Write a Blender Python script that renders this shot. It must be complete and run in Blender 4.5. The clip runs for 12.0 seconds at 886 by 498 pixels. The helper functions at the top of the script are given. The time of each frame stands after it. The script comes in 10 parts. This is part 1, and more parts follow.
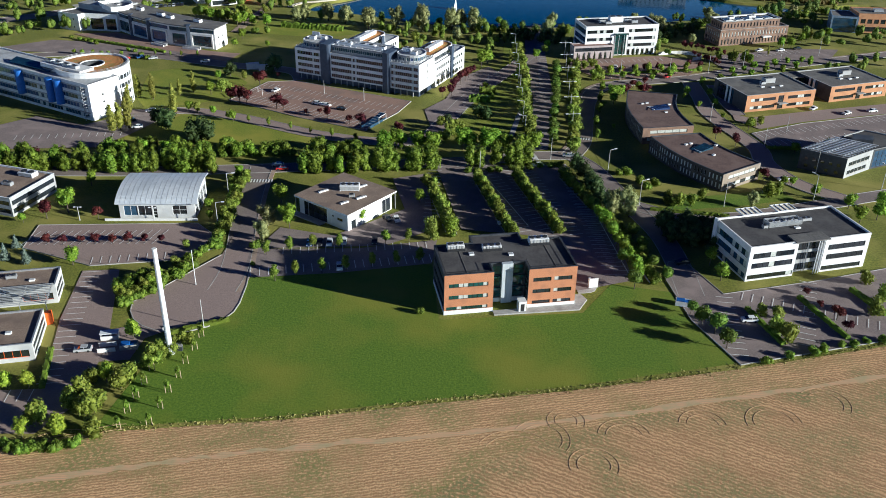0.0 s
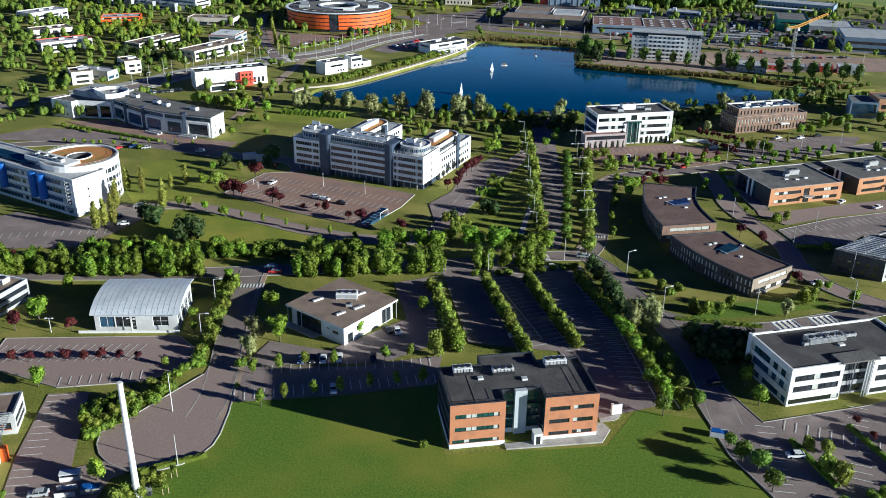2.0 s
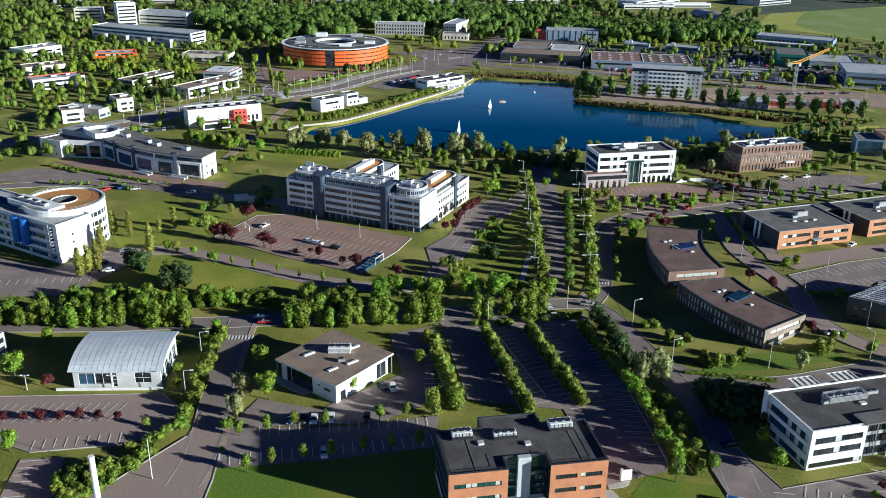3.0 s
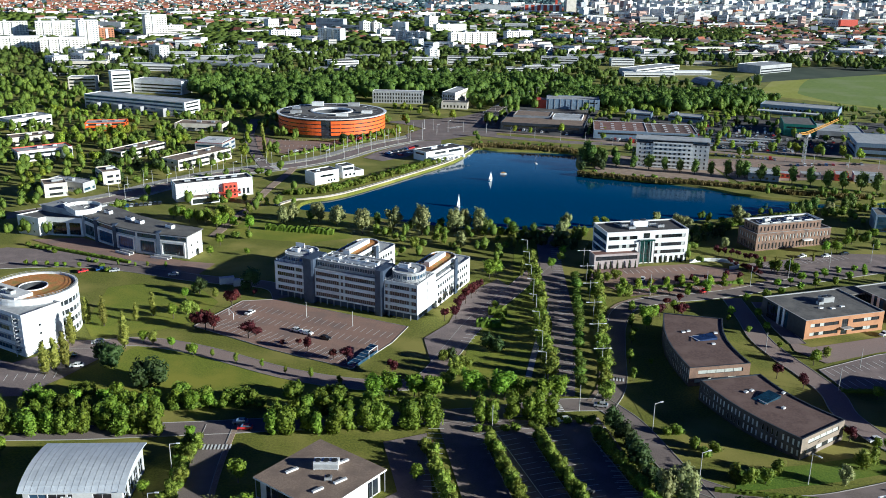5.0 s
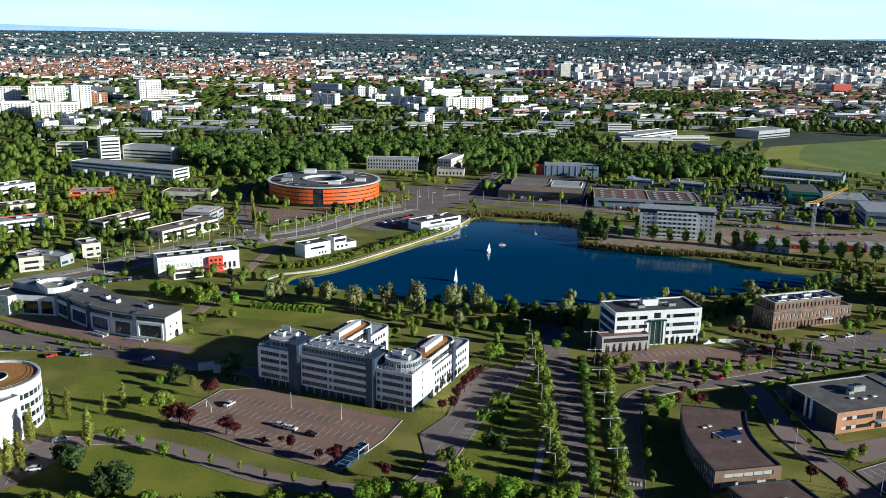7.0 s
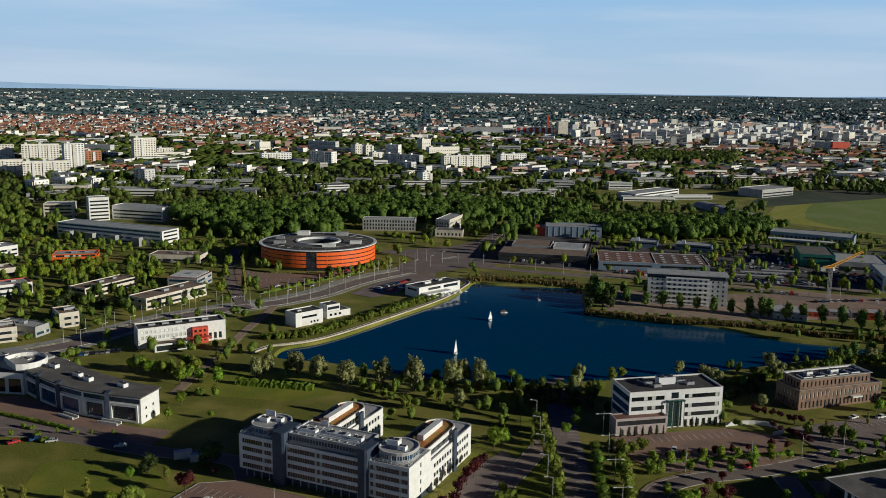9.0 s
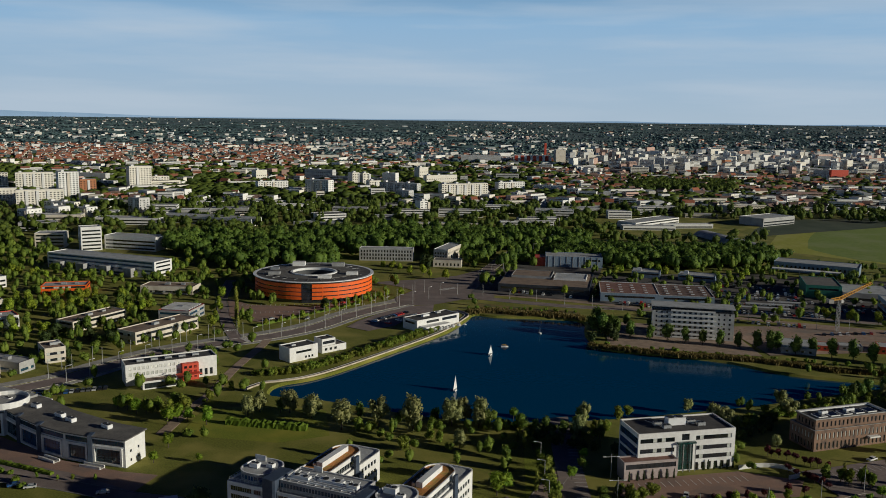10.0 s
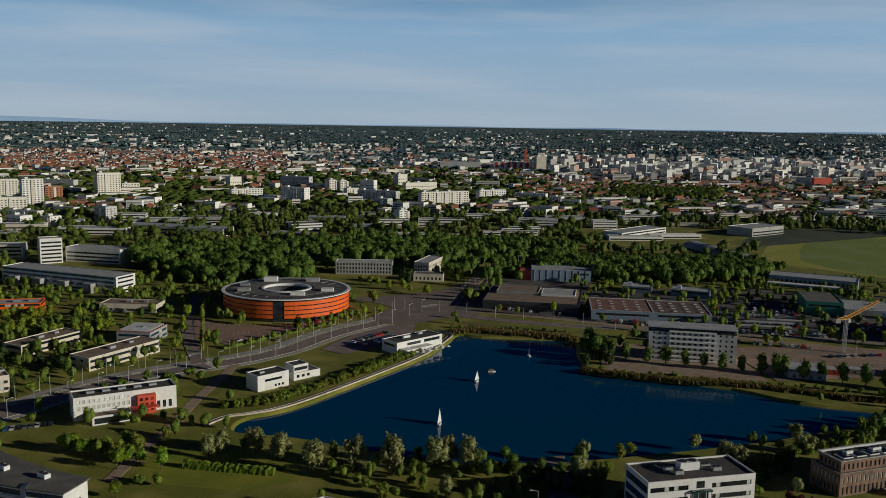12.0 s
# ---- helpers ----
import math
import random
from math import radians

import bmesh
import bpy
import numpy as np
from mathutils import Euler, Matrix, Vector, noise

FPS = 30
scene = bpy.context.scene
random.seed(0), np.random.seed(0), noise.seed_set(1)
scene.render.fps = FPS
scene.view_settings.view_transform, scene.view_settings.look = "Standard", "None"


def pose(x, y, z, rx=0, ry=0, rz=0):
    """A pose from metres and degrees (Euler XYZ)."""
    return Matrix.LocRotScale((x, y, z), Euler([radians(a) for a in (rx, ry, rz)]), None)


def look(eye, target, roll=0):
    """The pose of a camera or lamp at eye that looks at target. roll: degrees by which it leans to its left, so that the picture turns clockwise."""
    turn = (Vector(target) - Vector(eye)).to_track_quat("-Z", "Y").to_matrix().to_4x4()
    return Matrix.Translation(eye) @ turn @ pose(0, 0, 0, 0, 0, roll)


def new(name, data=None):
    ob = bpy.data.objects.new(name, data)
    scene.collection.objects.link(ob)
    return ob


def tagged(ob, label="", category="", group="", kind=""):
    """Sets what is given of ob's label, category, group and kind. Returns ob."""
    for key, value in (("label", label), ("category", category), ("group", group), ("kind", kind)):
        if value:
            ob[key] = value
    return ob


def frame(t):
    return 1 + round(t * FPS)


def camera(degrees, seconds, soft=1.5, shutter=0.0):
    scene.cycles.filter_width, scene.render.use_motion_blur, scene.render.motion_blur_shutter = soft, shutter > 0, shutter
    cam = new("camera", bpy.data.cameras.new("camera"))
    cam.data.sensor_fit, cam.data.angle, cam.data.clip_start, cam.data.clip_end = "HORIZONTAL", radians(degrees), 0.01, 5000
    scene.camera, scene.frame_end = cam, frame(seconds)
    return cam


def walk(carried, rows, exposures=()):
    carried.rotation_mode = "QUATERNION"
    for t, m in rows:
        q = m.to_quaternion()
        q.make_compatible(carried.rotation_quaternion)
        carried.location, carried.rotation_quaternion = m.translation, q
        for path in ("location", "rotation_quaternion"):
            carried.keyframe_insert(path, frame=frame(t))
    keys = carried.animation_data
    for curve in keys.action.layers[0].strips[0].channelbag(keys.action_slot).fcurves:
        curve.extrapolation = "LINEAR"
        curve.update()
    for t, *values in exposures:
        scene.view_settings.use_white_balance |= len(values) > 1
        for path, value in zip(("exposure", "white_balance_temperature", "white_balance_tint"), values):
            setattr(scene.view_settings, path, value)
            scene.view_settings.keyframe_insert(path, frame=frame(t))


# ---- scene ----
cam = camera(53.3, 12.0, 0.9)
PATH = [
    (0, (0.357, -0.194, 125.487), (0.379, 1.563, 124.531), 1.0),
    (0.5, (0.46, 6.407, 125.4), (0.478, 8.183, 124.479), 0.9),
    (1, (0.48, 12.911, 125.32), (0.495, 14.705, 124.437), 0.9),
    (1.5, (0.44, 19.502, 125.3), (0.451, 21.314, 124.454), 0.9),
    (2, (0.43, 26.134, 125.42), (0.438, 27.962, 124.608), 0.8),
    (2.5, (0.434, 32.782, 125.62), (0.446, 34.624, 124.839), 0.8),
    (3, (0.51, 39.372, 125.8), (0.522, 41.227, 125.052), 0.7),
    (5, (0.285, 65.793, 126.036), (0.299, 67.696, 125.419), 0.7),
    (5.5, (0.05, 72.238, 126.09), (0.067, 74.151, 125.507), 0.7),
    (6, (-0.16, 78.484, 126.12), (-0.142, 80.407, 125.57), 0.7),
    (6.5, (-0.29, 84.941, 126.213), (-0.272, 86.873, 125.696), 0.7),
    (7, (-0.33, 91.55, 126.35), (-0.306, 93.49, 125.866), 0.7),
    (9, (-0.95, 118.345, 127.15), (-0.921, 120.311, 126.788), 0.7),
    (9.5, (-1.32, 125.227, 127.25), (-1.288, 127.2, 126.919), 0.7),
    (10, (-1.68, 132.14, 127.32), (-1.645, 134.117, 127.019), 0.7),
    (10.5, (-1.9, 138.863, 127.4), (-1.862, 140.844, 127.128), 0.7),
    (11, (-2.0, 145.454, 127.55), (-1.959, 147.436, 127.285), 0.75),
    (11.5, (-2.1, 151.9, 127.7), (-2.05, 153.882, 127.434), 0.75),
    (11.6, (-2.15, 154.7, 127.7), (-2.09, 156.68, 127.43), 0.75),
    (11.7, (-2.3, 158.4, 127.7), (-2.235, 160.38, 127.425), 0.8),
    (11.8, (-2.5, 162.2, 127.7), (-2.43, 164.18, 127.42), 0.8),
    (11.9, (-2.8, 166.0, 127.7), (-2.72, 167.98, 127.415), 0.85),
    (12.0, (-3.1, 169.6, 127.7), (-3.016, 171.58, 127.412), 0.9),
]
EXPOSURES = [(0, 0.94, 4950, 7), (2.5, 1.02, 4880, 6), (5.0, 0.94, 4880, 6), (6.2, 0.8, 4900, 6), (7.2, 0.54, 5000, 6), (8.8, -0.16, 5450, 7), (9.5, -0.36, 5600, 7), (10.5, -0.53, 5650, 7), (12, -0.68, 5650, 7)]
walk(cam, [(t, look(eye, target, roll)) for t, eye, target, roll in PATH], EXPOSURES)

# ---- sky and sun ----
HAZE = 16.2
SUN_AZIMUTH, SUN_ELEVATION = radians(110.5), radians(14)
world = bpy.data.worlds.new("sky")
scene.world = world
world.use_nodes = True
wn, wl = world.node_tree.nodes, world.node_tree.links
wn.clear()
sky = wn.new("ShaderNodeTexSky")
sky.sky_type, sky.sun_disc = "NISHITA", False
sky.sun_elevation, sky.sun_rotation = SUN_ELEVATION, SUN_AZIMUTH
sky.air_density, sky.dust_density, sky.ozone_density = 1.0, 0.0, 4.0
wcoord, wmap, wnoise, wramp, wmix, wsep, whaze, wcolour, wover = (wn.new("ShaderNode" + k) for k in ("TexCoord", "Mapping", "TexNoise", "ValToRGB", "MixRGB", "SeparateXYZ", "ValToRGB", "ValToRGB", "MixRGB"))
wmap.inputs["Scale"].default_value = (1.6, 1.6, 16.0)
wmap.inputs["Rotation"].default_value = (0.0, 0.16, 0.0)
wnoise.inputs["Scale"].default_value, wnoise.inputs["Detail"].default_value = 1.9, 8.0
wramp.color_ramp.elements[0].position, wramp.color_ramp.elements[1].position = 0.44, 0.68
wramp.color_ramp.elements[1].color = (0.6, 0.6, 0.6, 1)
# thin haze: strongest at the horizon, gone higher up
whaze.color_ramp.elements[0].position, whaze.color_ramp.elements[1].position = 0.10, 0.24
whaze.color_ramp.elements[0].color, whaze.color_ramp.elements[1].color = (1, 1, 1, 1), (0, 0, 0, 1)
wcolour.color_ramp.elements[0].position, wcolour.color_ramp.elements[1].position = 0.0, 0.2
wcolour.color_ramp.elements[0].color, wcolour.color_ramp.elements[1].color = (0.72, 0.82, 0.88, 1), (0.31, 0.66, 1.0, 1)
wgain = wn.new("ShaderNodeMixRGB")
wgain.blend_type = "MULTIPLY"
wgain.inputs[0].default_value, wgain.inputs[2].default_value = 1.0, (HAZE, HAZE, HAZE, 1)
wmix.inputs[2].default_value = (HAZE * 0.88, HAZE * 0.93, HAZE * 0.96, 1)
back, wout = wn.new("ShaderNodeBackground"), wn.new("ShaderNodeOutputWorld")
back.inputs["Strength"].default_value = 0.05
wl.new(wcoord.outputs["Generated"], wmap.inputs[0])
wl.new(wcoord.outputs["Generated"], wsep.inputs[0])
wl.new(wmap.outputs[0], wnoise.inputs["Vector"])
wl.new(wnoise.outputs["Fac"], wramp.inputs[0])
wl.new(wsep.outputs["Z"], whaze.inputs[0])
wl.new(wsep.outputs["Z"], wcolour.inputs[0])
wl.new(wcolour.outputs[0], wgain.inputs[1])
wl.new(whaze.outputs[0], wover.inputs[0])
wdim = wn.new("ShaderNodeMixRGB")
wdim.blend_type = "MULTIPLY"
wdim.inputs[0].default_value, wdim.inputs[2].default_value = 1.0, (0.03, 0.078, 0.27, 1)
wl.new(sky.outputs[0], wdim.inputs[1])
wl.new(wdim.outputs[0], wover.inputs[1])
wl.new(wgain.outputs[0], wover.inputs[2])
wveil = wn.new("ShaderNodeMath")
wveil.operation = "MULTIPLY"
wl.new(wramp.outputs[0], wveil.inputs[0])
wl.new(whaze.outputs[0], wveil.inputs[1])
wl.new(wveil.outputs[0], wmix.inputs[0])
wl.new(wover.outputs[0], wmix.inputs[1])
wl.new(wmix.outputs[0], back.inputs["Color"])
wl.new(back.outputs[0], wout.inputs["Surface"])
sun = new("sun", bpy.data.lights.new("sun", "SUN"))
sun.data.energy, sun.data.angle, sun.data.color = 5.0, radians(0.6), (1.0, 0.85, 0.61)
sun.matrix_world = look((math.sin(SUN_AZIMUTH) * 100, math.cos(SUN_AZIMUTH) * 100, math.tan(SUN_ELEVATION) * 100), (0, 0, 0))

# ---- materials ----
def material(name, low, high, size=1.0, rough=0.8, metal=0.0, bump=0.0, spec=0.4, stain=None, stain_size=12.0, stain_at=0.55,
             vary=0.0, stretch=None, place="world", fine=0.24, soft=False):
    """Two-scale procedural surface: grain between two colours, larger stains in a third, fine relief, tint that varies thing by thing."""
    m = bpy.data.materials.new(name)
    m.use_nodes = True
    n, l = m.node_tree.nodes, m.node_tree.links
    b = n["Principled BSDF"]
    b.inputs["Roughness"].default_value, b.inputs["Metallic"].default_value = rough, metal
    b.inputs["Specular IOR Level"].default_value = spec
    if place == "world":
        source = n.new("ShaderNodeNewGeometry").outputs["Position"]
    else:
        source = n.new("ShaderNodeTexCoord").outputs["Object"]
    if stretch:
        mp = n.new("ShaderNodeMapping")
        mp.inputs["Scale"].default_value = stretch[:3]
        mp.inputs["Rotation"].default_value = (0, 0, stretch[3] if len(stretch) > 3 else 0)
        l.new(source, mp.inputs[0])
        grain_source = mp.outputs[0]
    else:
        grain_source = source
    g = n.new("ShaderNodeTexNoise")
    g.inputs["Scale"].default_value, g.inputs["Detail"].default_value, g.inputs["Roughness"].default_value = 1.0 / size, 5.0, 0.65
    l.new(grain_source, g.inputs["Vector"])
    r = n.new("ShaderNodeValToRGB")
    r.color_ramp.elements[0].position, r.color_ramp.elements[1].position = 0.5 - fine / 2, 0.5 + fine / 2
    r.color_ramp.elements[0].color, r.color_ramp.elements[1].color = (*low, 1), (*high, 1)
    l.new(g.outputs["Fac"], r.inputs[0])
    colour = r.outputs[0]
    if stain:
        s = n.new("ShaderNodeTexNoise")
        s.inputs["Scale"].default_value, s.inputs["Detail"].default_value = 1.0 / stain_size, 4.0
        l.new(source, s.inputs["Vector"])
        sr = n.new("ShaderNodeValToRGB")
        sr.color_ramp.elements[0].position, sr.color_ramp.elements[1].position = stain_at - 0.08, stain_at + 0.12
        l.new(s.outputs["Fac"], sr.inputs[0])
        mx = n.new("ShaderNodeMixRGB")
        mx.inputs[2].default_value = (*stain, 1)
        l.new(sr.outputs[0], mx.inputs[0])
        l.new(colour, mx.inputs[1])
        colour = mx.outputs[0]
    if vary:
        info, hsv, rng = n.new("ShaderNodeObjectInfo"), n.new("ShaderNodeHueSaturation"), n.new("ShaderNodeMapRange")
        rng.inputs["To Min"].default_value, rng.inputs["To Max"].default_value = 1 - vary, 1 + vary
        l.new(info.outputs["Random"], rng.inputs["Value"])
        l.new(rng.outputs[0], hsv.inputs["Value"])
        hr = n.new("ShaderNodeMapRange")
        hr.inputs["To Min"].default_value, hr.inputs["To Max"].default_value = 0.5 - vary * 0.07, 0.5 + vary * 0.07
        l.new(info.outputs["Random"], hr.inputs["Value"])
        l.new(hr.outputs[0], hsv.inputs["Hue"])
        l.new(colour, hsv.inputs["Color"])
        colour = hsv.outputs[0]
    l.new(colour, b.inputs["Base Color"])
    if bump:
        bp = n.new("ShaderNodeBump")
        bp.inputs["Strength"].default_value, bp.inputs["Distance"].default_value = bump, size * 0.4
        l.new(g.outputs["Fac"], bp.inputs["Height"])
        l.new(bp.outputs[0], b.inputs["Normal"])
    return m


def foliage(name, low, high, vary=0.25):
    """Leaves: clump by clump between two greens, tree by tree a little lighter or darker, some light passing through."""
    m = bpy.data.materials.new(name)
    m.use_nodes = True
    n, l = m.node_tree.nodes, m.node_tree.links
    b = n["Principled BSDF"]
    b.inputs["Roughness"].default_value, b.inputs["Specular IOR Level"].default_value = 0.65, 0.25
    geo, info, tc = n.new("ShaderNodeNewGeometry"), n.new("ShaderNodeObjectInfo"), n.new("ShaderNodeTexCoord")
    noise_node = n.new("ShaderNodeTexNoise")
    noise_node.inputs["Scale"].default_value, noise_node.inputs["Detail"].default_value = 1.6, 3.0
    l.new(tc.outputs["Object"], noise_node.inputs["Vector"])
    mix = n.new("ShaderNodeMath")
    mix.operation = "MULTIPLY_ADD"
    mix.inputs[1].default_value = 0.55
    l.new(geo.outputs["Random Per Island"], mix.inputs[0])
    half = n.new("ShaderNodeMath")
    half.operation = "MULTIPLY"
    half.inputs[1].default_value = 0.6
    l.new(noise_node.outputs["Fac"], half.inputs[0])
    l.new(half.outputs[0], mix.inputs[2])
    ramp = n.new("ShaderNodeValToRGB")
    ramp.color_ramp.elements[0].position, ramp.color_ramp.elements[1].position = 0.15, 0.85
    ramp.color_ramp.elements[0].color, ramp.color_ramp.elements[1].color = (*low, 1), (*high, 1)
    l.new(mix.outputs[0], ramp.inputs[0])
    hsv, rng, hue = n.new("ShaderNodeHueSaturation"), n.new("ShaderNodeMapRange"), n.new("ShaderNodeMapRange")
    rng.inputs["To Min"].default_value, rng.inputs["To Max"].default_value = 1 - vary, 1 + vary
    hue.inputs["To Min"].default_value, hue.inputs["To Max"].default_value = 0.485, 0.515
    l.new(info.outputs["Random"], rng.inputs["Value"])
    l.new(info.outputs["Random"], hue.inputs["Value"])
    l.new(rng.outputs[0], hsv.inputs["Value"])
    l.new(hue.outputs[0], hsv.inputs["Hue"])
    l.new(ramp.outputs[0], hsv.inputs["Color"])
    l.new(hsv.outputs[0], b.inputs["Base Color"])
    tr, add, out = n.new("ShaderNodeBsdfTranslucent"), n.new("ShaderNodeMixShader"), n["Material Output"]
    l.new(hsv.outputs[0], tr.inputs["Color"])
    add.inputs[0].default_value = 0.3
    l.new(b.outputs[0], add.inputs[1])
    l.new(tr.outputs[0], add.inputs[2])
    l.new(add.outputs[0], out.inputs["Surface"])
    return m


GRASS = material("grass", (0.112, 0.129, 0.0136), (0.217, 0.223, 0.0247), 0.7, 0.95, bump=0.35, stain=(0.297, 0.27, 0.0556), stain_size=22, stain_at=0.53)
MIXEDLAWN = material("sunny_lawn", (0.138, 0.177, 0.0123), (0.242, 0.272, 0.0179), 0.6, 0.95, bump=0.35, stain=(0.285, 0.278, 0.0276), stain_size=18, stain_at=0.53)
LAWN = material("lawn", (0.080, 0.150, 0.0056), (0.144, 0.220, 0.0101), 0.6, 0.95, bump=0.35, stain=(0.205, 0.222, 0.0168), stain_size=30, stain_at=0.53)
# ground colour shifted to pale blue to stand in for distance haze
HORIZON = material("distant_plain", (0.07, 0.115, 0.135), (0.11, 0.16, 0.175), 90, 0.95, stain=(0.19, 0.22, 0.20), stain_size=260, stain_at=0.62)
YARD = material("works_yard", (0.075, 0.072, 0.074), (0.115, 0.108, 0.108), 0.6, 0.9, bump=0.2, stain=(0.155, 0.14, 0.13), stain_size=16)
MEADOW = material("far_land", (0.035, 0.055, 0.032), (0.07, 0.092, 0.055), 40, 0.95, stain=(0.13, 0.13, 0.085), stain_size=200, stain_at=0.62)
def crop(name, turn, straw, soil, green, spacing=1.05):
    """A thinly grown field: drilled rows of dry straw over soil, broken up by tufts, with greener patches."""
    m = material(name, soil, straw, 0.5, 0.95, bump=0.5, fine=0.3)
    n, l = m.node_tree.nodes, m.node_tree.links
    b = n["Principled BSDF"]
    base = b.inputs["Base Color"].links[0].from_socket
    pos = n.new("ShaderNodeNewGeometry").outputs["Position"]
    mp, wave, streak = n.new("ShaderNodeMapping"), n.new("ShaderNodeTexWave"), n.new("ShaderNodeTexNoise")
    mp.inputs["Rotation"].default_value = (0, 0, turn)
    l.new(pos, mp.inputs[0])
    wave.bands_direction = "Y"
    wave.inputs["Scale"].default_value, wave.inputs["Distortion"].default_value = 0.314 / spacing, 6.0
    wave.inputs["Detail"].default_value, wave.inputs["Detail Scale"].default_value = 5.0, 2.2
    l.new(mp.outputs[0], wave.inputs["Vector"])
    mp2 = n.new("ShaderNodeMapping")
    mp2.inputs["Scale"].default_value = (0.05, 0.45, 1)
    l.new(mp.outputs[0], mp2.inputs[0])
    streak.inputs["Scale"].default_value, streak.inputs["Detail"].default_value = 1.0, 6.0
    l.new(mp2.outputs[0], streak.inputs["Vector"])
    both, ramp = n.new("ShaderNodeMath"), n.new("ShaderNodeValToRGB")
    both.operation = "MULTIPLY"
    l.new(wave.outputs["Fac"], both.inputs[0])
    l.new(streak.outputs["Fac"], both.inputs[1])
    ramp.color_ramp.elements[0].position, ramp.color_ramp.elements[1].position = 0.1, 0.5
    ramp.color_ramp.elements[0].color, ramp.color_ramp.elements[1].color = (0.66, 0.61, 0.55, 1), (1.13, 1.11, 1.07, 1)
    l.new(both.outputs[0], ramp.inputs[0])
    patch, pr, tuft, tr, cover = n.new("ShaderNodeTexNoise"), n.new("ShaderNodeValToRGB"), n.new("ShaderNodeTexNoise"), n.new("ShaderNodeValToRGB"), n.new("ShaderNodeMath")
    patch.inputs["Scale"].default_value, patch.inputs["Detail"].default_value = 0.06, 4.0
    tuft.inputs["Scale"].default_value, tuft.inputs["Detail"].default_value = 1.3, 4.0
    pr.color_ramp.elements[0].position, pr.color_ramp.elements[1].position = 0.44, 0.64
    tr.color_ramp.elements[0].position, tr.color_ramp.elements[1].position = 0.38, 0.56
    for a, c in ((patch, pr), (tuft, tr)):
        l.new(pos, a.inputs["Vector"])
        l.new(a.outputs["Fac"], c.inputs[0])
    cover.operation = "MULTIPLY"
    l.new(pr.outputs[0], cover.inputs[0])
    l.new(tr.outputs[0], cover.inputs[1])
    mul, mix = n.new("ShaderNodeMixRGB"), n.new("ShaderNodeMixRGB")
    mul.blend_type = "MULTIPLY"
    mul.inputs[0].default_value = 1.0
    l.new(base, mul.inputs[1])
    l.new(ramp.outputs[0], mul.inputs[2])
    l.new(cover.outputs[0], mix.inputs[0])
    l.new(mul.outputs[0], mix.inputs[1])
    mix.inputs[2].default_value = (*green, 1)
    l.new(mix.outputs[0], b.inputs["Base Color"])
    return m


CROP = crop("crop_field", 0.51, (0.67, 0.46, 0.237), (0.50, 0.285, 0.140), (0.242, 0.225, 0.0855))
HEADLAND = crop("crop_headland", -0.2, (0.70, 0.49, 0.25), (0.52, 0.30, 0.15), (0.27, 0.24, 0.08), 0.8)
FIELDGREEN = material("mown_field", (0.28, 0.30, 0.03), (0.36, 0.37, 0.045), 5, 0.95, stain=(0.39, 0.37, 0.09), stain_size=40)
FIELDDARK = material("watered_field", (0.16, 0.23, 0.035), (0.21, 0.275, 0.045), 5, 0.95, stain=(0.23, 0.28, 0.09), stain_size=40)
REED = foliage("reed_blades", (0.10, 0.10, 0.025), (0.33, 0.27, 0.08))
BARE = material("bare_soil", (0.67, 0.398, 0.218), (0.539, 0.377, 0.208), 0.5, 0.95, bump=0.5, stretch=(0.1, 1.5, 1, -0.2), stain=(0.465, 0.377, 0.198), stain_size=4, stain_at=0.55, fine=0.16)
ASPHALT = material("asphalt", (0.191, 0.155, 0.146), (0.264, 0.213, 0.199), 0.35, 0.9, bump=0.2, stain=(0.304, 0.242, 0.225), stain_size=7)
PINKASPHALT = material("pinkish_asphalt", (0.263, 0.198, 0.173), (0.351, 0.268, 0.237), 0.35, 0.9, bump=0.2, stain=(0.301, 0.229, 0.203), stain_size=5)
ROAD = material("road_asphalt", (0.173, 0.14, 0.129), (0.234, 0.191, 0.176), 0.35, 0.88, bump=0.2, stain=(0.265, 0.217, 0.2), stain_size=9)
BLOCKPAVE = material("red_paving", (0.275, 0.171, 0.132), (0.363, 0.237, 0.182), 0.4, 0.9, bump=0.2, stain=(0.242, 0.171, 0.143), stain_size=8)
CONCRETE = material("concrete", (0.36, 0.35, 0.33), (0.47, 0.45, 0.42), 0.6, 0.9, bump=0.15, stain=(0.28, 0.27, 0.25), stain_size=5)
GRAVEL = material("gravel_path", (0.32, 0.23, 0.17), (0.42, 0.32, 0.25), 0.4, 0.95, bump=0.3, stain=(0.26, 0.2, 0.15), stain_size=5)
PAINT = material("road_paint", (0.66, 0.66, 0.64), (0.82, 0.82, 0.80), 0.5, 0.8)
WHITE = material("white_render", (0.68, 0.675, 0.66), (0.78, 0.775, 0.76), 1.6, 0.75, stain=(0.62, 0.61, 0.59), stain_size=6, stain_at=0.62)
CITYWHITE = material("fresh_white_render", (0.76, 0.755, 0.73), (0.85, 0.84, 0.81), 4, 0.75, stain=(0.68, 0.67, 0.645), stain_size=20, stain_at=0.62)
CITYCREAM = material("warm_white_render", (0.74, 0.70, 0.61), (0.82, 0.78, 0.69), 4, 0.75, stain=(0.66, 0.62, 0.54), stain_size=20, stain_at=0.62)
WHITEMETAL = material("white_metal", (0.72, 0.73, 0.74), (0.80, 0.80, 0.80), 2.0, 0.45, stain=(0.64, 0.65, 0.66), stain_size=5, stain_at=0.62)
PINK = material("pink_render", (0.50, 0.33, 0.27), (0.58, 0.40, 0.33), 2, 0.8, stain=(0.45, 0.30, 0.25), stain_size=8)
CREAM = material("cream_render", (0.60, 0.55, 0.46), (0.69, 0.63, 0.54), 1.5, 0.8, stain=(0.53, 0.48, 0.40), stain_size=6)
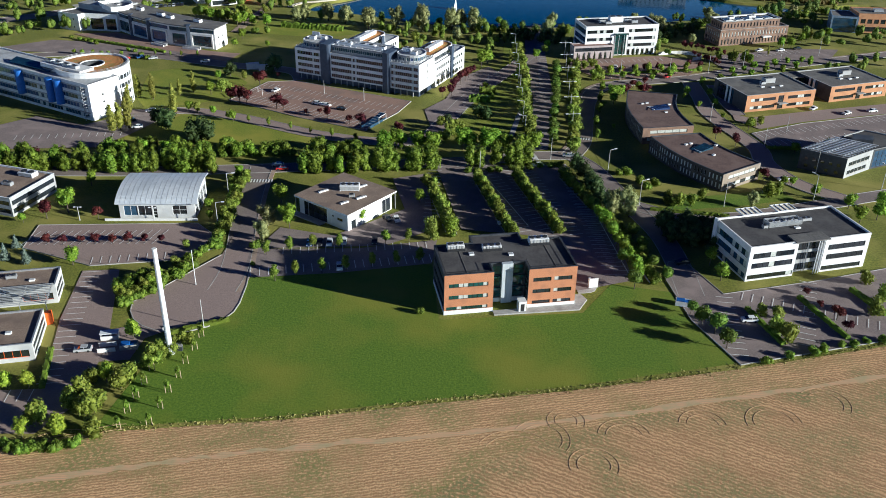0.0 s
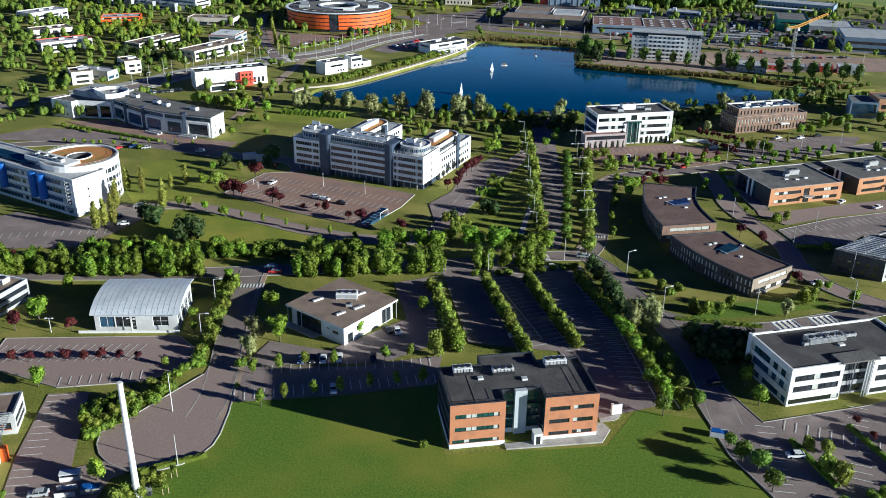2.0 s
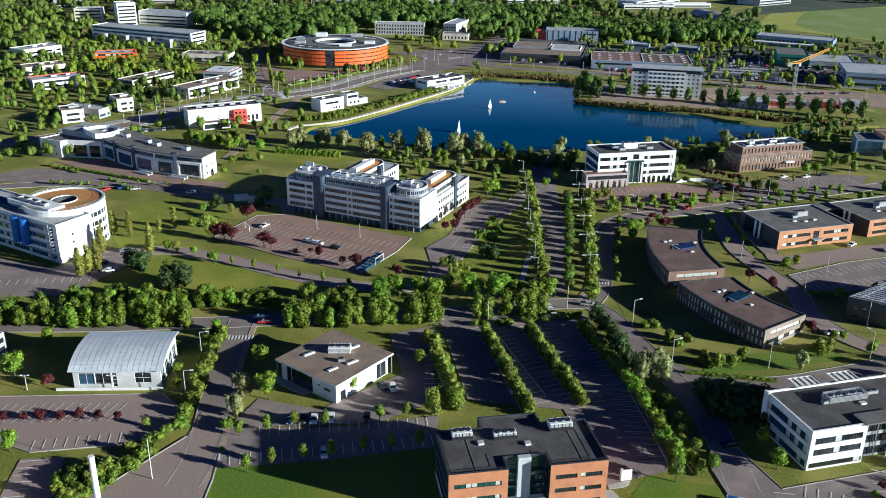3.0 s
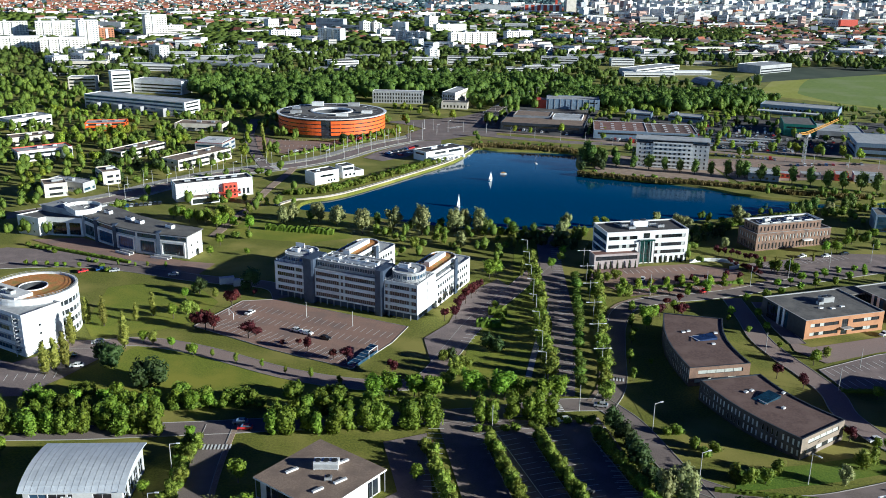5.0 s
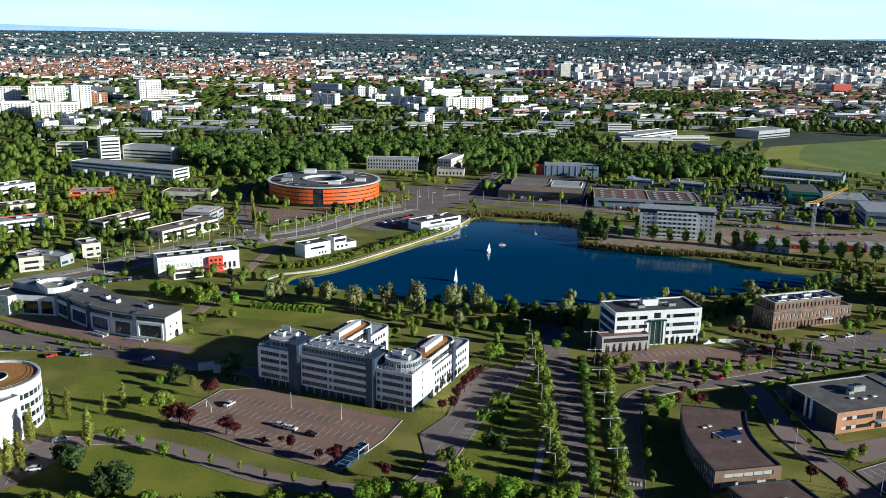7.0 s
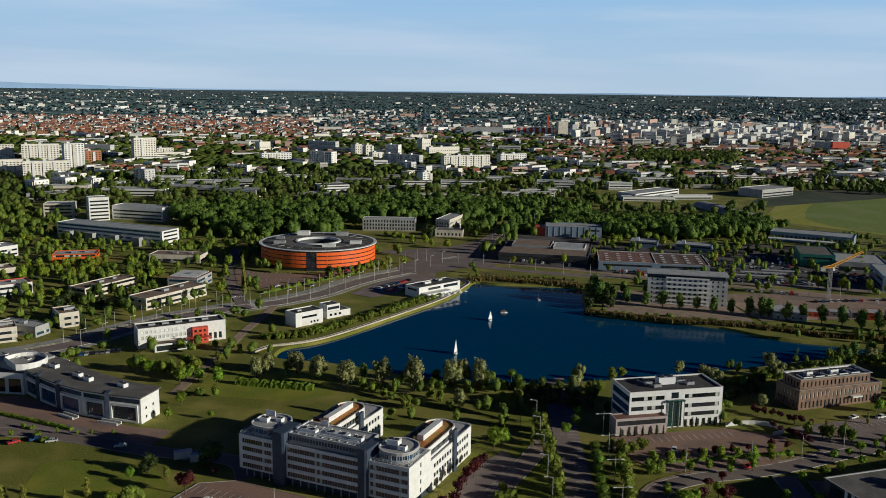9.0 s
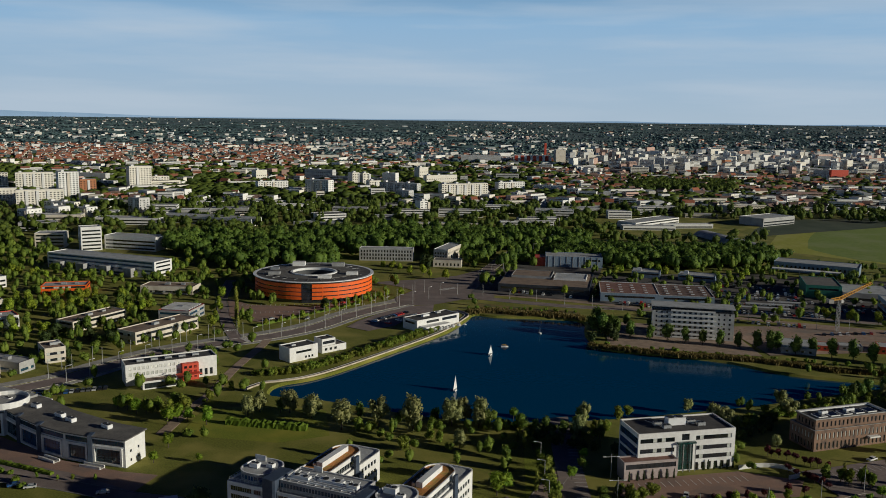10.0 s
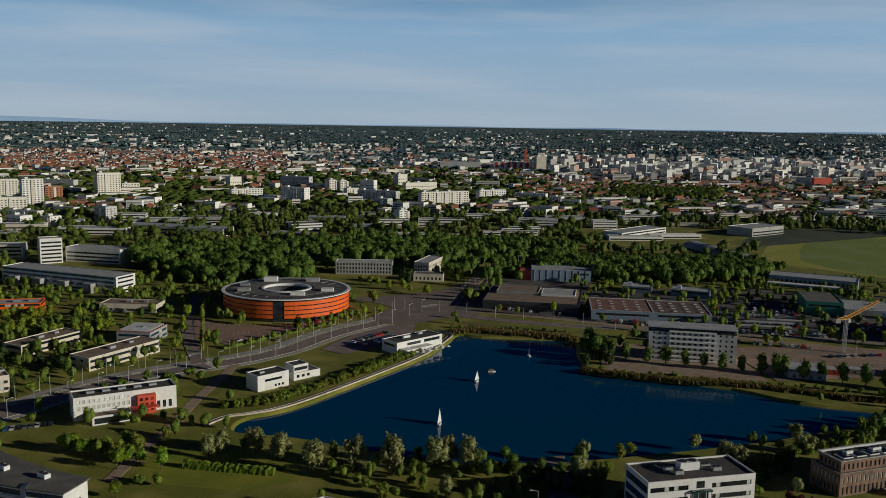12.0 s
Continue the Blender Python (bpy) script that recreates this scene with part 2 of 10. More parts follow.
PALEGREY = material("pale_grey_panel", (0.50, 0.50, 0.49), (0.60, 0.60, 0.58), 1.5, 0.7, stain=(0.42, 0.42, 0.41), stain_size=6)
MAUVE = material("mauve_panel", (0.36, 0.30, 0.29), (0.44, 0.37, 0.36), 1.5, 0.75, stain=(0.32, 0.27, 0.26), stain_size=5)
GREYWALL = material("grey_panel", (0.33, 0.33, 0.33), (0.42, 0.42, 0.41), 1.5, 0.7, stain=(0.28, 0.28, 0.28), stain_size=6)
CHARCOAL = material("charcoal_cladding", (0.030, 0.034, 0.042), (0.05, 0.055, 0.065), 1.2, 0.5, stain=(0.065, 0.068, 0.075), stain_size=5)
NAVY = material("navy_cladding", (0.035, 0.05, 0.085), (0.055, 0.075, 0.115), 1.2, 0.5, stain=(0.07, 0.085, 0.12), stain_size=4)
BLUEPANEL = material("blue_cladding", (0.02, 0.09, 0.34), (0.03, 0.13, 0.44), 1.2, 0.45)
TERRACOTTA = material("terracotta_brick", (0.40, 0.165, 0.075), (0.50, 0.225, 0.11), 0.25, 0.85, bump=0.2, stretch=(1, 1, 3), stain=(0.36, 0.16, 0.08), stain_size=3)
OCHRE = material("ochre_brick", (0.42, 0.20, 0.09), (0.50, 0.26, 0.13), 0.3, 0.85, stretch=(1, 1, 3), stain=(0.37, 0.18, 0.09), stain_size=3)
BROWNBRICK = material("brown_brick", (0.19, 0.118, 0.08), (0.27, 0.172, 0.12), 0.3, 0.88, bump=0.2, stretch=(1, 1, 3), stain=(0.12, 0.085, 0.07), stain_size=3)
ORANGE = material("orange_panel", (0.78, 0.115, 0.008), (0.85, 0.15, 0.012), 1.4, 0.55, stain=(0.70, 0.115, 0.012), stain_size=5)
REDPANEL = material("red_panel", (0.50, 0.06, 0.03), (0.60, 0.09, 0.045), 1.4, 0.55)
WOODDARK = material("dark_timber", (0.055, 0.045, 0.04), (0.10, 0.08, 0.07), 0.3, 0.75, stretch=(3, 3, 0.4), stain=(0.12, 0.10, 0.085), stain_size=4)
ROOFGREY = material("grey_roof_felt", (0.11, 0.105, 0.10), (0.155, 0.148, 0.14), 0.8, 0.9, bump=0.15, stain=(0.19, 0.18, 0.165), stain_size=5, stain_at=0.56)
ROOFDARK = material("dark_roof_felt", (0.060, 0.056, 0.058), (0.085, 0.08, 0.08), 0.8, 0.85, bump=0.15, stain=(0.105, 0.10, 0.098), stain_size=5)
ROOFBROWN = material("brown_roof_felt", (0.115, 0.0735, 0.062), (0.161, 0.105, 0.088), 0.8, 0.9, bump=0.1, stain=(0.184, 0.124, 0.104), stain_size=6)
ROOFRED = material("red_brown_roof_sheet", (0.17, 0.085, 0.065), (0.23, 0.12, 0.095), 0.8, 0.85, stain=(0.27, 0.17, 0.14), stain_size=6)
ROOFTAN = material("gravel_roof", (0.224, 0.165, 0.124), (0.291, 0.22, 0.166), 0.5, 0.95, bump=0.2, stain=(0.19, 0.14, 0.11), stain_size=5)
ROOFPALE = material("pale_roof_membrane", (0.40, 0.41, 0.42), (0.50, 0.51, 0.52), 1.0, 0.7, stain=(0.33, 0.34, 0.35), stain_size=5)
SEDUM = material("sedum_roof", (0.44, 0.17, 0.045), (0.58, 0.27, 0.075), 0.7, 0.95, bump=0.4, stain=(0.32, 0.24, 0.06), stain_size=3.5)
ROOFTILE = material("red_roof_tiles", (0.26, 0.085, 0.045), (0.36, 0.14, 0.08), 3.0, 0.85, stain=(0.20, 0.10, 0.07), stain_size=40)
METAL = material("galvanised_metal", (0.40, 0.41, 0.42), (0.52, 0.53, 0.54), 0.6, 0.45, metal=0.6)
POLE = material("painted_pole", (0.42, 0.42, 0.41), (0.52, 0.52, 0.50), 0.8, 0.5)
BLACK = material("black_metal", (0.018, 0.018, 0.02), (0.03, 0.03, 0.033), 0.6, 0.5)
RUBBER = material("rubber", (0.015, 0.015, 0.015), (0.025, 0.025, 0.025), 0.2, 0.8)
YELLOW = material("crane_yellow", (0.55, 0.27, 0.03), (0.65, 0.34, 0.04), 0.8, 0.5)
GREENSHED = material("green_cladding", (0.03, 0.17, 0.12), (0.045, 0.22, 0.16), 1.2, 0.5)
BLUESHED = material("blue_grey_cladding", (0.18, 0.24, 0.32), (0.24, 0.31, 0.40), 1.5, 0.5, stretch=(3, 3, 0.2))
BARK = material("bark", (0.07, 0.055, 0.04), (0.12, 0.095, 0.07), 0.2, 0.9, stretch=(2, 2, 0.5), place="object")
STAKE = material("pale_wood", (0.40, 0.30, 0.18), (0.50, 0.39, 0.25), 0.2, 0.8, place="object")
SAIL = material("sailcloth", (0.72, 0.72, 0.72), (0.80, 0.80, 0.79), 1.0, 0.7)


def glazing(name, tint, rough=0.06):
    """Solar-control window glass in front of unlit rooms: dark, with a mirror-like outer face and slight unevenness."""
    m = material(name, tint, tuple(c * 1.8 for c in tint), 3.0, rough, spec=0.9, vary=0.5)
    m.node_tree.nodes["Principled BSDF"].inputs["IOR"].default_value = 1.6
    return m


GLASS = glazing("window_glass", (0.012, 0.016, 0.02))
BLUEGLASS = glazing("blue_glass", (0.02, 0.05, 0.09))
TEALGLASS = glazing("teal_glass", (0.012, 0.05, 0.05))
PALEBLIND = material("white_blind", (0.62, 0.62, 0.58), (0.78, 0.77, 0.72), 0.6, 0.6, vary=0.25)
TAUPE = material("taupe_cladding", (0.23, 0.185, 0.14), (0.30, 0.245, 0.19), 0.4, 0.8, stretch=(1, 1, 3), stain=(0.2, 0.165, 0.13), stain_size=4)
BLIND = material("window_blind", (0.42, 0.44, 0.40), (0.55, 0.56, 0.52), 0.6, 0.6)
LEAF = {
    "broad": foliage("green_leaves", (0.065, 0.134, 0.00984), (0.269, 0.383, 0.0256)),
    "bushy": foliage("olive_leaves", (0.0788, 0.13, 0.0138), (0.283, 0.329, 0.0403)),
    "round": foliage("clipped_leaves", (0.0394, 0.0836, 0.00984), (0.163, 0.239, 0.0246)),
    "young": foliage("young_leaves", (0.064, 0.116, 0.00984), (0.232, 0.294, 0.0286)),
    "dark": foliage("dark_leaves", (0.0197, 0.0443, 0.0108), (0.0748, 0.107, 0.0286)),
    "spruce": foliage("blue_needles", (0.0827, 0.12, 0.0954), (0.187, 0.232, 0.187)),
    "willow": foliage("willow_leaves", (0.118, 0.143, 0.0492), (0.354, 0.354, 0.138)),
    "poplar": foliage("poplar_leaves", (0.113, 0.139, 0.0197), (0.32, 0.32, 0.0511)),
    "plum": foliage("purple_leaves", (0.0433, 0.0118, 0.0128), (0.127, 0.0246, 0.0286)),
    "yellow": foliage("yellow_leaves", (0.0984, 0.128, 0.0178), (0.295, 0.34, 0.0492)),
    "hornbeam": foliage("hornbeam_leaves", (0.0522, 0.0994, 0.00787), (0.222, 0.293, 0.0236)),
    "cypress": foliage("cypress_leaves", (0.0118, 0.0256, 0.00984), (0.0492, 0.0738, 0.0246)),
    "lime": foliage("lime_leaves", (0.0935, 0.162, 0.0108), (0.371, 0.435, 0.0325)),
    "bank": foliage("bluish_leaves", (0.0522, 0.0954, 0.0178), (0.175, 0.244, 0.0424)),
    "shrub": foliage("hedge_leaves", (0.0511, 0.105, 0.00984), (0.21, 0.287, 0.0256)),
    "wood": foliage("woodland_leaves", (0.0282, 0.061, 0.011), (0.154, 0.209, 0.0294)),
    "grove": foliage("grove_leaves", (0.0424, 0.0866, 0.00984), (0.21, 0.268, 0.0325)),
    # paler and bluer: distance haze put into the leaf colour
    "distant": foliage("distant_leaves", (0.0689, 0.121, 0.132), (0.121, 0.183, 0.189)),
}
WATER = bpy.data.materials.new("lake_water")
WATER.use_nodes = True
_n, _l = WATER.node_tree.nodes, WATER.node_tree.links
_b = _n["Principled BSDF"]
_b.inputs["Base Color"].default_value, _b.inputs["Roughness"].default_value, _b.inputs["IOR"].default_value = (0.004, 0.058, 0.14, 1), 0.06, 1.33
_b.inputs["Specular IOR Level"].default_value = 0.42
_g, _w, _p = _n.new("ShaderNodeNewGeometry"), _n.new("ShaderNodeTexNoise"), _n.new("ShaderNodeBump")
_w.inputs["Scale"].default_value, _w.inputs["Detail"].default_value = 0.55, 4.0
_p.inputs["Strength"].default_value, _p.inputs["Distance"].default_value = 0.05, 0.5
_l.new(_g.outputs["Position"], _w.inputs["Vector"])
_l.new(_w.outputs["Fac"], _p.inputs["Height"])
_l.new(_p.outputs[0], _b.inputs["Normal"])

# ---- mesh helpers ----
class Geo:
    """Collects faces, then becomes one mesh."""

    def __init__(self):
        self.v, self.f, self.m = [], [], []

    def face(self, pts, m=0):
        k = len(self.v)
        self.v.extend(tuple(p) for p in pts)
        self.f.append(tuple(range(k, k + len(pts))))
        self.m.append(m)

    def box(self, x0, x1, y0, y1, z0, z1, m=0, top=None):
        self.prism([(x0, y0), (x1, y0), (x1, y1), (x0, y1)], z0, z1, m, m if top is None else top)

    def prism(self, poly, z0, z1, m=0, top=None, bottom=True):
        k, n = len(self.v), len(poly)
        self.v.extend((x, y, z0) for x, y in poly)
        self.v.extend((x, y, z1) for x, y in poly)
        for i in range(n):
            j = (i + 1) % n
            self.f.append((k + i, k + j, k + n + j, k + n + i))
            self.m.append(m)
        self.f.append(tuple(k + n + i for i in range(n)))
        self.m.append(m if top is None else top)
        if bottom:
            self.f.append(tuple(k + n - 1 - i for i in range(n)))
            self.m.append(m)

    def ring(self, outer, inner, z0, z1, m=0):
        """A band between two outlines of equal count: parapets, kerbs, overhangs."""
        n = len(outer)
        for i in range(n):
            j = (i + 1) % n
            a, b, c, d = outer[i], outer[j], inner[j], inner[i]
            self.face([(*a, z0), (*b, z0), (*b, z1), (*a, z1)], m)
            self.face([(*c, z0), (*d, z0), (*d, z1), (*c, z1)], m)
            self.face([(*a, z1), (*b, z1), (*c, z1), (*d, z1)], m)
            self.face([(*d, z0), (*c, z0), (*b, z0), (*a, z0)], m)

    def tube(self, x, y, z0, z1, r0, r1=None, n=8, m=0, dx=0.0, dy=0.0):
        r1 = r0 if r1 is None else r1
        k = len(self.v)
        for z, r, ox, oy in ((z0, r0, 0, 0), (z1, r1, dx, dy)):
            self.v.extend((x + ox + r * math.cos(6.28319 * i / n), y + oy + r * math.sin(6.28319 * i / n), z) for i in range(n))
        for i in range(n):
            j = (i + 1) % n
            self.f.append((k + i, k + j, k + n + j, k + n + i))
            self.m.append(m)
        self.f.append(tuple(k + n + i for i in range(n)))
        self.f.append(tuple(k + n - 1 - i for i in range(n)))
        self.m.extend((m, m))

    def bar(self, a, b, r, m=0):
        """A square bar from point to point."""
        a, b = Vector(a), Vector(b)
        w = (b - a).normalized()
        s = w.cross(Vector((0, 0, 1)) if abs(w.z) < 0.95 else Vector((1, 0, 0))).normalized() * r
        t = w.cross(s).normalized() * r
        q = [p + u for p in (a, b) for u in (s + t, t - s, -s - t, s - t)]
        for i in range(4):
            j = (i + 1) % 4
            self.face([q[i], q[j], q[4 + j], q[4 + i]], m)
        self.face([q[3], q[2], q[1], q[0]], m)
        self.face(q[4:], m)

    def mesh(self, name, mats, smooth=False):
        me = bpy.data.meshes.new(name)
        me.from_pydata(self.v, [], self.f)
        for mt in mats if isinstance(mats, (list, tuple)) else [mats]:
            me.materials.append(mt)
        me.polygons.foreach_set("material_index", self.m)
        if smooth:
            me.polygons.foreach_set("use_smooth", [True] * len(self.f))
        me.update()
        return me


def part(name, geo, mats, parent=None, label="", at=None, smooth=False):
    """One mesh object, under a thing or part when given. geo: a Geo or a finished mesh to share."""
    ob = new(name, geo.mesh(name, mats, smooth) if isinstance(geo, Geo) else geo)
    if parent:
        ob.parent = parent
    if at is not None:
        ob.matrix_basis = at
    return tagged(ob, label)


def thing(name, label, category, x, y, turn=0.0, group="", kind="", z=0.0, scale=1.0):
    ob = new(name)
    ob.empty_display_size = 0.5
    ob.location, ob.rotation_euler, ob.scale = (x, y, z), (0, 0, radians(turn)), (scale,) * 3
    return tagged(ob, label, category, group, kind)


def inset(poly, d):
    """An outline moved inwards by d (counter-clockwise outlines)."""
    out, n = [], len(poly)
    for i in range(n):
        p, q, r = (Vector(poly[(i + k) % n]) for k in (-1, 0, 1))
        e, g = (q - p).normalized(), (r - q).normalized()
        ne, ng = Vector((-e.y, e.x)), Vector((-g.y, g.x))
        b = (ne + ng)
        b = b / max(0.3, b.length_squared / 2)
        out.append(tuple(q + b * d))
    return out


def smooth_line(pts, steps=4, closed=False):
    """A rounded line through the points."""
    n, out = len(pts), []
    for i in range(n if closed else n - 1):
        p = [Vector(pts[(i + k) % n] if closed else pts[min(max(i + k, 0), n - 1)]) for k in (-1, 0, 1, 2)]
        for s in range(steps):
            t = s / steps
            q = 0.5 * (2 * p[1] + (p[2] - p[0]) * t + (2 * p[0] - 5 * p[1] + 4 * p[2] - p[3]) * t * t + (3 * p[1] - p[0] - 3 * p[2] + p[3]) * t ** 3)
            out.append(tuple(q))
    return out if closed else out + [tuple(pts[-1])]


def offset_line(pts, d):
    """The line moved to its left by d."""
    out = []
    for i, p in enumerate(pts):
        a, b = Vector(pts[max(i - 1, 0)]), Vector(pts[min(i + 1, len(pts) - 1)])
        w = (b - a).normalized()
        out.append((p[0] - w.y * d, p[1] + w.x * d))
    return out


def ribbon_geo(geo, pts, left, right, z0, z1, m=0):
    """A strip along a line from left to right of it, with thickness."""
    a, b = offset_line(pts, left), offset_line(pts, right)
    for i in range(len(pts) - 1):
        geo.face([(*b[i], z1), (*b[i + 1], z1), (*a[i + 1], z1), (*a[i], z1)], m)
        geo.face([(*b[i], z0), (*b[i + 1], z0), (*b[i + 1], z1), (*b[i], z1)], m)
        geo.face([(*a[i + 1], z0), (*a[i], z0), (*a[i], z1), (*a[i + 1], z1)], m)


def far_spot(u, true_y):
    """Where a thing of the plain stands that lies u to the side for each metre ahead: the farthest land is drawn in and raised. Also how much it shrinks."""
    r = true_y if true_y < 3600 else 446.0 / (126.0 / true_y + 0.0889)
    r /= 1.0 if true_y < 3600 else math.hypot(1, u) ** 0.5
    return u * r, r + 120, min(1.0, r / true_y)


def land_height(x, y):
    """Flat plain that rises gently far out."""
    r = math.hypot(x, y - 120)
    return 0.0 if r < 3600 else min(1.0, (r - 3600) / 1080) * 96


# ---- windows and walls ----
WINDOWS = {}


def window(parent, a, turn, u, z, w, h, panes=1, rim=None, glass=None, rows=1, deep=0.14, blinds=0):
    """A window in an opening: frame with mullions, glass panes behind it."""
    rim, glass = rim or BLACK, glass or GLASS
    key = (round(w, 2), round(h, 2), panes, rows, rim.name, glass.name, blinds)
    if key not in WINDOWS:
        f, g = Geo(), Geo()
        t = 0.07
        fx = sorted({0.0, t} | {round((w - t) * q / panes + e, 4) for q in range(1, panes + 1) for e in (0.0, t)})
        fz = sorted({0.0, t, h - t, h} | {h * r / rows + e for r in range(1, rows) for e in (-t / 2, t / 2)})
        nx, nz = len(fx), len(fz)
        f.v = [(x, y, z) for y in (0.0, 0.08) for z in fz for x in fx]
        for r in range(nz - 1):
            for c in range(nx - 1):
                if r % 2 and c % 2:
                    ring = [(c, r), (c + 1, r), (c + 1, r + 1), (c, r + 1)]
                    for p, q in zip(ring, ring[1:] + ring[:1]):
                        f.f.append(tuple(i + nx * k + nx * nz * e for (i, k), e in ((p, 0), (q, 0), (q, 1), (p, 1))))
                else:
                    f.f.append(tuple(i + nx * k for i, k in ((c, r), (c + 1, r), (c + 1, r + 1), (c, r + 1))))
        f.m = [0] * len(f.f)
        rnd = random.Random(str(key))
        for i in range(panes):
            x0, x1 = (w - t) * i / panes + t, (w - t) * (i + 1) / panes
            shut = rnd.random() < blinds
            g.face([(x0, 0.06, t), (x1, 0.06, t), (x1, 0.06, h - t), (x0, 0.06, h - t)], 1 if shut else 0)
        both = Geo()
        xs = sorted({0.0, t} | {round((w - t) * q / panes + e, 4) for q in range(1, panes + 1) for e in (0.0, t)})
        zs = (0.0, t, h - t, h)
        both.v = [(x, 0.03, z) for z in zs for x in xs]
        for r in range(3):
            for c in range(len(xs) - 1):
                both.f.append(tuple(p + len(xs) * q for p, q in ((c, r), (c + 1, r), (c + 1, r + 1), (c, r + 1))))
                both.m.append(1 + (rnd.random() < blinds) if r == 1 and c % 2 else 0)
        WINDOWS[key] = f.mesh("window", rim), g.mesh("pane", [glass, BLIND]), both.mesh("window", [rim, glass, BLIND])
    fm, gm, whole = WINDOWS[key]
    far = parent.location.y > 480
    d = (math.cos(radians(turn)), math.sin(radians(turn)))
    ob = part("window", whole if far else fm, None, parent, at=pose(a[0] + d[0] * u - d[1] * deep, a[1] + d[1] * u + d[0] * deep, z, 0, 0, turn))
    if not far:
        part("pane", gm, None, ob)
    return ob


def ribbon(z0, z1, u0, u1, panes, **k):
    return [(u0, u1, z0, z1, panes, k)]


def punched(z0, z1, u0, u1, n, w, **k):
    """n windows of width w spread evenly from u0 to u1."""
    gap = (u1 - u0 - n * w) / max(1, n)
    return [(u0 + gap / 2 + i * (w + gap), u0 + gap / 2 + i * (w + gap) + w, z0, z1, k.get("panes", 1), {a: b for a, b in k.items() if a != "panes"}) for i in range(n)]


def wall_face(geo, a, b, z0, z1, holes, m=0, deep=0.2):
    """A wall from a to b with openings cut through its face and reveals behind them."""
    a, b = Vector(a), Vector(b)
    length = (b - a).length
    d = (b - a) / length
    inward = Vector((-d.y, d.x)) * deep
    us = sorted({0.0, length, *(min(max(h[0], 0), length) for h in holes), *(min(max(h[1], 0), length) for h in holes)})
    vs = sorted({z0, z1, *(h[2] for h in holes), *(h[3] for h in holes)})
    at = lambda u, v, k=0: (a.x + d.x * u + inward.x * k, a.y + d.y * u + inward.y * k, v)
    for v0, v1 in zip(vs, vs[1:]):
        run = None
        for u0, u1 in zip(us, us[1:]):
            um, vm = (u0 + u1) / 2, (v0 + v1) / 2
            if any(h[0] < um < h[1] and h[2] < vm < h[3] for h in holes):
                if run is not None:
                    geo.face([at(run, v0), at(u0, v0), at(u0, v1), at(run, v1)], m)
                run = None
            elif run is None:
                run = u0
        if run is not None:
            geo.face([at(run, v0), at(length, v0), at(length, v1), at(run, v1)], m)
    for u0, u1, v0, v1, *_ in holes:
        geo.face([at(u0, v0), at(u1, v0), at(u1, v0, 1), at(u0, v0, 1)], m)
        geo.face([at(u0, v1, 1), at(u1, v1, 1), at(u1, v1), at(u0, v1)], m)
        geo.face([at(u0, v0, 1), at(u0, v1, 1), at(u0, v1), at(u0, v0)], m)
        geo.face([at(u1, v0), at(u1, v1), at(u1, v1, 1), at(u1, v0, 1)], m)


def block(parent, poly, z0, z1, wall, roof, sides=None, parapet=0.5, coping=None, name="wall", roof_name="roof", wall_of=None, fill=None, rail=0.0):
    """Walls round an outline (local, counter-clockwise) with openings, a roof slab, and a parapet with coping.
    sides: for each edge number the openings; wall_of: other wall materials by edge."""
    sides, wall_of = sides or {}, wall_of or {}
    mats = [wall]
    geo = Geo()
    for i, a in enumerate(poly):
        b = poly[(i + 1) % len(poly)]
        mt = wall_of.get(i, wall)
        if mt not in mats:
            mats.append(mt)
        holes = sides.get(i, [])
        wall_face(geo, a, b, z0, z1, holes, mats.index(mt))
        turn = math.degrees(math.atan2(b[1] - a[1], b[0] - a[0]))
        for u0, u1, v0, v1, panes, k in holes:
            window(parent, a, turn, u0, v0, u1 - u0, v1 - v0, panes, **k)
    part(name, geo, mats, parent)
    slab, lip = Geo(), Geo()
    inner = inset(poly, 0.3)
    slab.prism(inner, z1 - parapet - 0.3, z1 - parapet)
    part(roof_name, slab, roof, parent)
    if parapet > 0.05:
        lip.ring(inset(poly, -0.06), inset(poly, 0.36), z1, z1 + 0.08)
        back_wall = inset(poly, 0.3)
        for i, a in enumerate(back_wall):
            b = back_wall[(i + 1) % len(back_wall)]
            lip.face([(*b, z1 - parapet), (*a, z1 - parapet), (*a, z1), (*b, z1)])
        part("parapet", lip, coping or wall, parent)
    else:
        lip.ring(inset(poly, -0.25), inset(poly, 0.3), z1 - 0.25, z1 + 0.05)
        part("roof_edge", lip, coping or wall, parent)


def rooftop_unit(parent, x, y, z, w, d, h, fans=2, mat=None, turn=0.0):
    """An air-handling unit: casing on feet, with louvres and fan cowls."""
    g = Geo()
    g.box(0, w, 0, d, 0.25, h)
    for x0 in (0.1, w - 0.25):
        g.box(x0, x0 + 0.15, 0.05, d - 0.05, 0, 0.25)
    u = part("air_unit", g, mat or METAL, parent, at=pose(x, y, z, 0, 0, turn))
    if parent.location.y < 300:
        g = Geo()
        g.box(0.1, w - 0.1, -0.03, 0.02, 0.45, h - 0.2)
        part("louvre", g, GREYWALL, u)
    for i in range(fans if parent.location.y < 480 else 0):
        c = Geo()
        c.tube(w * (i + 0.5) / fans, d / 2, h, h + 0.25, min(d, w / fans) * 0.38, n=12)
        part("fan_cowl", c, BLACK, u)


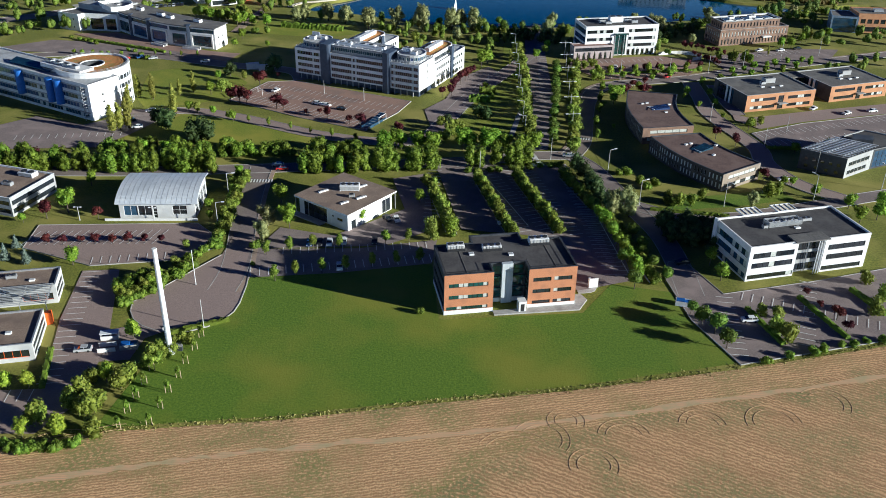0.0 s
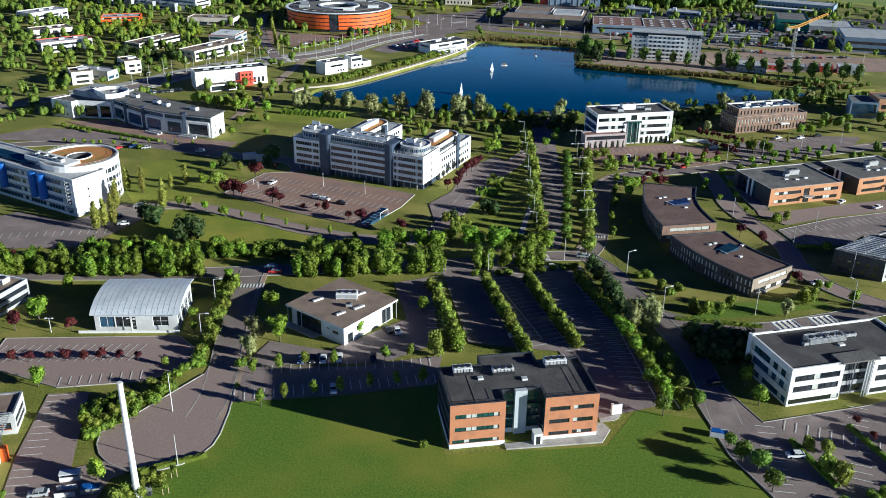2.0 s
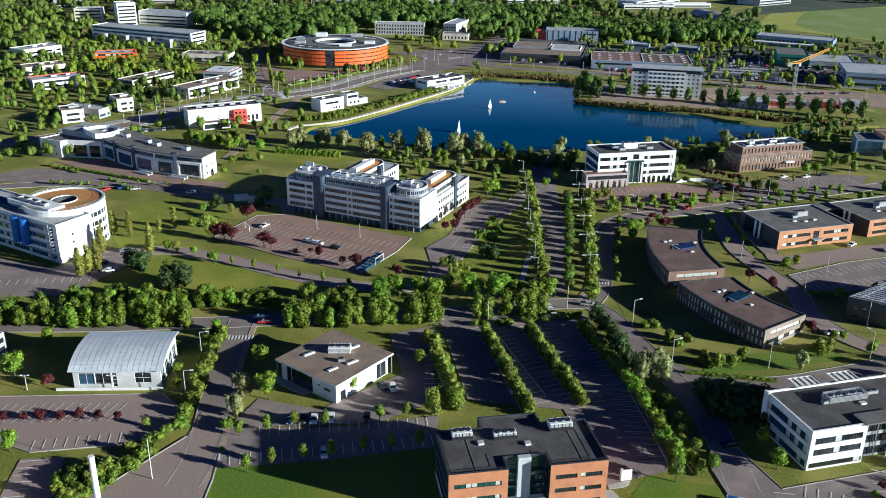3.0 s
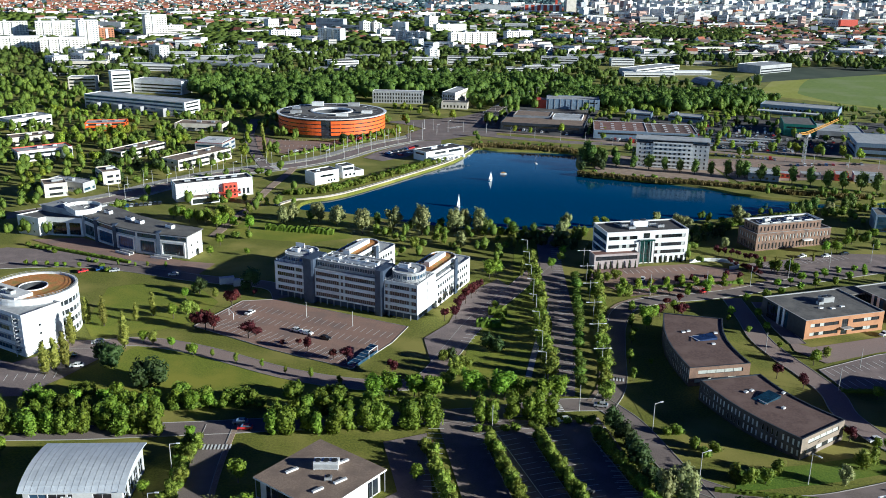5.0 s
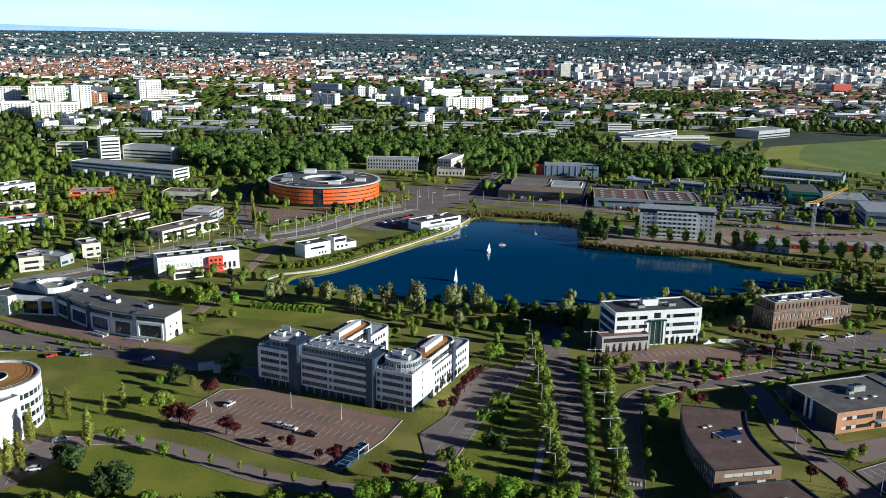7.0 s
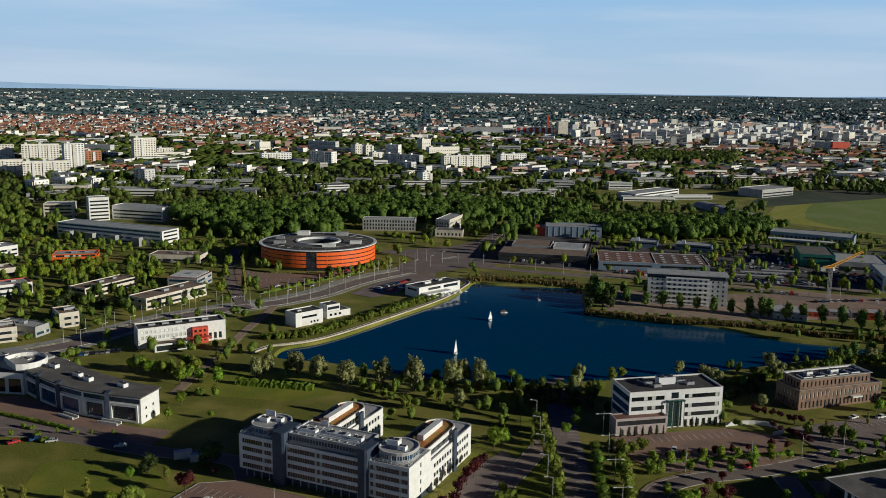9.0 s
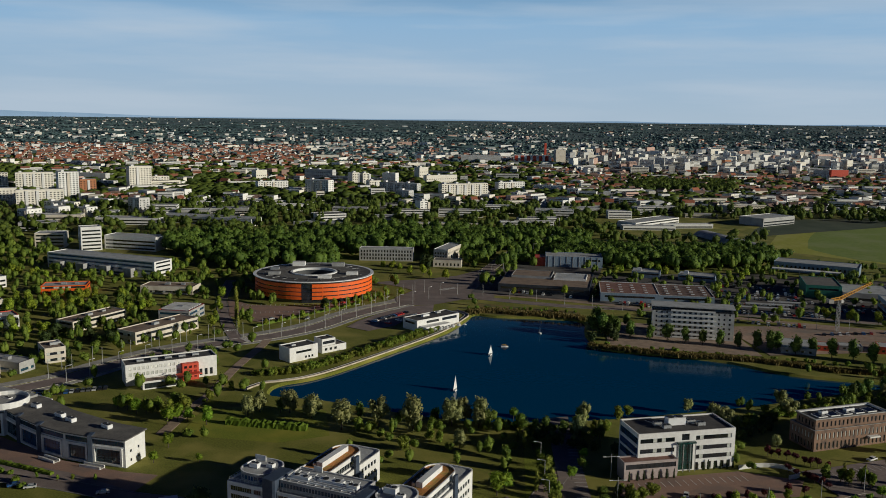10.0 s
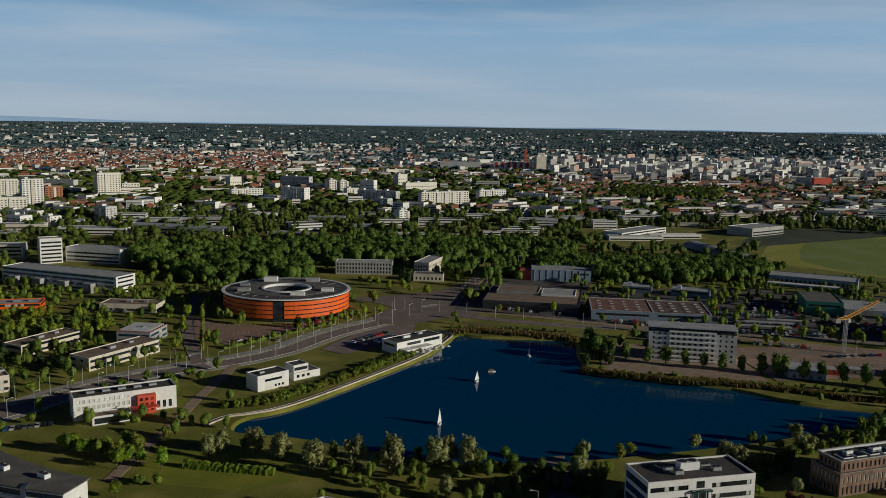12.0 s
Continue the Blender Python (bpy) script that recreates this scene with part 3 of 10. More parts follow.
def skylight(parent, x, y, z, w, d, turn=0.0, glass=None):
    g, q = Geo(), Geo()
    g.ring([(0, 0), (w, 0), (w, d), (0, d)], [(0.15, 0.15), (w - 0.15, 0.15), (w - 0.15, d - 0.15), (0.15, d - 0.15)], 0, 0.4)
    s = part("skylight", g, WHITEMETAL, parent, at=pose(x, y, z, 0, 0, turn))
    q.box(0.15, w - 0.15, 0.15, d - 0.15, 0.3, 0.42)
    part("dome", q, glass or ROOFPALE, s)


def railing(parent, pts, z, h=1.0, step=1.6, mat=None):
    """A guard rail along a line: posts with two bars."""
    g = Geo()
    for a, b in zip(pts, pts[1:]):
        a, b = Vector(a), Vector(b)
        n = max(1, round((b - a).length / step))
        for i in range(n + 1):
            p = a + (b - a) * i / n
            g.bar((p.x, p.y, z), (p.x, p.y, z + h), 0.035)
        for k in (0.5, 1.0):
            g.bar((a.x, a.y, z + h * k), (b.x, b.y, z + h * k), 0.035)
    part("railing", g, mat or METAL, parent)

# ---- ground, lake, roads ----
from mathutils.geometry import tessellate_polygon

SHORE = smooth_line([(-72, 520), (-48, 514), (-20, 501), (8, 490), (36, 487), (64, 489), (100, 497), (133, 506), (152, 512), (185, 525), (221, 538), (236, 537),
                     (228, 545), (212, 550), (182, 561), (158, 583), (128, 596), (98, 608), (93, 638), (97, 674), (70, 682), (43, 685), (29, 691),
                     (22, 674), (12, 648), (-1, 626), (-24, 593), (-46, 561), (-59, 547), (-70, 540), (-75, 531)], 3, True)
POND = [(262 + 16 * math.cos(a / 2), 545 + 10 * math.sin(a / 2)) for a in range(13)]


def ground_sheet():
    n = 72
    rim = [(3600 * math.cos(6.28319 * i / n), 120 + 3600 * math.sin(6.28319 * i / n)) for i in range(n)]
    loops = [[Vector((x, y, 0)) for x, y in loop] for loop in (rim, SHORE, POND)]
    flat = [p for loop in loops for p in loop]
    g = Geo()
    g.v = [tuple(p) for p in flat]
    for tri in tessellate_polygon(loops):
        a, b, c = (flat[k] for k in tri)
        g.f.append(tuple(tri) if (b - a).cross(c - a).z > 0 else tuple(reversed(tri)))
        g.m.append(0)
    for k in range(4):
        for i in range(n):
            j = (i + 1) % n
            q = []
            for r, s in ((k, i), (k, j), (k + 1, j), (k + 1, i)):
                rr = 3600 + 270 * r
                x, y = rr * math.cos(6.28319 * s / n), 120 + rr * math.sin(6.28319 * s / n)
                q.append((x, y, land_height(x, y)))
            # the rising rim takes the second material, with haze in its colour
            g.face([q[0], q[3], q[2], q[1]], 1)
    return g


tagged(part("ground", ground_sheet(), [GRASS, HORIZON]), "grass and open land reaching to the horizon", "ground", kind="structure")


def hills():
    """Low wooded ridge on the horizon."""
    g, n = Geo(), 80
    for i in range(n):
        pts = []
        for k in (i, i + 1):
            a = radians(60 + 95 * k / n)
            rise = 6 + 46 * max(0.0, math.sin((k - 38) / 42 * 3.1416)) ** 1.2 * (k > 38) + 7 * noise.noise((k * 0.23, 0, 0))
            r = 4690
            pts.append((r * math.cos(a), 120 + r * math.sin(a), 95 + max(0, rise)))
        a, b = pts
        g.face([(b[0], b[1], 60), (a[0], a[1], 60), a, b])
        g.face([b, a, (a[0] * 1.004, a[1] * 1.004, 60), (b[0] * 1.004, b[1] * 1.004, 60)])
    return g


# bluish base and added emission imitate haze in front of the hills
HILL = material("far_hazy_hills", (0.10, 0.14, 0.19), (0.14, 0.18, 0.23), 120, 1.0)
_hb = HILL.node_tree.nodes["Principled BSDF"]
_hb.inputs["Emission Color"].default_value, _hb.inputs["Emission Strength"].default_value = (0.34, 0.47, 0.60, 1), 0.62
tagged(part("backdrop", hills(), HILL), "low wooded hills along the horizon with an added haze-blue glow", "hills", kind="structure")


def water_body(name, shore, label):
    g = Geo()
    g.v = [(x, y, -1.1) for x, y in shore]
    g.f, g.m = [tuple(range(len(shore)))], [0]
    tagged(part(name, g, WATER), label, "water", kind="structure")
    b, low = Geo(), inset(shore, 1.6)
    for i, p in enumerate(shore):
        j = (i + 1) % len(shore)
        b.face([(*p, 0), (*shore[j], 0), (*low[j], -1.3), (*low[i], -1.3)])
    tagged(part("bank", b, GRASS), "grassy bank sloping down to the water", "bank", kind="structure")


water_body("water", SHORE, "dark blue lake with a calm surface")
water_body("pond", POND, "small pond beside reeds")
LAYER = [0.02]


def surface(name, pts, mat, label, rounded=0, kerb=False):
    """A paved or sown area: a thin slab on the ground, with a raised kerb round it where there is one."""
    if rounded:
        pts = smooth_line(pts, rounded, True)
    area = sum(p[0] * q[1] - q[0] * p[1] for p, q in zip(pts, pts[1:] + pts[:1]))
    pts = pts if area > 0 else pts[::-1]
    LAYER[0] += 0.004
    g = Geo()
    loop = [Vector((x, y, 0)) for x, y in pts]
    g.v = [(x, y, LAYER[0]) for x, y in pts]
    for tri in tessellate_polygon([loop]):
        a, b, c = (loop[k] for k in tri)
        g.f.append(tuple(tri) if (b - a).cross(c - a).z > 0 else tuple(reversed(tri)))
        g.m.append(0)
    ob = tagged(part(name, g, mat), label, name.replace("_", " "), kind="structure")
    if kerb:
        k = Geo()
        k.ring(inset(pts, -0.18), pts, 0, LAYER[0] + 0.12)
        part("kerb", k, CONCRETE, ob)
    return ob


def street(name, line, width, mat, label, kerbs=True, steps=5, walk_side=0.0):
    line = smooth_line(line, steps)
    LAYER[0] += 0.004
    g = Geo()
    ribbon_geo(g, line, width / 2, -width / 2, 0, LAYER[0])
    ob = tagged(part(name, g, mat), label, "road", kind="structure")
    if kerbs:
        k = Geo()
        for s in (1, -1):
            e = sorted((s * width / 2, s * (width / 2 + 0.2)), reverse=True)
            ribbon_geo(k, line, e[0], e[1], 0, LAYER[0] + 0.1)
        part("kerb", k, CONCRETE, ob)
    if walk_side:
        w = Geo()
        e = sorted((math.copysign(width / 2 + 0.2, walk_side), math.copysign(width / 2, walk_side) + walk_side), reverse=True)
        ribbon_geo(w, line, e[0], e[1], 0, LAYER[0] + 0.08)
        part("sidewalk", w, GRAVEL, ob)
    return ob


# foreground fields
surface("crop_field", [(-420, -420), (420, -420), (420, 250), (116, 182.5), (73, 171.5), (31, 162.5), (0, 157.5), (-32, 151.5), (-73, 146.5), (-90, 141.5), (-420, 90)], CROP, "dry cropped farm field with wheel tracks")
surface("crop_headland", [(-300, 60), (-100, 60), (-60, 90), (-10, 120), (14, 140), (40, 152), (80, 163), (116, 178), (116, 182), (73, 171), (31, 162), (0, 157), (-32, 151), (-73, 146), (-90, 141), (-300, 110)], HEADLAND, "dry headland of a farm field drilled along its edge", 1)
rnd = random.Random(12)
strip = smooth_line([(-95, 128.5), (-60, 136.5), (-30, 142.3), (10, 148.2), (60, 158.5), (110, 170.2), (150, 182.5)], 12)
strip_edge = [[(x, y + side * (0.75 + rnd.uniform(-0.5, 0.55))) for x, y in strip] for side in (1, -1)]
surface("soil_strip", strip_edge[0] + strip_edge[1][::-1], BARE, "bare reddish soil strip across the field", 2)
surface("lawn", [(-52, 212), (-45, 214.5), (0, 221), (2, 192), (40, 196), (50, 211), (66, 207), (67, 195), (74, 174), (31, 164), (0, 159), (-32, 153), (-72, 148), (-66, 180), (-54, 190)], LAWN, "mown green lawn with worn patches")
surface("lawn", [(-118, 318), (-100, 346), (-80, 341), (-47, 323), (-16, 311), (2, 306), (-12, 302), (-60, 300), (-118, 298)], MIXEDLAWN, "mown lawn between drive and hedge")
surface("lawn", [(-127, 362), (-120, 350), (-100, 356), (-88, 366), (-84, 385), (-95, 400), (-120, 405), (-132, 400)], MIXEDLAWN, "mown lawn with young trees")
surface("lawn", [(8, 322), (28, 322), (40, 360), (52, 440), (52, 478), (38, 478), (32, 410), (12, 350)], MIXEDLAWN, "long mown lawn beside an avenue")
surface("lawn", [(-100, 470), (-60, 462), (-40, 470), (-45, 500), (-75, 506), (-98, 500)], MIXEDLAWN, "mown lawn by the lake")
surface("lawn", [(62, 262), (82, 262), (80, 312), (76, 365), (66, 368), (60, 320)], GRASS, "shaded grass verge beside the brown offices")
surface("lawn", [(76, 258), (100, 262), (122, 268), (118, 276), (98, 271), (80, 268)], LAWN, "grass slope beside the bend")
surface("sports_field", [(332, 988), (453, 1230), (760, 1120), (660, 780), (417, 888)], FIELDGREEN, "large green sports field")
surface("sports_field", [(378, 978), (388, 1020), (408, 1065), (436, 1115), (474, 1165), (486, 1176), (740, 1085), (650, 795), (425, 895)], FIELDDARK, "darker mown half of a sports field", 3)
surface("reed_bank", [(30, 694), (45, 688), (98, 680), (98, 700), (60, 712), (34, 724)], material("reeds", (0.16, 0.13, 0.03), (0.24, 0.17, 0.05), 1.2, 0.95, bump=0.4, stain=(0.08, 0.11, 0.03), stain_size=9), "reddish reeds and rough grass by the water")



def wheel_tracks():
    """Turning tracks of farm machines: pairs of thin dark ruts in the crop."""
    ruts = material("wheel_ruts", (0.46, 0.29, 0.155), (0.64, 0.44, 0.24), 0.7, 0.95, fine=0.4)
    ob = thing("wheel_tracks", "curved tractor wheel ruts in dry crop", "wheel tracks", 0, 0, kind="structure")
    for x, y, r, a0, a1 in ((24, 146, 4.5, -40, 150), (34, 138, 3.5, -30, 200), (42, 147, 4, 10, 170), (60, 151, 3.5, 0, 170), (76, 152, 4.5, 0, 190), (90, 159, 4, -40, 140), (30, 152, 2.5, -30, 210), (18, 140, 7, 40, 150), (-76, 137, 9, 60, 130), (-64, 132, 16, 95, 140)):
        for w in (0.0, 1.7):
            g = Geo()
            ribbon_geo(g, [(x + (r + w) * math.cos(radians(a0 + (a1 - a0) * k / 14)), y + (r + w) * math.sin(radians(a0 + (a1 - a0) * k / 14))) for k in range(15)], 0.06, -0.06, 0, LAYER[0] + 0.01)
            part("rut", g, ruts, ob)


wheel_tracks()


def rough_edge():
    """Long uncut grass along the field's edge and round the lawn."""
    rnd = random.Random(8)
    line = smooth_line([(-90, 142), (-73, 147), (-32, 152), (0, 158), (31, 163), (73, 172), (116, 183), (160, 193)], 10)
    g = Geo()
    for a, b in zip(line, line[1:]):
        for _ in range(34):
            f, o = rnd.random(), rnd.gauss(0.2, 0.8)
            x, y = a[0] + (b[0] - a[0]) * f, a[1] + (b[1] - a[1]) * f + o
            h, t, w = rnd.uniform(0.08, 0.28), rnd.uniform(0, 6.28), rnd.uniform(0.15, 0.35)
            g.face([(x - w * math.cos(t), y - w * math.sin(t), 0), (x + w * math.cos(t), y + w * math.sin(t), 0), (x + rnd.gauss(0, 0.2), y + rnd.gauss(0, 0.2), h)])
    tagged(part("rough_grass", g, material("rough_grass", (0.24, 0.24, 0.05), (0.44, 0.38, 0.13), 0.8, 0.95)), "uncut grass tufts along the field edge", "grass", kind="stuff")


rough_edge()

# roads
street("road", [(-57, 205), (-56, 219), (-58.5, 244), (-60.5, 268), (-61, 290)], 7.6, ROAD, "asphalt access road with long shadows", walk_side=-1.6)
street("road", [(-240, 283), (-120, 284), (-76, 287), (-40, 291), (10, 297), (36, 303), (50, 304)], 7.5, ROAD, "asphalt street behind a tree row")
street("road", [(50, 306), (57, 293), (62, 274), (66, 258), (70.5, 240), (71.5, 222), (71, 205)], 7.0, ROAD, "curving asphalt lane")
street("road", [(66, 262), (78, 255), (95, 253.5), (118, 260), (158, 274), (240, 300)], 6.5, ROAD, "asphalt lane past white offices")
street("road", [(51, 304), (57, 318), (62, 345), (66.5, 366), (74, 383), (88, 391.5), (106, 396), (124, 402), (148, 413), (190, 429), (300, 470)], 7.2, ROAD, "asphalt avenue with crossings", walk_side=1.6)
street("road", [(-150, 345), (-120, 344), (-102, 347), (-79, 340), (-47, 323), (-20, 315.5), (-4, 319), (5, 340), (16, 370), (32, 402), (50, 440)], 7.0, PINKASPHALT, "reddish drive in front of large offices")
street("road", [(-230, 412), (-184, 425), (-146, 427), (-100, 412), (-68, 404), (-60, 390)], 7.5, ROAD, "shaded service road")
BOULEVARD = [(-330, 430), (-250, 480), (-205, 515), (-177, 540), (-161, 566), (-141, 592), (-117, 611), (-89, 630), (-68, 652), (-52, 680), (-34, 704), (-17, 722), (2, 755), (30, 800), (52, 867), (75, 943), (110, 1035)]
street("boulevard", BOULEVARD, 11, ASPHALT, "wide boulevard with tram poles")
street("pavement", offset_line(BOULEVARD[2:13], -8.2), 3.2, CONCRETE, "pale concrete pavement along the boulevard", kerbs=False)
street("tramway", offset_line(BOULEVARD[2:13], 10.5), 6.5, CONCRETE, "pale concrete tram bed beside the boulevard", kerbs=False)
street("road", [(-110, 622), (-123, 658), (-135, 699), (-144, 736), (-152, 800)], 7, ASPHALT, "asphalt side street between tree rows")
street("boulevard", [(-6, 752), (30, 742), (93, 716), (173, 702), (304, 668), (520, 610)], 9, ASPHALT, "boulevard behind the lake")
street("tramway", [(0, 768), (30, 760), (98, 733), (190, 688), (293, 644), (500, 560)], 7, GRAVEL, "tram track bed on gravel", kerbs=False)
street("footpath", [(-107, 470), (-104.5, 494), (-103, 507), (-100, 523), (-98, 562), (-93, 604), (-92, 622)], 5.0, GRAVEL, "brown gravel footpath", kerbs=False)
street("footpath", [(40, 207), (44, 208), (46, 213), (58, 214)], 2.4, CONCRETE, "pale concrete footpath", kerbs=False)
street("footpath", [(96, 432), (104, 416), (108, 402)], 2.4, CONCRETE, "straight pale path to an entrance", kerbs=False)
street("footpath", [(30, 322), (36, 350), (48, 400), (54, 440), (56, 480)], 2.0, CONCRETE, "narrow path along a lawn", kerbs=False)
CIRCLE = [(-60.4, 236), (-61.2, 225), (-66.8, 216.5), (-73.2, 206.5)] + [(-65 + 14 * math.cos(radians(180 + 18 * k)), 199 + 14 * math.sin(radians(180 + 18 * k))) for k in range(11)] + [(-50.9, 208), (-51.8, 220), (-53.0, 236)]
_ob = surface("turning_circle", CIRCLE, PINKASPHALT, "asphalt turning circle opening into a drive")
_g = Geo()
ribbon_geo(_g, CIRCLE[1:-1], 0.0, -0.25, 0, LAYER[0] + 0.12)
part("kerb", _g, CONCRETE, _ob)
# car parks
surface("car_park", [(-53, 212), (-53.5, 229), (-22, 230), (1.5, 236), (0, 221.5), (-26, 215.5)], ASPHALT, "narrow asphalt car park with white bays")
surface("car_park", [(-52, 229), (-47, 243), (-30, 238), (-9, 257), (-14, 281), (-2, 286), (0.5, 243), (-14, 232)], ASPHALT, "asphalt yard round a flat-roofed pavilion")
surface("car_park", [(1, 292), (16, 296), (32, 292.5), (48, 296), (57, 250), (56.5, 213), (40, 207), (34, 239), (9, 243)], ASPHALT, "large asphalt car park with hedges")
surface("car_park", [(-120, 228), (-121, 242.5), (-73, 245), (-66, 237), (-64.5, 229), (-76, 221.5), (-97, 218)], PINKASPHALT, "asphalt car park beside a lawn", kerb=True)
surface("car_park", [(-120, 146), (-118, 159), (-88.5, 161.5), (-91, 172), (-95, 190), (-98, 215), (-88, 216), (-80, 182), (-79, 172), (-78.5, 156), (-84, 146)], PINKASPHALT, "asphalt car park with marked bays")
surface("forecourt", [(-80, 186), (-70, 190), (-66, 186), (-71, 182), (-72, 173), (-79, 172)], PINKASPHALT, "asphalt apron beside bins")
surface("car_park", [(66, 214), (69, 224), (74.5, 222), (80, 206), (108, 213.5), (134, 222), (190, 236), (190, 204), (117, 185), (75, 173.5), (68, 193)], ASPHALT, "asphalt car park with planted strips", kerb=True)
surface("car_park", [(-87, 361), (-75, 386), (-63, 388), (-10, 362), (-15, 348), (-27, 327), (-55, 341)], BLOCKPAVE, "red-paved car park in front of offices", kerb=True)
surface("car_park", [(5, 366), (12, 396), (26, 414), (32, 401), (20, 368), (8, 341), (-1, 330), (-4, 352)], ASPHALT, "asphalt car park beside an office wing")
surface("car_park", [(49, 492), (59, 494), (56, 446), (52, 366), (43, 309), (34, 309), (43, 366), (45, 420)], ASPHALT, "long narrow car park between tree rows")
surface("car_park", [(-240, 320), (-170, 328), (-160, 338), (-138, 329), (-122, 343), (-114, 348), (-107, 342), (-117, 319), (-125, 306), (-160, 303), (-240, 300)], ASPHALT, "asphalt car park before white offices")
surface("car_park", [(-225, 430), (-196, 450), (-165, 446), (-128, 432), (-108, 424), (-100, 416), (-146, 430), (-190, 428)], ASPHALT, "terraced car park before curved offices")
surface("car_park", [(67, 427), (112, 436), (133, 428), (120, 404), (78, 395.5), (63, 417)], BLOCKPAVE, "brownish car park before white offices")
surface("car_park", [(135, 436), (188, 453), (210, 452), (196, 430), (140, 415)], ASPHALT, "car park before brown brick offices")
surface("forecourt", [(125, 352), (131, 347), (160, 356.5), (204, 369), (208, 359), (152, 343), (131, 334), (124, 344)], PINKASPHALT, "pinkish drive before ochre offices")
surface("car_park", [(126.4, 329), (151, 341), (204, 357), (210, 338), (165, 322), (139, 315), (129, 315.5)], ASPHALT, "asphalt car park with white bays beside a hedge", kerb=True)
street("road", [(118, 394), (117, 372), (115.5, 354), (118, 338), (121, 326), (123.5, 312), (122, 298), (127, 281), (138, 269)], 7.2, PINKASPHALT, "curving pinkish drive between brown and ochre offices")
street("road", [(127.5, 390), (126.5, 368), (127.5, 350)], 5.5, ASPHALT, "shaded drive along an ochre office")
surface("car_park", [(-139, 731), (-120, 712), (-80, 706), (-48, 730), (-58, 712), (-104, 662), (-126, 678)], BLOCKPAVE, "large car park before the round building")
surface("car_park", [(-50, 652), (-36, 642), (-21, 656), (-14, 674), (2, 692), (3, 716), (-12, 712), (-30, 692), (-44, 668)], ASPHALT, "car park behind the lakeside terrace")
surface("car_park", [(-190, 462), (-168, 466), (-150, 454), (-135, 443), (-110, 433), (-96, 430), (-100, 416), (-128, 432), (-165, 446)], BLOCKPAVE, "brown paved forecourt before curved offices")
surface("crossing", [(-42, 795), (-15, 806), (22, 826), (42, 856), (56, 850), (44, 800), (46, 742), (23, 734), (2, 716), (-18, 718), (-24, 740), (-12, 765), (-30, 785)], ROAD, "wide asphalt crossing of boulevard and tram lines", 2)
surface("works_site", [(185, 594), (265, 604), (320, 600), (330, 640), (240, 664), (180, 660)], material("works_soil", (0.30, 0.20, 0.15), (0.38, 0.28, 0.22), 3, 0.95, stain=(0.24, 0.20, 0.17), stain_size=14), "bare ground of a building site")
surface("yard", [(100, 612), (180, 592), (182, 655), (110, 672)], GRAVEL, "gravel yard round a slab block")
surface("yard", [(110, 728), (360, 655), (420, 800), (250, 850), (140, 830)], YARD, "industrial yards with parked vehicles")
surface("yard", [(30, 760), (110, 732), (150, 880), (70, 900)], YARD, "paved yard round low sheds")


def quay():
    """Stone promenade with a pale parapet along the left bank of the lake."""
    line = smooth_line([(-86, 527), (-79, 538), (-71.5, 541.5), (-60, 548), (-47, 562), (-24.5, 593), (-1.5, 626.5), (11, 648), (21, 673), (25, 688), (18, 700)], 6)
    ob = thing("quay", "pale stone lakeside promenade with low parapet", "promenade", 0, 0, kind="structure")
    for name, l, r, z0, z1, mt in (("paving", 2.4, 0.0, -0.2, 0.12, CONCRETE), ("parapet", 0.1, -0.35, -1.4, 0.75, material("quay_stone", (0.46, 0.40, 0.31), (0.56, 0.50, 0.41), 0.7, 0.9, stain=(0.36, 0.31, 0.24), stain_size=4)),
                                   ("kerb", 2.7, 2.4, -0.1, 0.35, CONCRETE)):
        g = Geo()
        ribbon_geo(g, line, l, r, z0, z1)
        part(name, g, mt, ob)


quay()

# ---- near offices ----
def rect(w, d, x=0.0, y=0.0):
    return [(x, y), (x + w, y), (x + w, y + d), (x, y + d)]


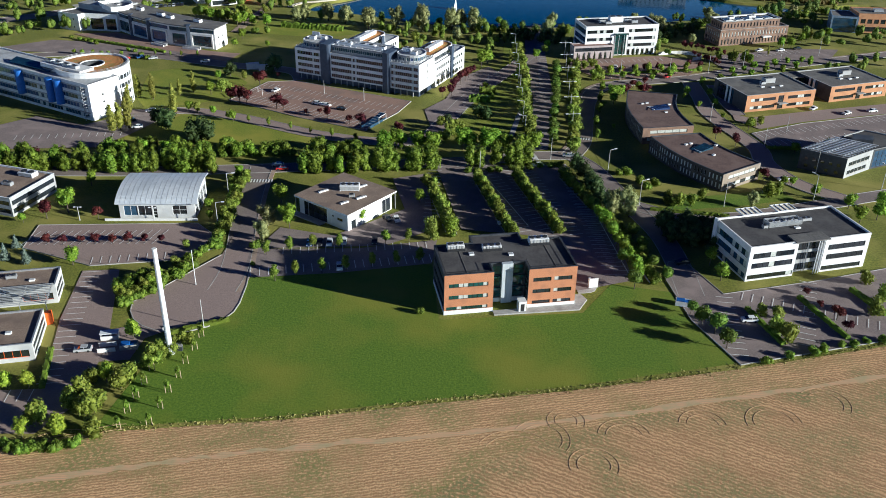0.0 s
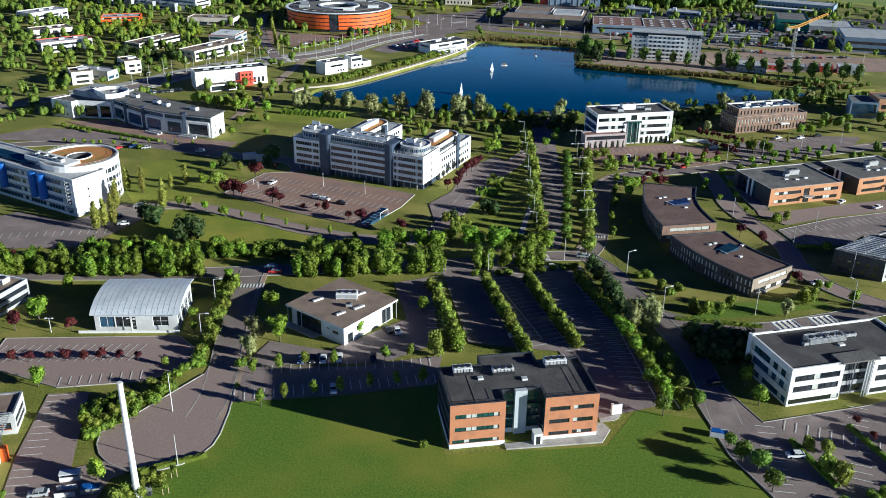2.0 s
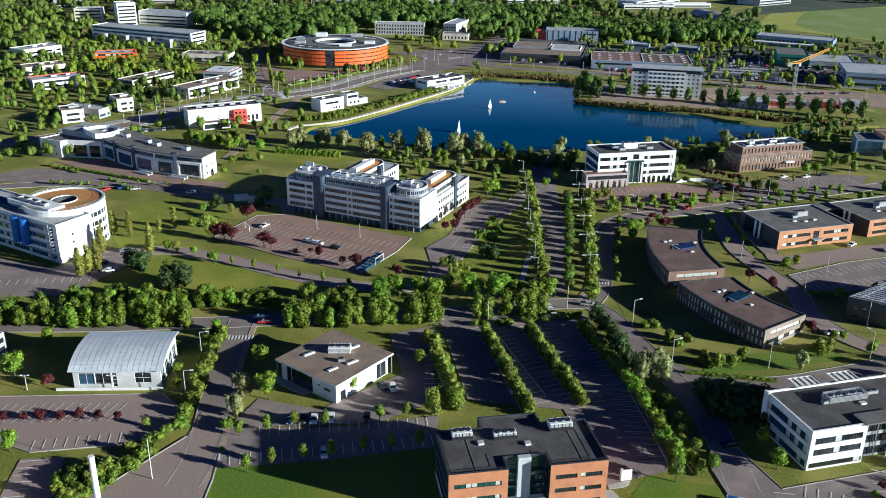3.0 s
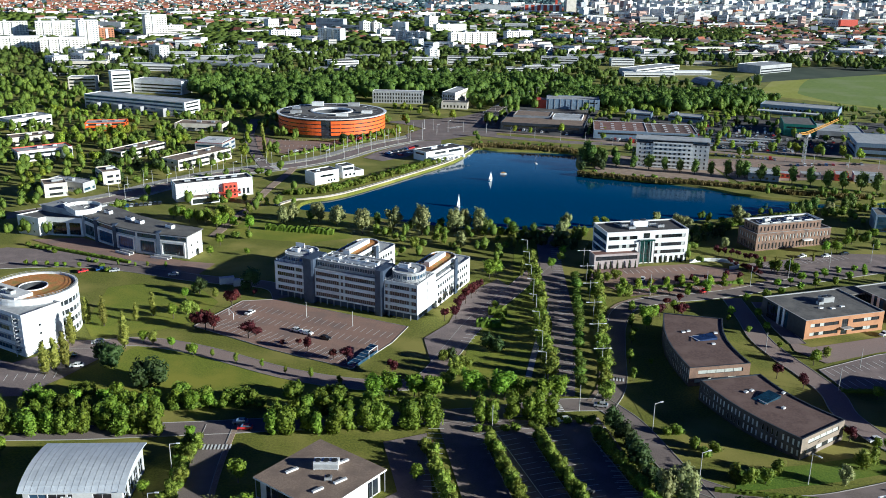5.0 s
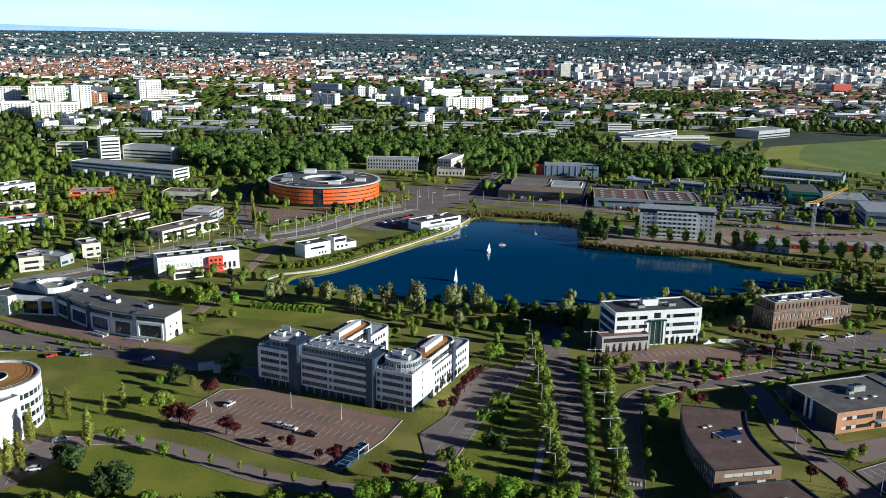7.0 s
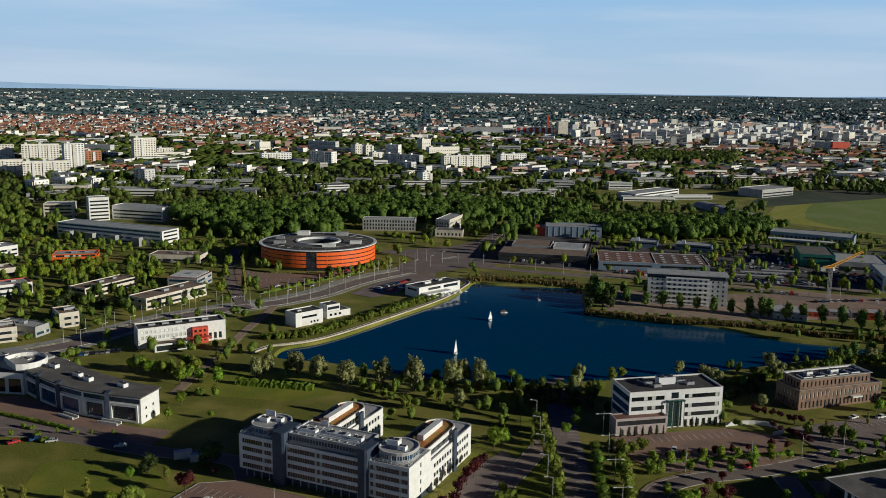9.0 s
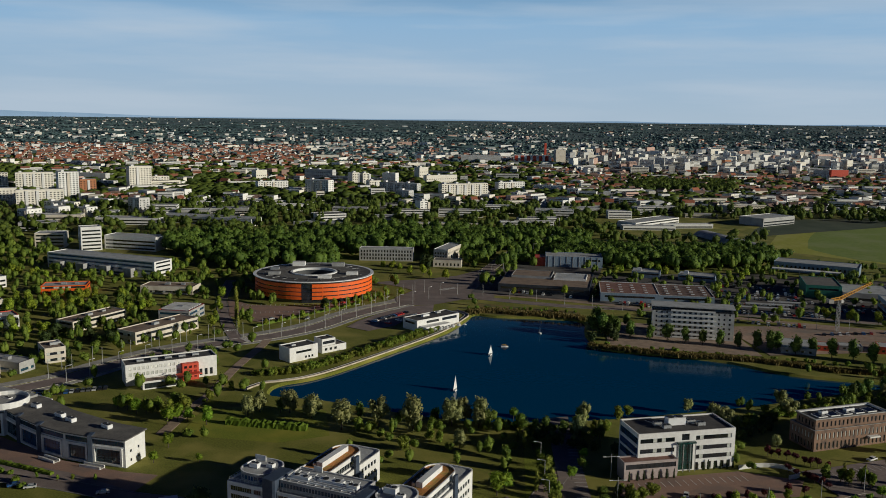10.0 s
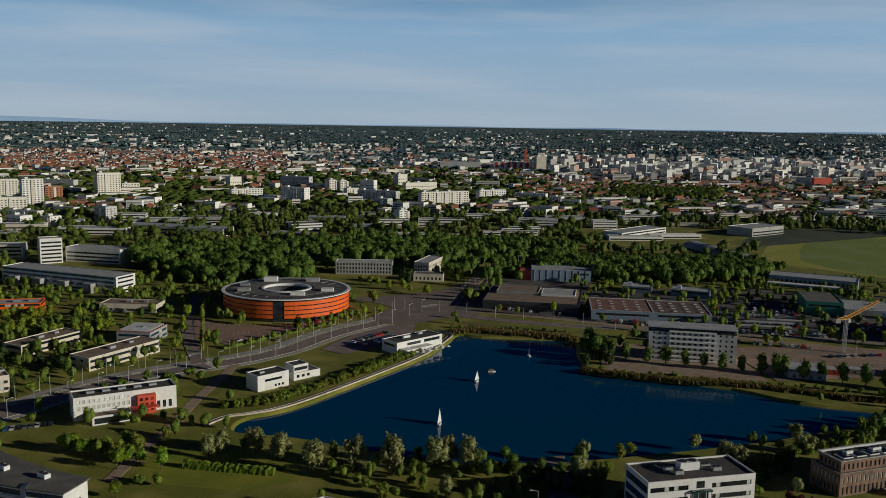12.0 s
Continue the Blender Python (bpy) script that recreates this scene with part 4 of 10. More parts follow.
def brick_office():
    b = thing("office_building", "three-storey office with orange brick bays and glazed recess", "office building", 3.3, 194.2, 9.7)
    low, w, d = 1.25, 35.4, 16.6
    outline = [(0, 0), (13.0, 0), (13.0, 4.5), (22.4, 4.5), (22.4, 0), (w, 0), (w, d), (24.5, d), (24.5, d + 4.2), (10.5, d + 4.2), (10.5, d), (0, d)]
    plinth = Geo()
    plinth.prism(inset(outline, -0.05), 0, low)
    part("plinth", plinth, WHITE, b)
    sides = {0: [], 4: [], 2: [], 1: [], 3: []}
    for z in (1.3, 4.55, 8.05):
        tall = 1.15 if z > 2 else 1.0
        sides[0] += ribbon(z, z + tall, 1.2 if z > 2 else 0.6, 11.6, 8, blinds=0.45, glass=TEALGLASS)
        sides[4] += ribbon(z, z + tall, 1.2, 6.1, 4, blinds=0.05) + ribbon(z, z + tall, 6.9, 11.8, 4, blinds=0.08)
    for z in (1.5, 4.8, 8.3):
        sides[2] += ribbon(z, z + 2.7, 0.3, 3.1, 2, rows=2, glass=TEALGLASS) + ribbon(z, z + 2.7, 6.4, 9.1, 2, rows=2, glass=TEALGLASS)
        sides[1] += ribbon(z, z + 2.7, 0.8, 4.0, 2, glass=TEALGLASS)
        sides[3] += ribbon(z, z + 2.7, 0.6, 3.8, 2, glass=TEALGLASS)
        sides[11] = sides.get(11, []) + ribbon(z, z + 1.6, 1.2, 15.4, 9)
        sides[5] = sides.get(5, []) + punched(z + 0.2, z + 1.7, 1, 15.6, 6, 1.5)
        sides[7] = sides.get(7, []) + ribbon(z, z + 1.4, 0.6, 3.6, 2)
        sides[8] = sides.get(8, []) + ribbon(z, z + 1.4, 1, 13, 7)
        sides[6] = sides.get(6, []) + ribbon(z, z + 1.4, 1, 10, 5)
        sides[10] = sides.get(10, []) + ribbon(z, z + 1.4, 1, 9.5, 5)
    block(b, outline, low, 11.9, TERRACOTTA, ROOFDARK, sides, 0.45, CHARCOAL, wall_of={1: CHARCOAL, 2: CHARCOAL, 3: CHARCOAL, 11: CHARCOAL, 10: CHARCOAL, 9: CHARCOAL, 8: CHARCOAL, 7: CHARCOAL, 6: CHARCOAL, 5: TERRACOTTA})
    g = Geo()
    g.box(16.0, 18.9, 3.2, 4.4, 0.3, 12.2)
    part("stair_tower", g, material("pale_zinc", (0.42, 0.45, 0.47), (0.52, 0.55, 0.57), 1.5, 0.5, stretch=(4, 4, 0.3)), b, "tall pale zinc-clad panel")
    for z in (4.2, 7.7):
        g = Geo()
        g.box(13.0, 22.4, 3.9, 4.5, z, z + 0.35)
        part("spandrel", g, TEALGLASS, b)
    railing(b, [(0.5, 0.4), (12.7, 0.4), (12.7, 4.9)], 11.5, 0.9, 1.2, BLACK)
    railing(b, [(22.7, 4.9), (22.7, 0.4), (w - 0.4, 0.4), (w - 0.4, d - 0.4)], 11.5, 0.9, 1.2, BLACK)
    railing(b, [(0.5, 0.4), (0.5, d - 0.4)], 11.5, 0.9, 1.2, BLACK)
    for x, y, wd, dp, h in ((3.2, 13.2, 4.6, 2.2, 1.7), (26.0, 13.4, 5.4, 2.4, 1.8), (12.6, 12.0, 5.2, 1.8, 1.4)):
        s = Geo()
        for k in range(4):
            s.box(x + wd * k / 3 - 0.05, x + wd * k / 3 + 0.05, y - 0.5, y - 0.4, 11.5, 13.3)
        s.box(x - 0.1, x + wd + 0.1, y - 0.55, y - 0.45, 11.7, 12.4)
        part("screen", s, BLACK, b)
        rooftop_unit(b, x, y, 11.5, wd, dp, h, 3, WHITEMETAL)
    skylight(b, 8.6, 10.2, 11.5, 1.3, 1.3)
    skylight(b, 19.0, 8.5, 11.5, 1.3, 1.3)
    for x in (6.2, 30.0):
        g = Geo()
        g.box(x, x + 0.12, 1, d - 1, 11.5, 11.56)
        part("roof_seam", g, ROOFGREY, b)
    # entrance terrace and totem
    tagged(part("terrace", slab_at([(13, -2.2), (36, -3.0), (39.5, 1.5), (38.6, 4.5), (w + 0.3, 4.5), (w + 0.3, -0.15), (13, -0.15)], 0.35), CONCRETE, None, at=pose(3.3, 194.2, 0, 0, 0, 9.7)), "pale concrete entrance terrace", "terrace", kind="structure")
    k = thing("entrance_porch", "small white porch kiosk before the glazed entrance", "porch", 3.3 + 19.7, 194.2 + 1.6, 9.7, z=0.35)
    g = Geo()
    g.box(0, 2.0, 0, 2.2, 0, 2.7)
    g.box(-0.1, 2.1, -0.1, 2.3, 2.7, 2.9)
    part("casing", g, WHITE, k)
    g = Geo()
    g.box(0.5, 1.5, -0.03, 0.02, 0.05, 2.2)
    part("door", g, BLACK, k)
    g = Geo()
    g.box(0, 2.6, 0, 0.3, 0, 2.9)
    g.box(0, 0.6, 0.3, 0.9, 0, 2.9)
    tagged(part("totem_sign", g, WHITE, at=pose(43.4, 208.6, 0.05, 0, 0, 12)), "white sign totem beside the car park", "sign")


def slab_at(pts, h, z=0.0):
    g = Geo()
    g.prism(pts, z, z + h)
    return g


def white_office():
    b = thing("office_building", "white three-storey office with ribbon windows and dark roof", "office building", 88.0, 213.2, 14.4)
    w, d, h = 38.7, 18.6, 10.9
    outline = [(0, 0), (15.2, 0), (15.2, 1.8), (24.0, 1.8), (24.0, 0), (w, 0), (w, d), (0, d)]
    s = {i: [] for i in range(8)}
    for z, t in ((0.5, 1.4), (3.9, 1.7), (7.0, 1.7)):
        a, e = (1.2, 14.2) if z > 1 else (0.5, 15.0)
        s[0] += ribbon(z, z + t, a, e, 7, blinds=0.15)
        s[4] += ribbon(z, z + t, 1.2 if z > 1 else 0.3, 13.4, 7, blinds=0.12)
        s[2] += ribbon(z, z + 2.2, 0.4, 4.6, 3, blinds=0.1) + ribbon(z, z + 2.2, 5.0, 8.4, 3)
        s[7] += ribbon(z, z + t + 0.3, 0.8, d - 0.8, 10, glass=BLUEGLASS, blinds=0.3)
        s[5] += punched(z, z + t, 1, d - 1, 6, 1.8)
        s[6] += ribbon(z, z + t, 2, w - 2, 16)
    block(b, outline, 0, h, WHITE, ROOFDARK, s, 0.5, WHITE, wall_of={2: GREYWALL})
    g = Geo()
    g.box(-0.5, 0.0, d - 1.5, d + 0.2, 0, h + 0.3)
    part("end_fin", g, WHITE, b)
    g = Geo()
    g.prism([(14.0, -0.6), (25.0, -0.6), (25.0, 4.2), (14.0, 4.2)], h - 0.2, h + 0.15)
    part("canopy", g, ROOFGREY, b)
    for x in (21.6, 22.4, 23.2):
        g = Geo()
        g.tube(x, -0.4, 0, h - 0.2, 0.12, n=8)
        part("column", g, WHITEMETAL, b)
    # plant enclosure, louvre frames
    g = Geo()
    for x0, x1, y0, y1 in ((12, 23, 10.2, 10.35), (12, 23, 13.3, 13.45), (12, 12.15, 10.2, 13.4), (22.9, 23.05, 10.2, 13.4), (17.4, 17.55, 10.2, 13.4)):
        for k in range(5):
            g.box(x0, x1, y0, y1, h - 0.4 + 0.32 * k, h - 0.2 + 0.32 * k)
    part("plant_screen", g, METAL, b)
    for i in range(5):
        rooftop_unit(b, 12.6 + i * 2.1, 11.0, h - 0.5, 1.6, 1.8, 1.3, 1, WHITEMETAL)
    rooftop_unit(b, 23.8, 11.4, h - 0.5, 3.2, 1.2, 1.1, 2)
    rooftop_unit(b, 10.2, 10.0, h - 0.5, 1.4, 1.2, 1.0, 1)
    skylight(b, 19.5, 8.0, h - 0.5, 1.6, 1.1)
    for x in (8.0, 19.5):
        g = Geo()
        g.ring(rect(6.8, 4.6, x, d - 1.2), inset(rect(6.8, 4.6, x, d - 1.2), 0.25), h + 0.35, h + 0.65)
        for k in range(1, 4):
            g.box(x + 6.8 * k / 4 - 0.1, x + 6.8 * k / 4 + 0.1, d - 1.1, d + 3.2, h + 0.35, h + 0.65)
        lou = part("louvre", g, WHITEMETAL, b, "white louvred sun-screen frame")
        g = Geo()
        for k in range(14):
            g.box(x + 0.2, x + 6.6, d - 1.0 + k * 0.31, d - 0.85 + k * 0.31, h + 0.42, h + 0.5)
        part("slats", g, CREAM, lou)


def barrel_pavilion():
    b = thing("pavilion", "single-storey pale grey pavilion with curved metal roof", "pavilion", -97.6, 247.6, 2.0)
    w, d, e = 23.4, 17.5, 5.4
    s = {0: ribbon(1.2, 4.6, 1.4, 5.6, 2, glass=BLUEGLASS) + ribbon(1.2, 4.6, 5.8, 10.0, 2, blinds=0.4) + ribbon(0.4, 4.6, 10.4, 11.6, 1, rows=4) + ribbon(1.6, 4.6, 16.4, 20.8, 2, rows=2, blinds=0.5),
         1: [h for k in range(4) for h in ribbon(0.6, 5.0, 1.0 + k * 4.1, 4.4 + k * 4.1, 2, rows=2)], 3: punched(1, 4, 1, 16, 4, 2.0)}
    geo = Geo()
    for i, (p, q) in enumerate(zip(rect(w, d), rect(w, d)[1:] + rect(w, d)[:1])):
        wall_face(geo, p, q, 0, e, s.get(i, []))
        turn = math.degrees(math.atan2(q[1] - p[1], q[0] - p[0]))
        for u0, u1, v0, v1, panes, k in s.get(i, []):
            window(b, p, turn, u0, v0, u1 - u0, v1 - v0, panes, rim=WHITEMETAL, **k)
    prof = [(-0.9 + (d + 2.0) * k / 14, e + 0.35 + 4.0 * math.sin(math.pi * (0.10 + 0.62 * (k / 14) ** 0.8)) - 1.22) for k in range(15)]
    for x in (0.0, w):
        pts = [(x, max(0, min(d, y)), z) for y, z in prof]
        geo.face([(x, 0, e - 0.2), *(pts if x else pts), (x, d, e - 0.2)] if x == 0 else [(x, d, e - 0.2), *pts[::-1], (x, 0, e - 0.2)])
    part("wall", geo, PALEGREY, b)
    r = Geo()
    for (y0, z0), (y1, z1) in zip(prof, prof[1:]):
        r.face([(-0.9, y0, z0), (w + 0.9, y0, z0), (w + 0.9, y1, z1), (-0.9, y1, z1)])
        r.face([(-0.9, y1, z1 - 0.3), (w + 0.9, y1, z1 - 0.3), (w + 0.9, y0, z0 - 0.3), (-0.9, y0, z0 - 0.3)])
        for x in (-0.9, w + 0.9):
            r.face([(x, y0, z0 - 0.3), (x, y0, z0), (x, y1, z1), (x, y1, z1 - 0.3)])
    for y, z in (prof[0], prof[-1]):
        r.face([(-0.9, y, z - 0.3), (w + 0.9, y, z - 0.3), (w + 0.9, y, z), (-0.9, y, z)])
    part("roof", r, material("curved_zinc_roof", (0.50, 0.53, 0.57), (0.58, 0.61, 0.64), 1.2, 0.42, stain=(0.45, 0.48, 0.52), stain_size=5), b)
    seams = Geo()
    for i in range(1, 16):
        x = -0.9 + (w + 1.8) * i / 16
        for (y0, z0), (y1, z1) in zip(prof, prof[1:]):
            seams.bar((x, y0, z0 + 0.02), (x, y1, z1 + 0.02), 0.025)
    part("roof_seams", seams, METAL, b)
    for x, y in ((8, 9), (17, 10)):
        g = Geo()
        g.tube(x, y, 8.0, 8.55, 0.18, n=8)
        part("vent_pipe", g, METAL, b)
    g = Geo()
    g.box(-4.5, 24, -1.3, -1.0, 0, 0.8)
    tagged(part("garden_wall", g, WHITE, at=pose(-97.6, 247.6, 0, 0, 0, 2)), "low white garden wall before the pavilion", "wall", kind="structure")


def square_pavilion():
    b = thing("pavilion", "flat-roofed white pavilion with gravel roof and loggia", "pavilion", -44.0, 253.4, -37.8)
    w, d, h = 23.2, 23.0, 6.4
    s = {0: ribbon(0.2, 4.9, 2.0, 12.0, 6, glass=GLASS) + ribbon(2.6, 3.5, 16.3, 18.6, 2) + ribbon(3.2, 3.7, 14.0, 15.0, 1),
         1: ribbon(0.1, 3.0, 1.6, 3.6, 1) + ribbon(2.6, 4.0, 5.2, 6.8, 1) + ribbon(0.2, 4.6, 16.0, 19.8, 3), 2: punched(1, 3.2, 1, 20, 6, 1.8), 3: ribbon(0.5, 4.5, 1, 19, 9)}
    block(b, rect(w - 2.4, d - 2.4, 1.2, 1.2), 0, h - 0.5, WHITE, ROOFTAN, s, 0.0)
    r = Geo()
    r.prism(rect(w, d), h - 0.5, h, 0, 1)
    part("roof", r, [WHITEMETAL, ROOFTAN], b, "flat gravel roof with white edge")
    for x, y in ((0.4, 0.4), (6, 0.4), (w - 0.4, d - 0.4), (w - 0.4, d - 5)):
        g = Geo()
        g.tube(x, y, 0, h - 0.5, 0.12, n=8)
        part("column", g, GREYWALL, b)
    rooftop_unit(b, 9.4, 11.2, h, 6.2, 3.0, 1.9, 3, WHITEMETAL, 38)
    rooftop_unit(b, 15.0, 9.4, h, 1.8, 1.4, 1.0, 1, METAL, 38)
    for x, y, l, t in ((5.5, 6.0, 3.4, 78), (12.5, 16.5, 3.6, 78), (16.6, 4.2, 3.0, 78), (18.0, 10.0, 3.6, 78)):
        skylight(b, x, y, h, l, 0.8, t)
    r = Geo()
    r.box(0.0, 12.5, -1.4, 1.2, 0, 0.25)
    part("terrace", r, CONCRETE, b)


def banded_office():
    b = thing("office_building", "low office with dark glass bands and gravel roof", "office building", -169.2, 260.4, -18)
    w, d, h = 40, 20.5, 6.5
    s = {0: ribbon(0.9, 2.5, 0.6, w - 0.6, 18) + ribbon(3.7, 5.2, 0.6, w - 0.6, 18), 1: ribbon(0.9, 2.5, 0.6, d - 0.6, 9) + ribbon(3.7, 5.2, 0.6, d - 0.6, 9)}
    block(b, rect(w, d), 0, h, GREYWALL, ROOFTAN, s, 0.45, WHITEMETAL)
    rooftop_unit(b, 30, 8, h - 0.45, 3.4, 1.6, 1.2, 2)
    rooftop_unit(b, 30, 15.5, h - 0.45, 5.5, 3, 1.5, 2, WHITEMETAL)
    skylight(b, 24, 5, h - 0.45, 2, 1)


def courtyard_offices():
    for x, y, w, d, h, lab in ((-94.2, 172.6, 40, 15.5, 4.9, "low grey office with orange window surrounds"), (-98.4, 198.4, 44, 9.6, 5.6, "low grey office with steel pergola")):
        a = 12
        fx, fy = x - w * math.cos(radians(a)), y - w * math.sin(radians(a))
        b = thing("office_building", lab, "office building", fx, fy, a)
        s = {0: ribbon(1.2, 3.2, w - 8.5, w - 1.0, 4, rim=ORANGE) + ribbon(1.2, 3.2, 4, w - 11, 14), 1: ribbon(0.9, 2.0, 0.8, d - 0.8, 6) + ribbon(2.6, 3.8, 0.8, d - 0.8, 6)}
        block(b, rect(w, d), 0, h, PALEGREY, ROOFTAN, s, 0.4, METAL)
        rooftop_unit(b, w - 13, d * 0.55, h - 0.4, 2.6, 1.4, 1.1, 2)
        skylight(b, w - 7, d * 0.35, h - 0.4, 1.4, 1.0)
        if h > 5:
            g = Geo()
            for u in (w - 13.3, w - 7, w - 0.8):
                g.box(u, u + 0.15, -9.6, 0.4, h + 0.1, h + 0.3)
                g.box(u, u + 0.15, -9.5, -9.35, 0, h + 0.3)
            p = part("pergola", g, METAL, b, "steel slatted pergola over a court")
            slat = Geo()
            slat.box(w - 13.8, w - 0.3, 0, 0.1, 0, 0.22)
            slat = slat.mesh("slat", METAL)
            for k in range(13):
                part("slat", slat, None, p, at=pose(0, -9.5 + k * 0.78, h + 0.3))
            g = Geo()
            g.box(w - 1.4, w + 0.2, -10.6, -9.0, 0, 3.4)
            part("entrance_box", g, ORANGE, b, "orange entrance box")
            rooftop_unit(b, w - 20, 5, h - 0.4, 5, 1.8, 1.4, 3, WHITEMETAL)


def curved_brown_office(p0, p1, p2, p3, bulge, lab, front):
    """A low office whose long sides bow: corners given round the outline, both long sides bent to the west."""
    b = thing("office_building", lab, "office building", *p0)
    rel = [Vector((p[0] - p0[0], p[1] - p0[1])) for p in (p0, p1, p2, p3)]
    n = 6

    def bow(a, c, amount):
        w = (c - a)
        side = Vector((-w.y, w.x)).normalized()
        return [tuple(a + w * k / n + side * amount * math.sin(math.pi * k / n)) for k in range(n)]

    outline = [tuple(rel[0])] + bow(rel[1], rel[2], bulge) + [tuple(rel[2])] + bow(rel[3], rel[0], -bulge)
    h, s = 6.4, {}
    for i, p in enumerate(outline):
        q = outline[(i + 1) % len(outline)]
        l = (Vector(q) - Vector(p)).length
        if i == 0:
            s[i] = ribbon(1.0, 2.4, 2.0, l - 1.5, 6, blinds=0.3) + ribbon(3.9, 5.2, 3.0, l - 2.5, 5, blinds=0.9)
        elif l > 2:
            k = max(1, int(l / 1.5))
            s[i] = punched(0.8, 2.7, 0.2, l - 0.2, k, 0.66, glass=PALEBLIND if i % 5 else GLASS, rim=CREAM) + punched(3.5, 5.4, 0.2, l - 0.2, k, 0.66, glass=PALEBLIND if i % 4 else GLASS, rim=CREAM)
    block(b, outline, 0, h, WOODDARK, ROOFBROWN, s, 0.25, CHARCOAL, wall_of={0: front})
    c = (rel[0] + rel[1] + rel[2] + rel[3]) / 4
    ang = math.degrees(math.atan2(rel[1].y, rel[1].x))
    g = Geo()
    for z0, z1, x0, x1 in ((0, 1.3, 0, 7.5),):
        g.face([(0, 0, 0.1), (7.5, 0, 0.9), (7.5, 4.2, 0.9), (0, 4.2, 0.1)])
        g.face([(0, 0, 0), (7.5, 0, 0), (7.5, 0, 0.9), (0, 0, 0.1)])
        g.face([(7.5, 0, 0), (7.5, 4.2, 0), (7.5, 4.2, 0.9), (7.5, 0, 0.9)])
        g.face([(7.5, 4.2, 0), (0, 4.2, 0), (0, 4.2, 0.1), (7.5, 4.2, 0.9)])
    part("roof_light", g, BLUEGLASS, b, "sloping blue glass roof light", at=pose(c.x - 3.5, c.y - 1.5, h - 0.24, 0, 0, ang))
    for ox, oy in ((-6.5, 5.5), (-4.5, 6.5), (1.0, -4.2), (4.4, 5.0)):
        skylight(b, c.x + ox, c.y + oy, h - 0.25, 1.2, 0.9, ang)
    g = Geo()
    g.bar((c.x - 4.5, c.y + 2.5, h - 0.2), (c.x - 3.0, c.y - 2.5, h + 0.5), 0.08)
    g.bar((c.x - 4.8, c.y + 2.5, h - 0.2), (c.x + 2.5, c.y + 3.2, h + 0.4), 0.08)
    part("roof_pipe", g, WHITEMETAL, b)


def ochre_office(x, y, w, d, a, h, lab):
    b = thing("office_building", lab, "office building", x, y, a)
    s = {0: [], 3: [], 1: [], 2: []}
    for z in (1.0, 4.3):
        s[0] += ribbon(z, z + 1.35, 2.2, w * 0.42, 6, blinds=0.2) + ribbon(z, z + 1.35, w * 0.6, w - 2, 7, blinds=0.2)
        s[1] += ribbon(z, z + 1.35, 2, d - 2, 9)
    s[0] += ribbon(0.2, h - 1.2, w * 0.46, w * 0.54, 3, rows=3)
    s[3] = ribbon(0.4, h - 0.8, 3.0, 9.0, 4) + ribbon(0.4, h - 0.8, 10.5, 12.0, 1, glass=BLUEGLASS) + ribbon(0.4, h - 0.8, 13.2, 15, 1, glass=BLUEGLASS)
    block(b, rect(w, d), 0, h, OCHRE, ROOFGREY, s, 0.3, GREYWALL, wall_of={3: CHARCOAL})
    g = Geo()
    g.box(-0.12, 0.0, d - 13.2, d - 12.0, 0, h)
    g.box(-0.12, 0.0, d - 10.4, d - 9.3, 0, h)
    part("white_pier", g, WHITE, b)
    g = Geo()
    g.box(w * 0.44, w * 0.57, -2.2, 0, 2.9, 3.2)
    part("canopy", g, GREYWALL, b)
    rooftop_unit(b, w * 0.52, d * 0.52, h - 0.3, 4.8, 3.2, 2.2, 2, GREYWALL)
    rooftop_unit(b, w * 0.44, d * 0.48, h - 0.3, 2.0, 1.6, 1.2, 1)
    for u, v in ((0.38, 0.36), (0.5, 0.3), (0.64, 0.33)):
        skylight(b, w * u, d * v, h - 0.3, 1.6, 1.0)


def pergola_office():
    b = thing("office_building", "grey-green office with slatted steel roof pergola", "office building", 145.2, 285.9)
    outline = [(0, 0), (13, 8.8), (34, 18.5), (18, 29), (-13, 9.4)]
    s = {0: ribbon(1, 2.6, 1.5, 13, 5, rim=CREAM) + ribbon(4.2, 5.8, 1.5, 14, 5, rim=CREAM), 4: punched(3.8, 5.0, 1, 15, 5, 1.3, blinds=0.5) + punched(1, 2.2, 1, 15, 4, 1.3), 1: ribbon(0.5, 6.8, 1, 20, 9, rows=3, glass=BLUEGLASS)}
    block(b, outline, 0, 7.6, CHARCOAL, ROOFDARK, s, 0.3, GREYWALL, wall_of={0: GREYWALL})
    g = Geo()
    for u in (0.15, 0.5, 0.85):
        g.bar((-12 + 13 * u, 9 - 8.5 * u, 8.0), (2 + 13 * u, 18.5 - 8.5 * u, 8.5), 0.1)
    frame_part = part("pergola", g, WHITEMETAL, b, "white steel slats over the roof")
    for k in range(11):
        f = k / 10
        g = Geo()
        g.bar((-12 + 14 * f, 9 + 9.5 * f, 8.2 + 0.5 * f), (1 + 14 * f, 0.5 + 9.5 * f, 8.2 + 0.5 * f), 0.12)
        part("slat", g, WHITEMETAL, frame_part)
    for x, y in ((-11, 9), (-1, 1.8), (12, 9.6), (1, 17)):
        g = Geo()
        g.tube(x, y, 7.2, 8.3, 0.1, n=6)
        part("post", g, METAL, b)
    g = Geo()
    g.prism([(8, 16), (15, 14.5), (17, 19), (10, 21)], 7.3, 9.0)
    part("plant_room", g, CHARCOAL, b)


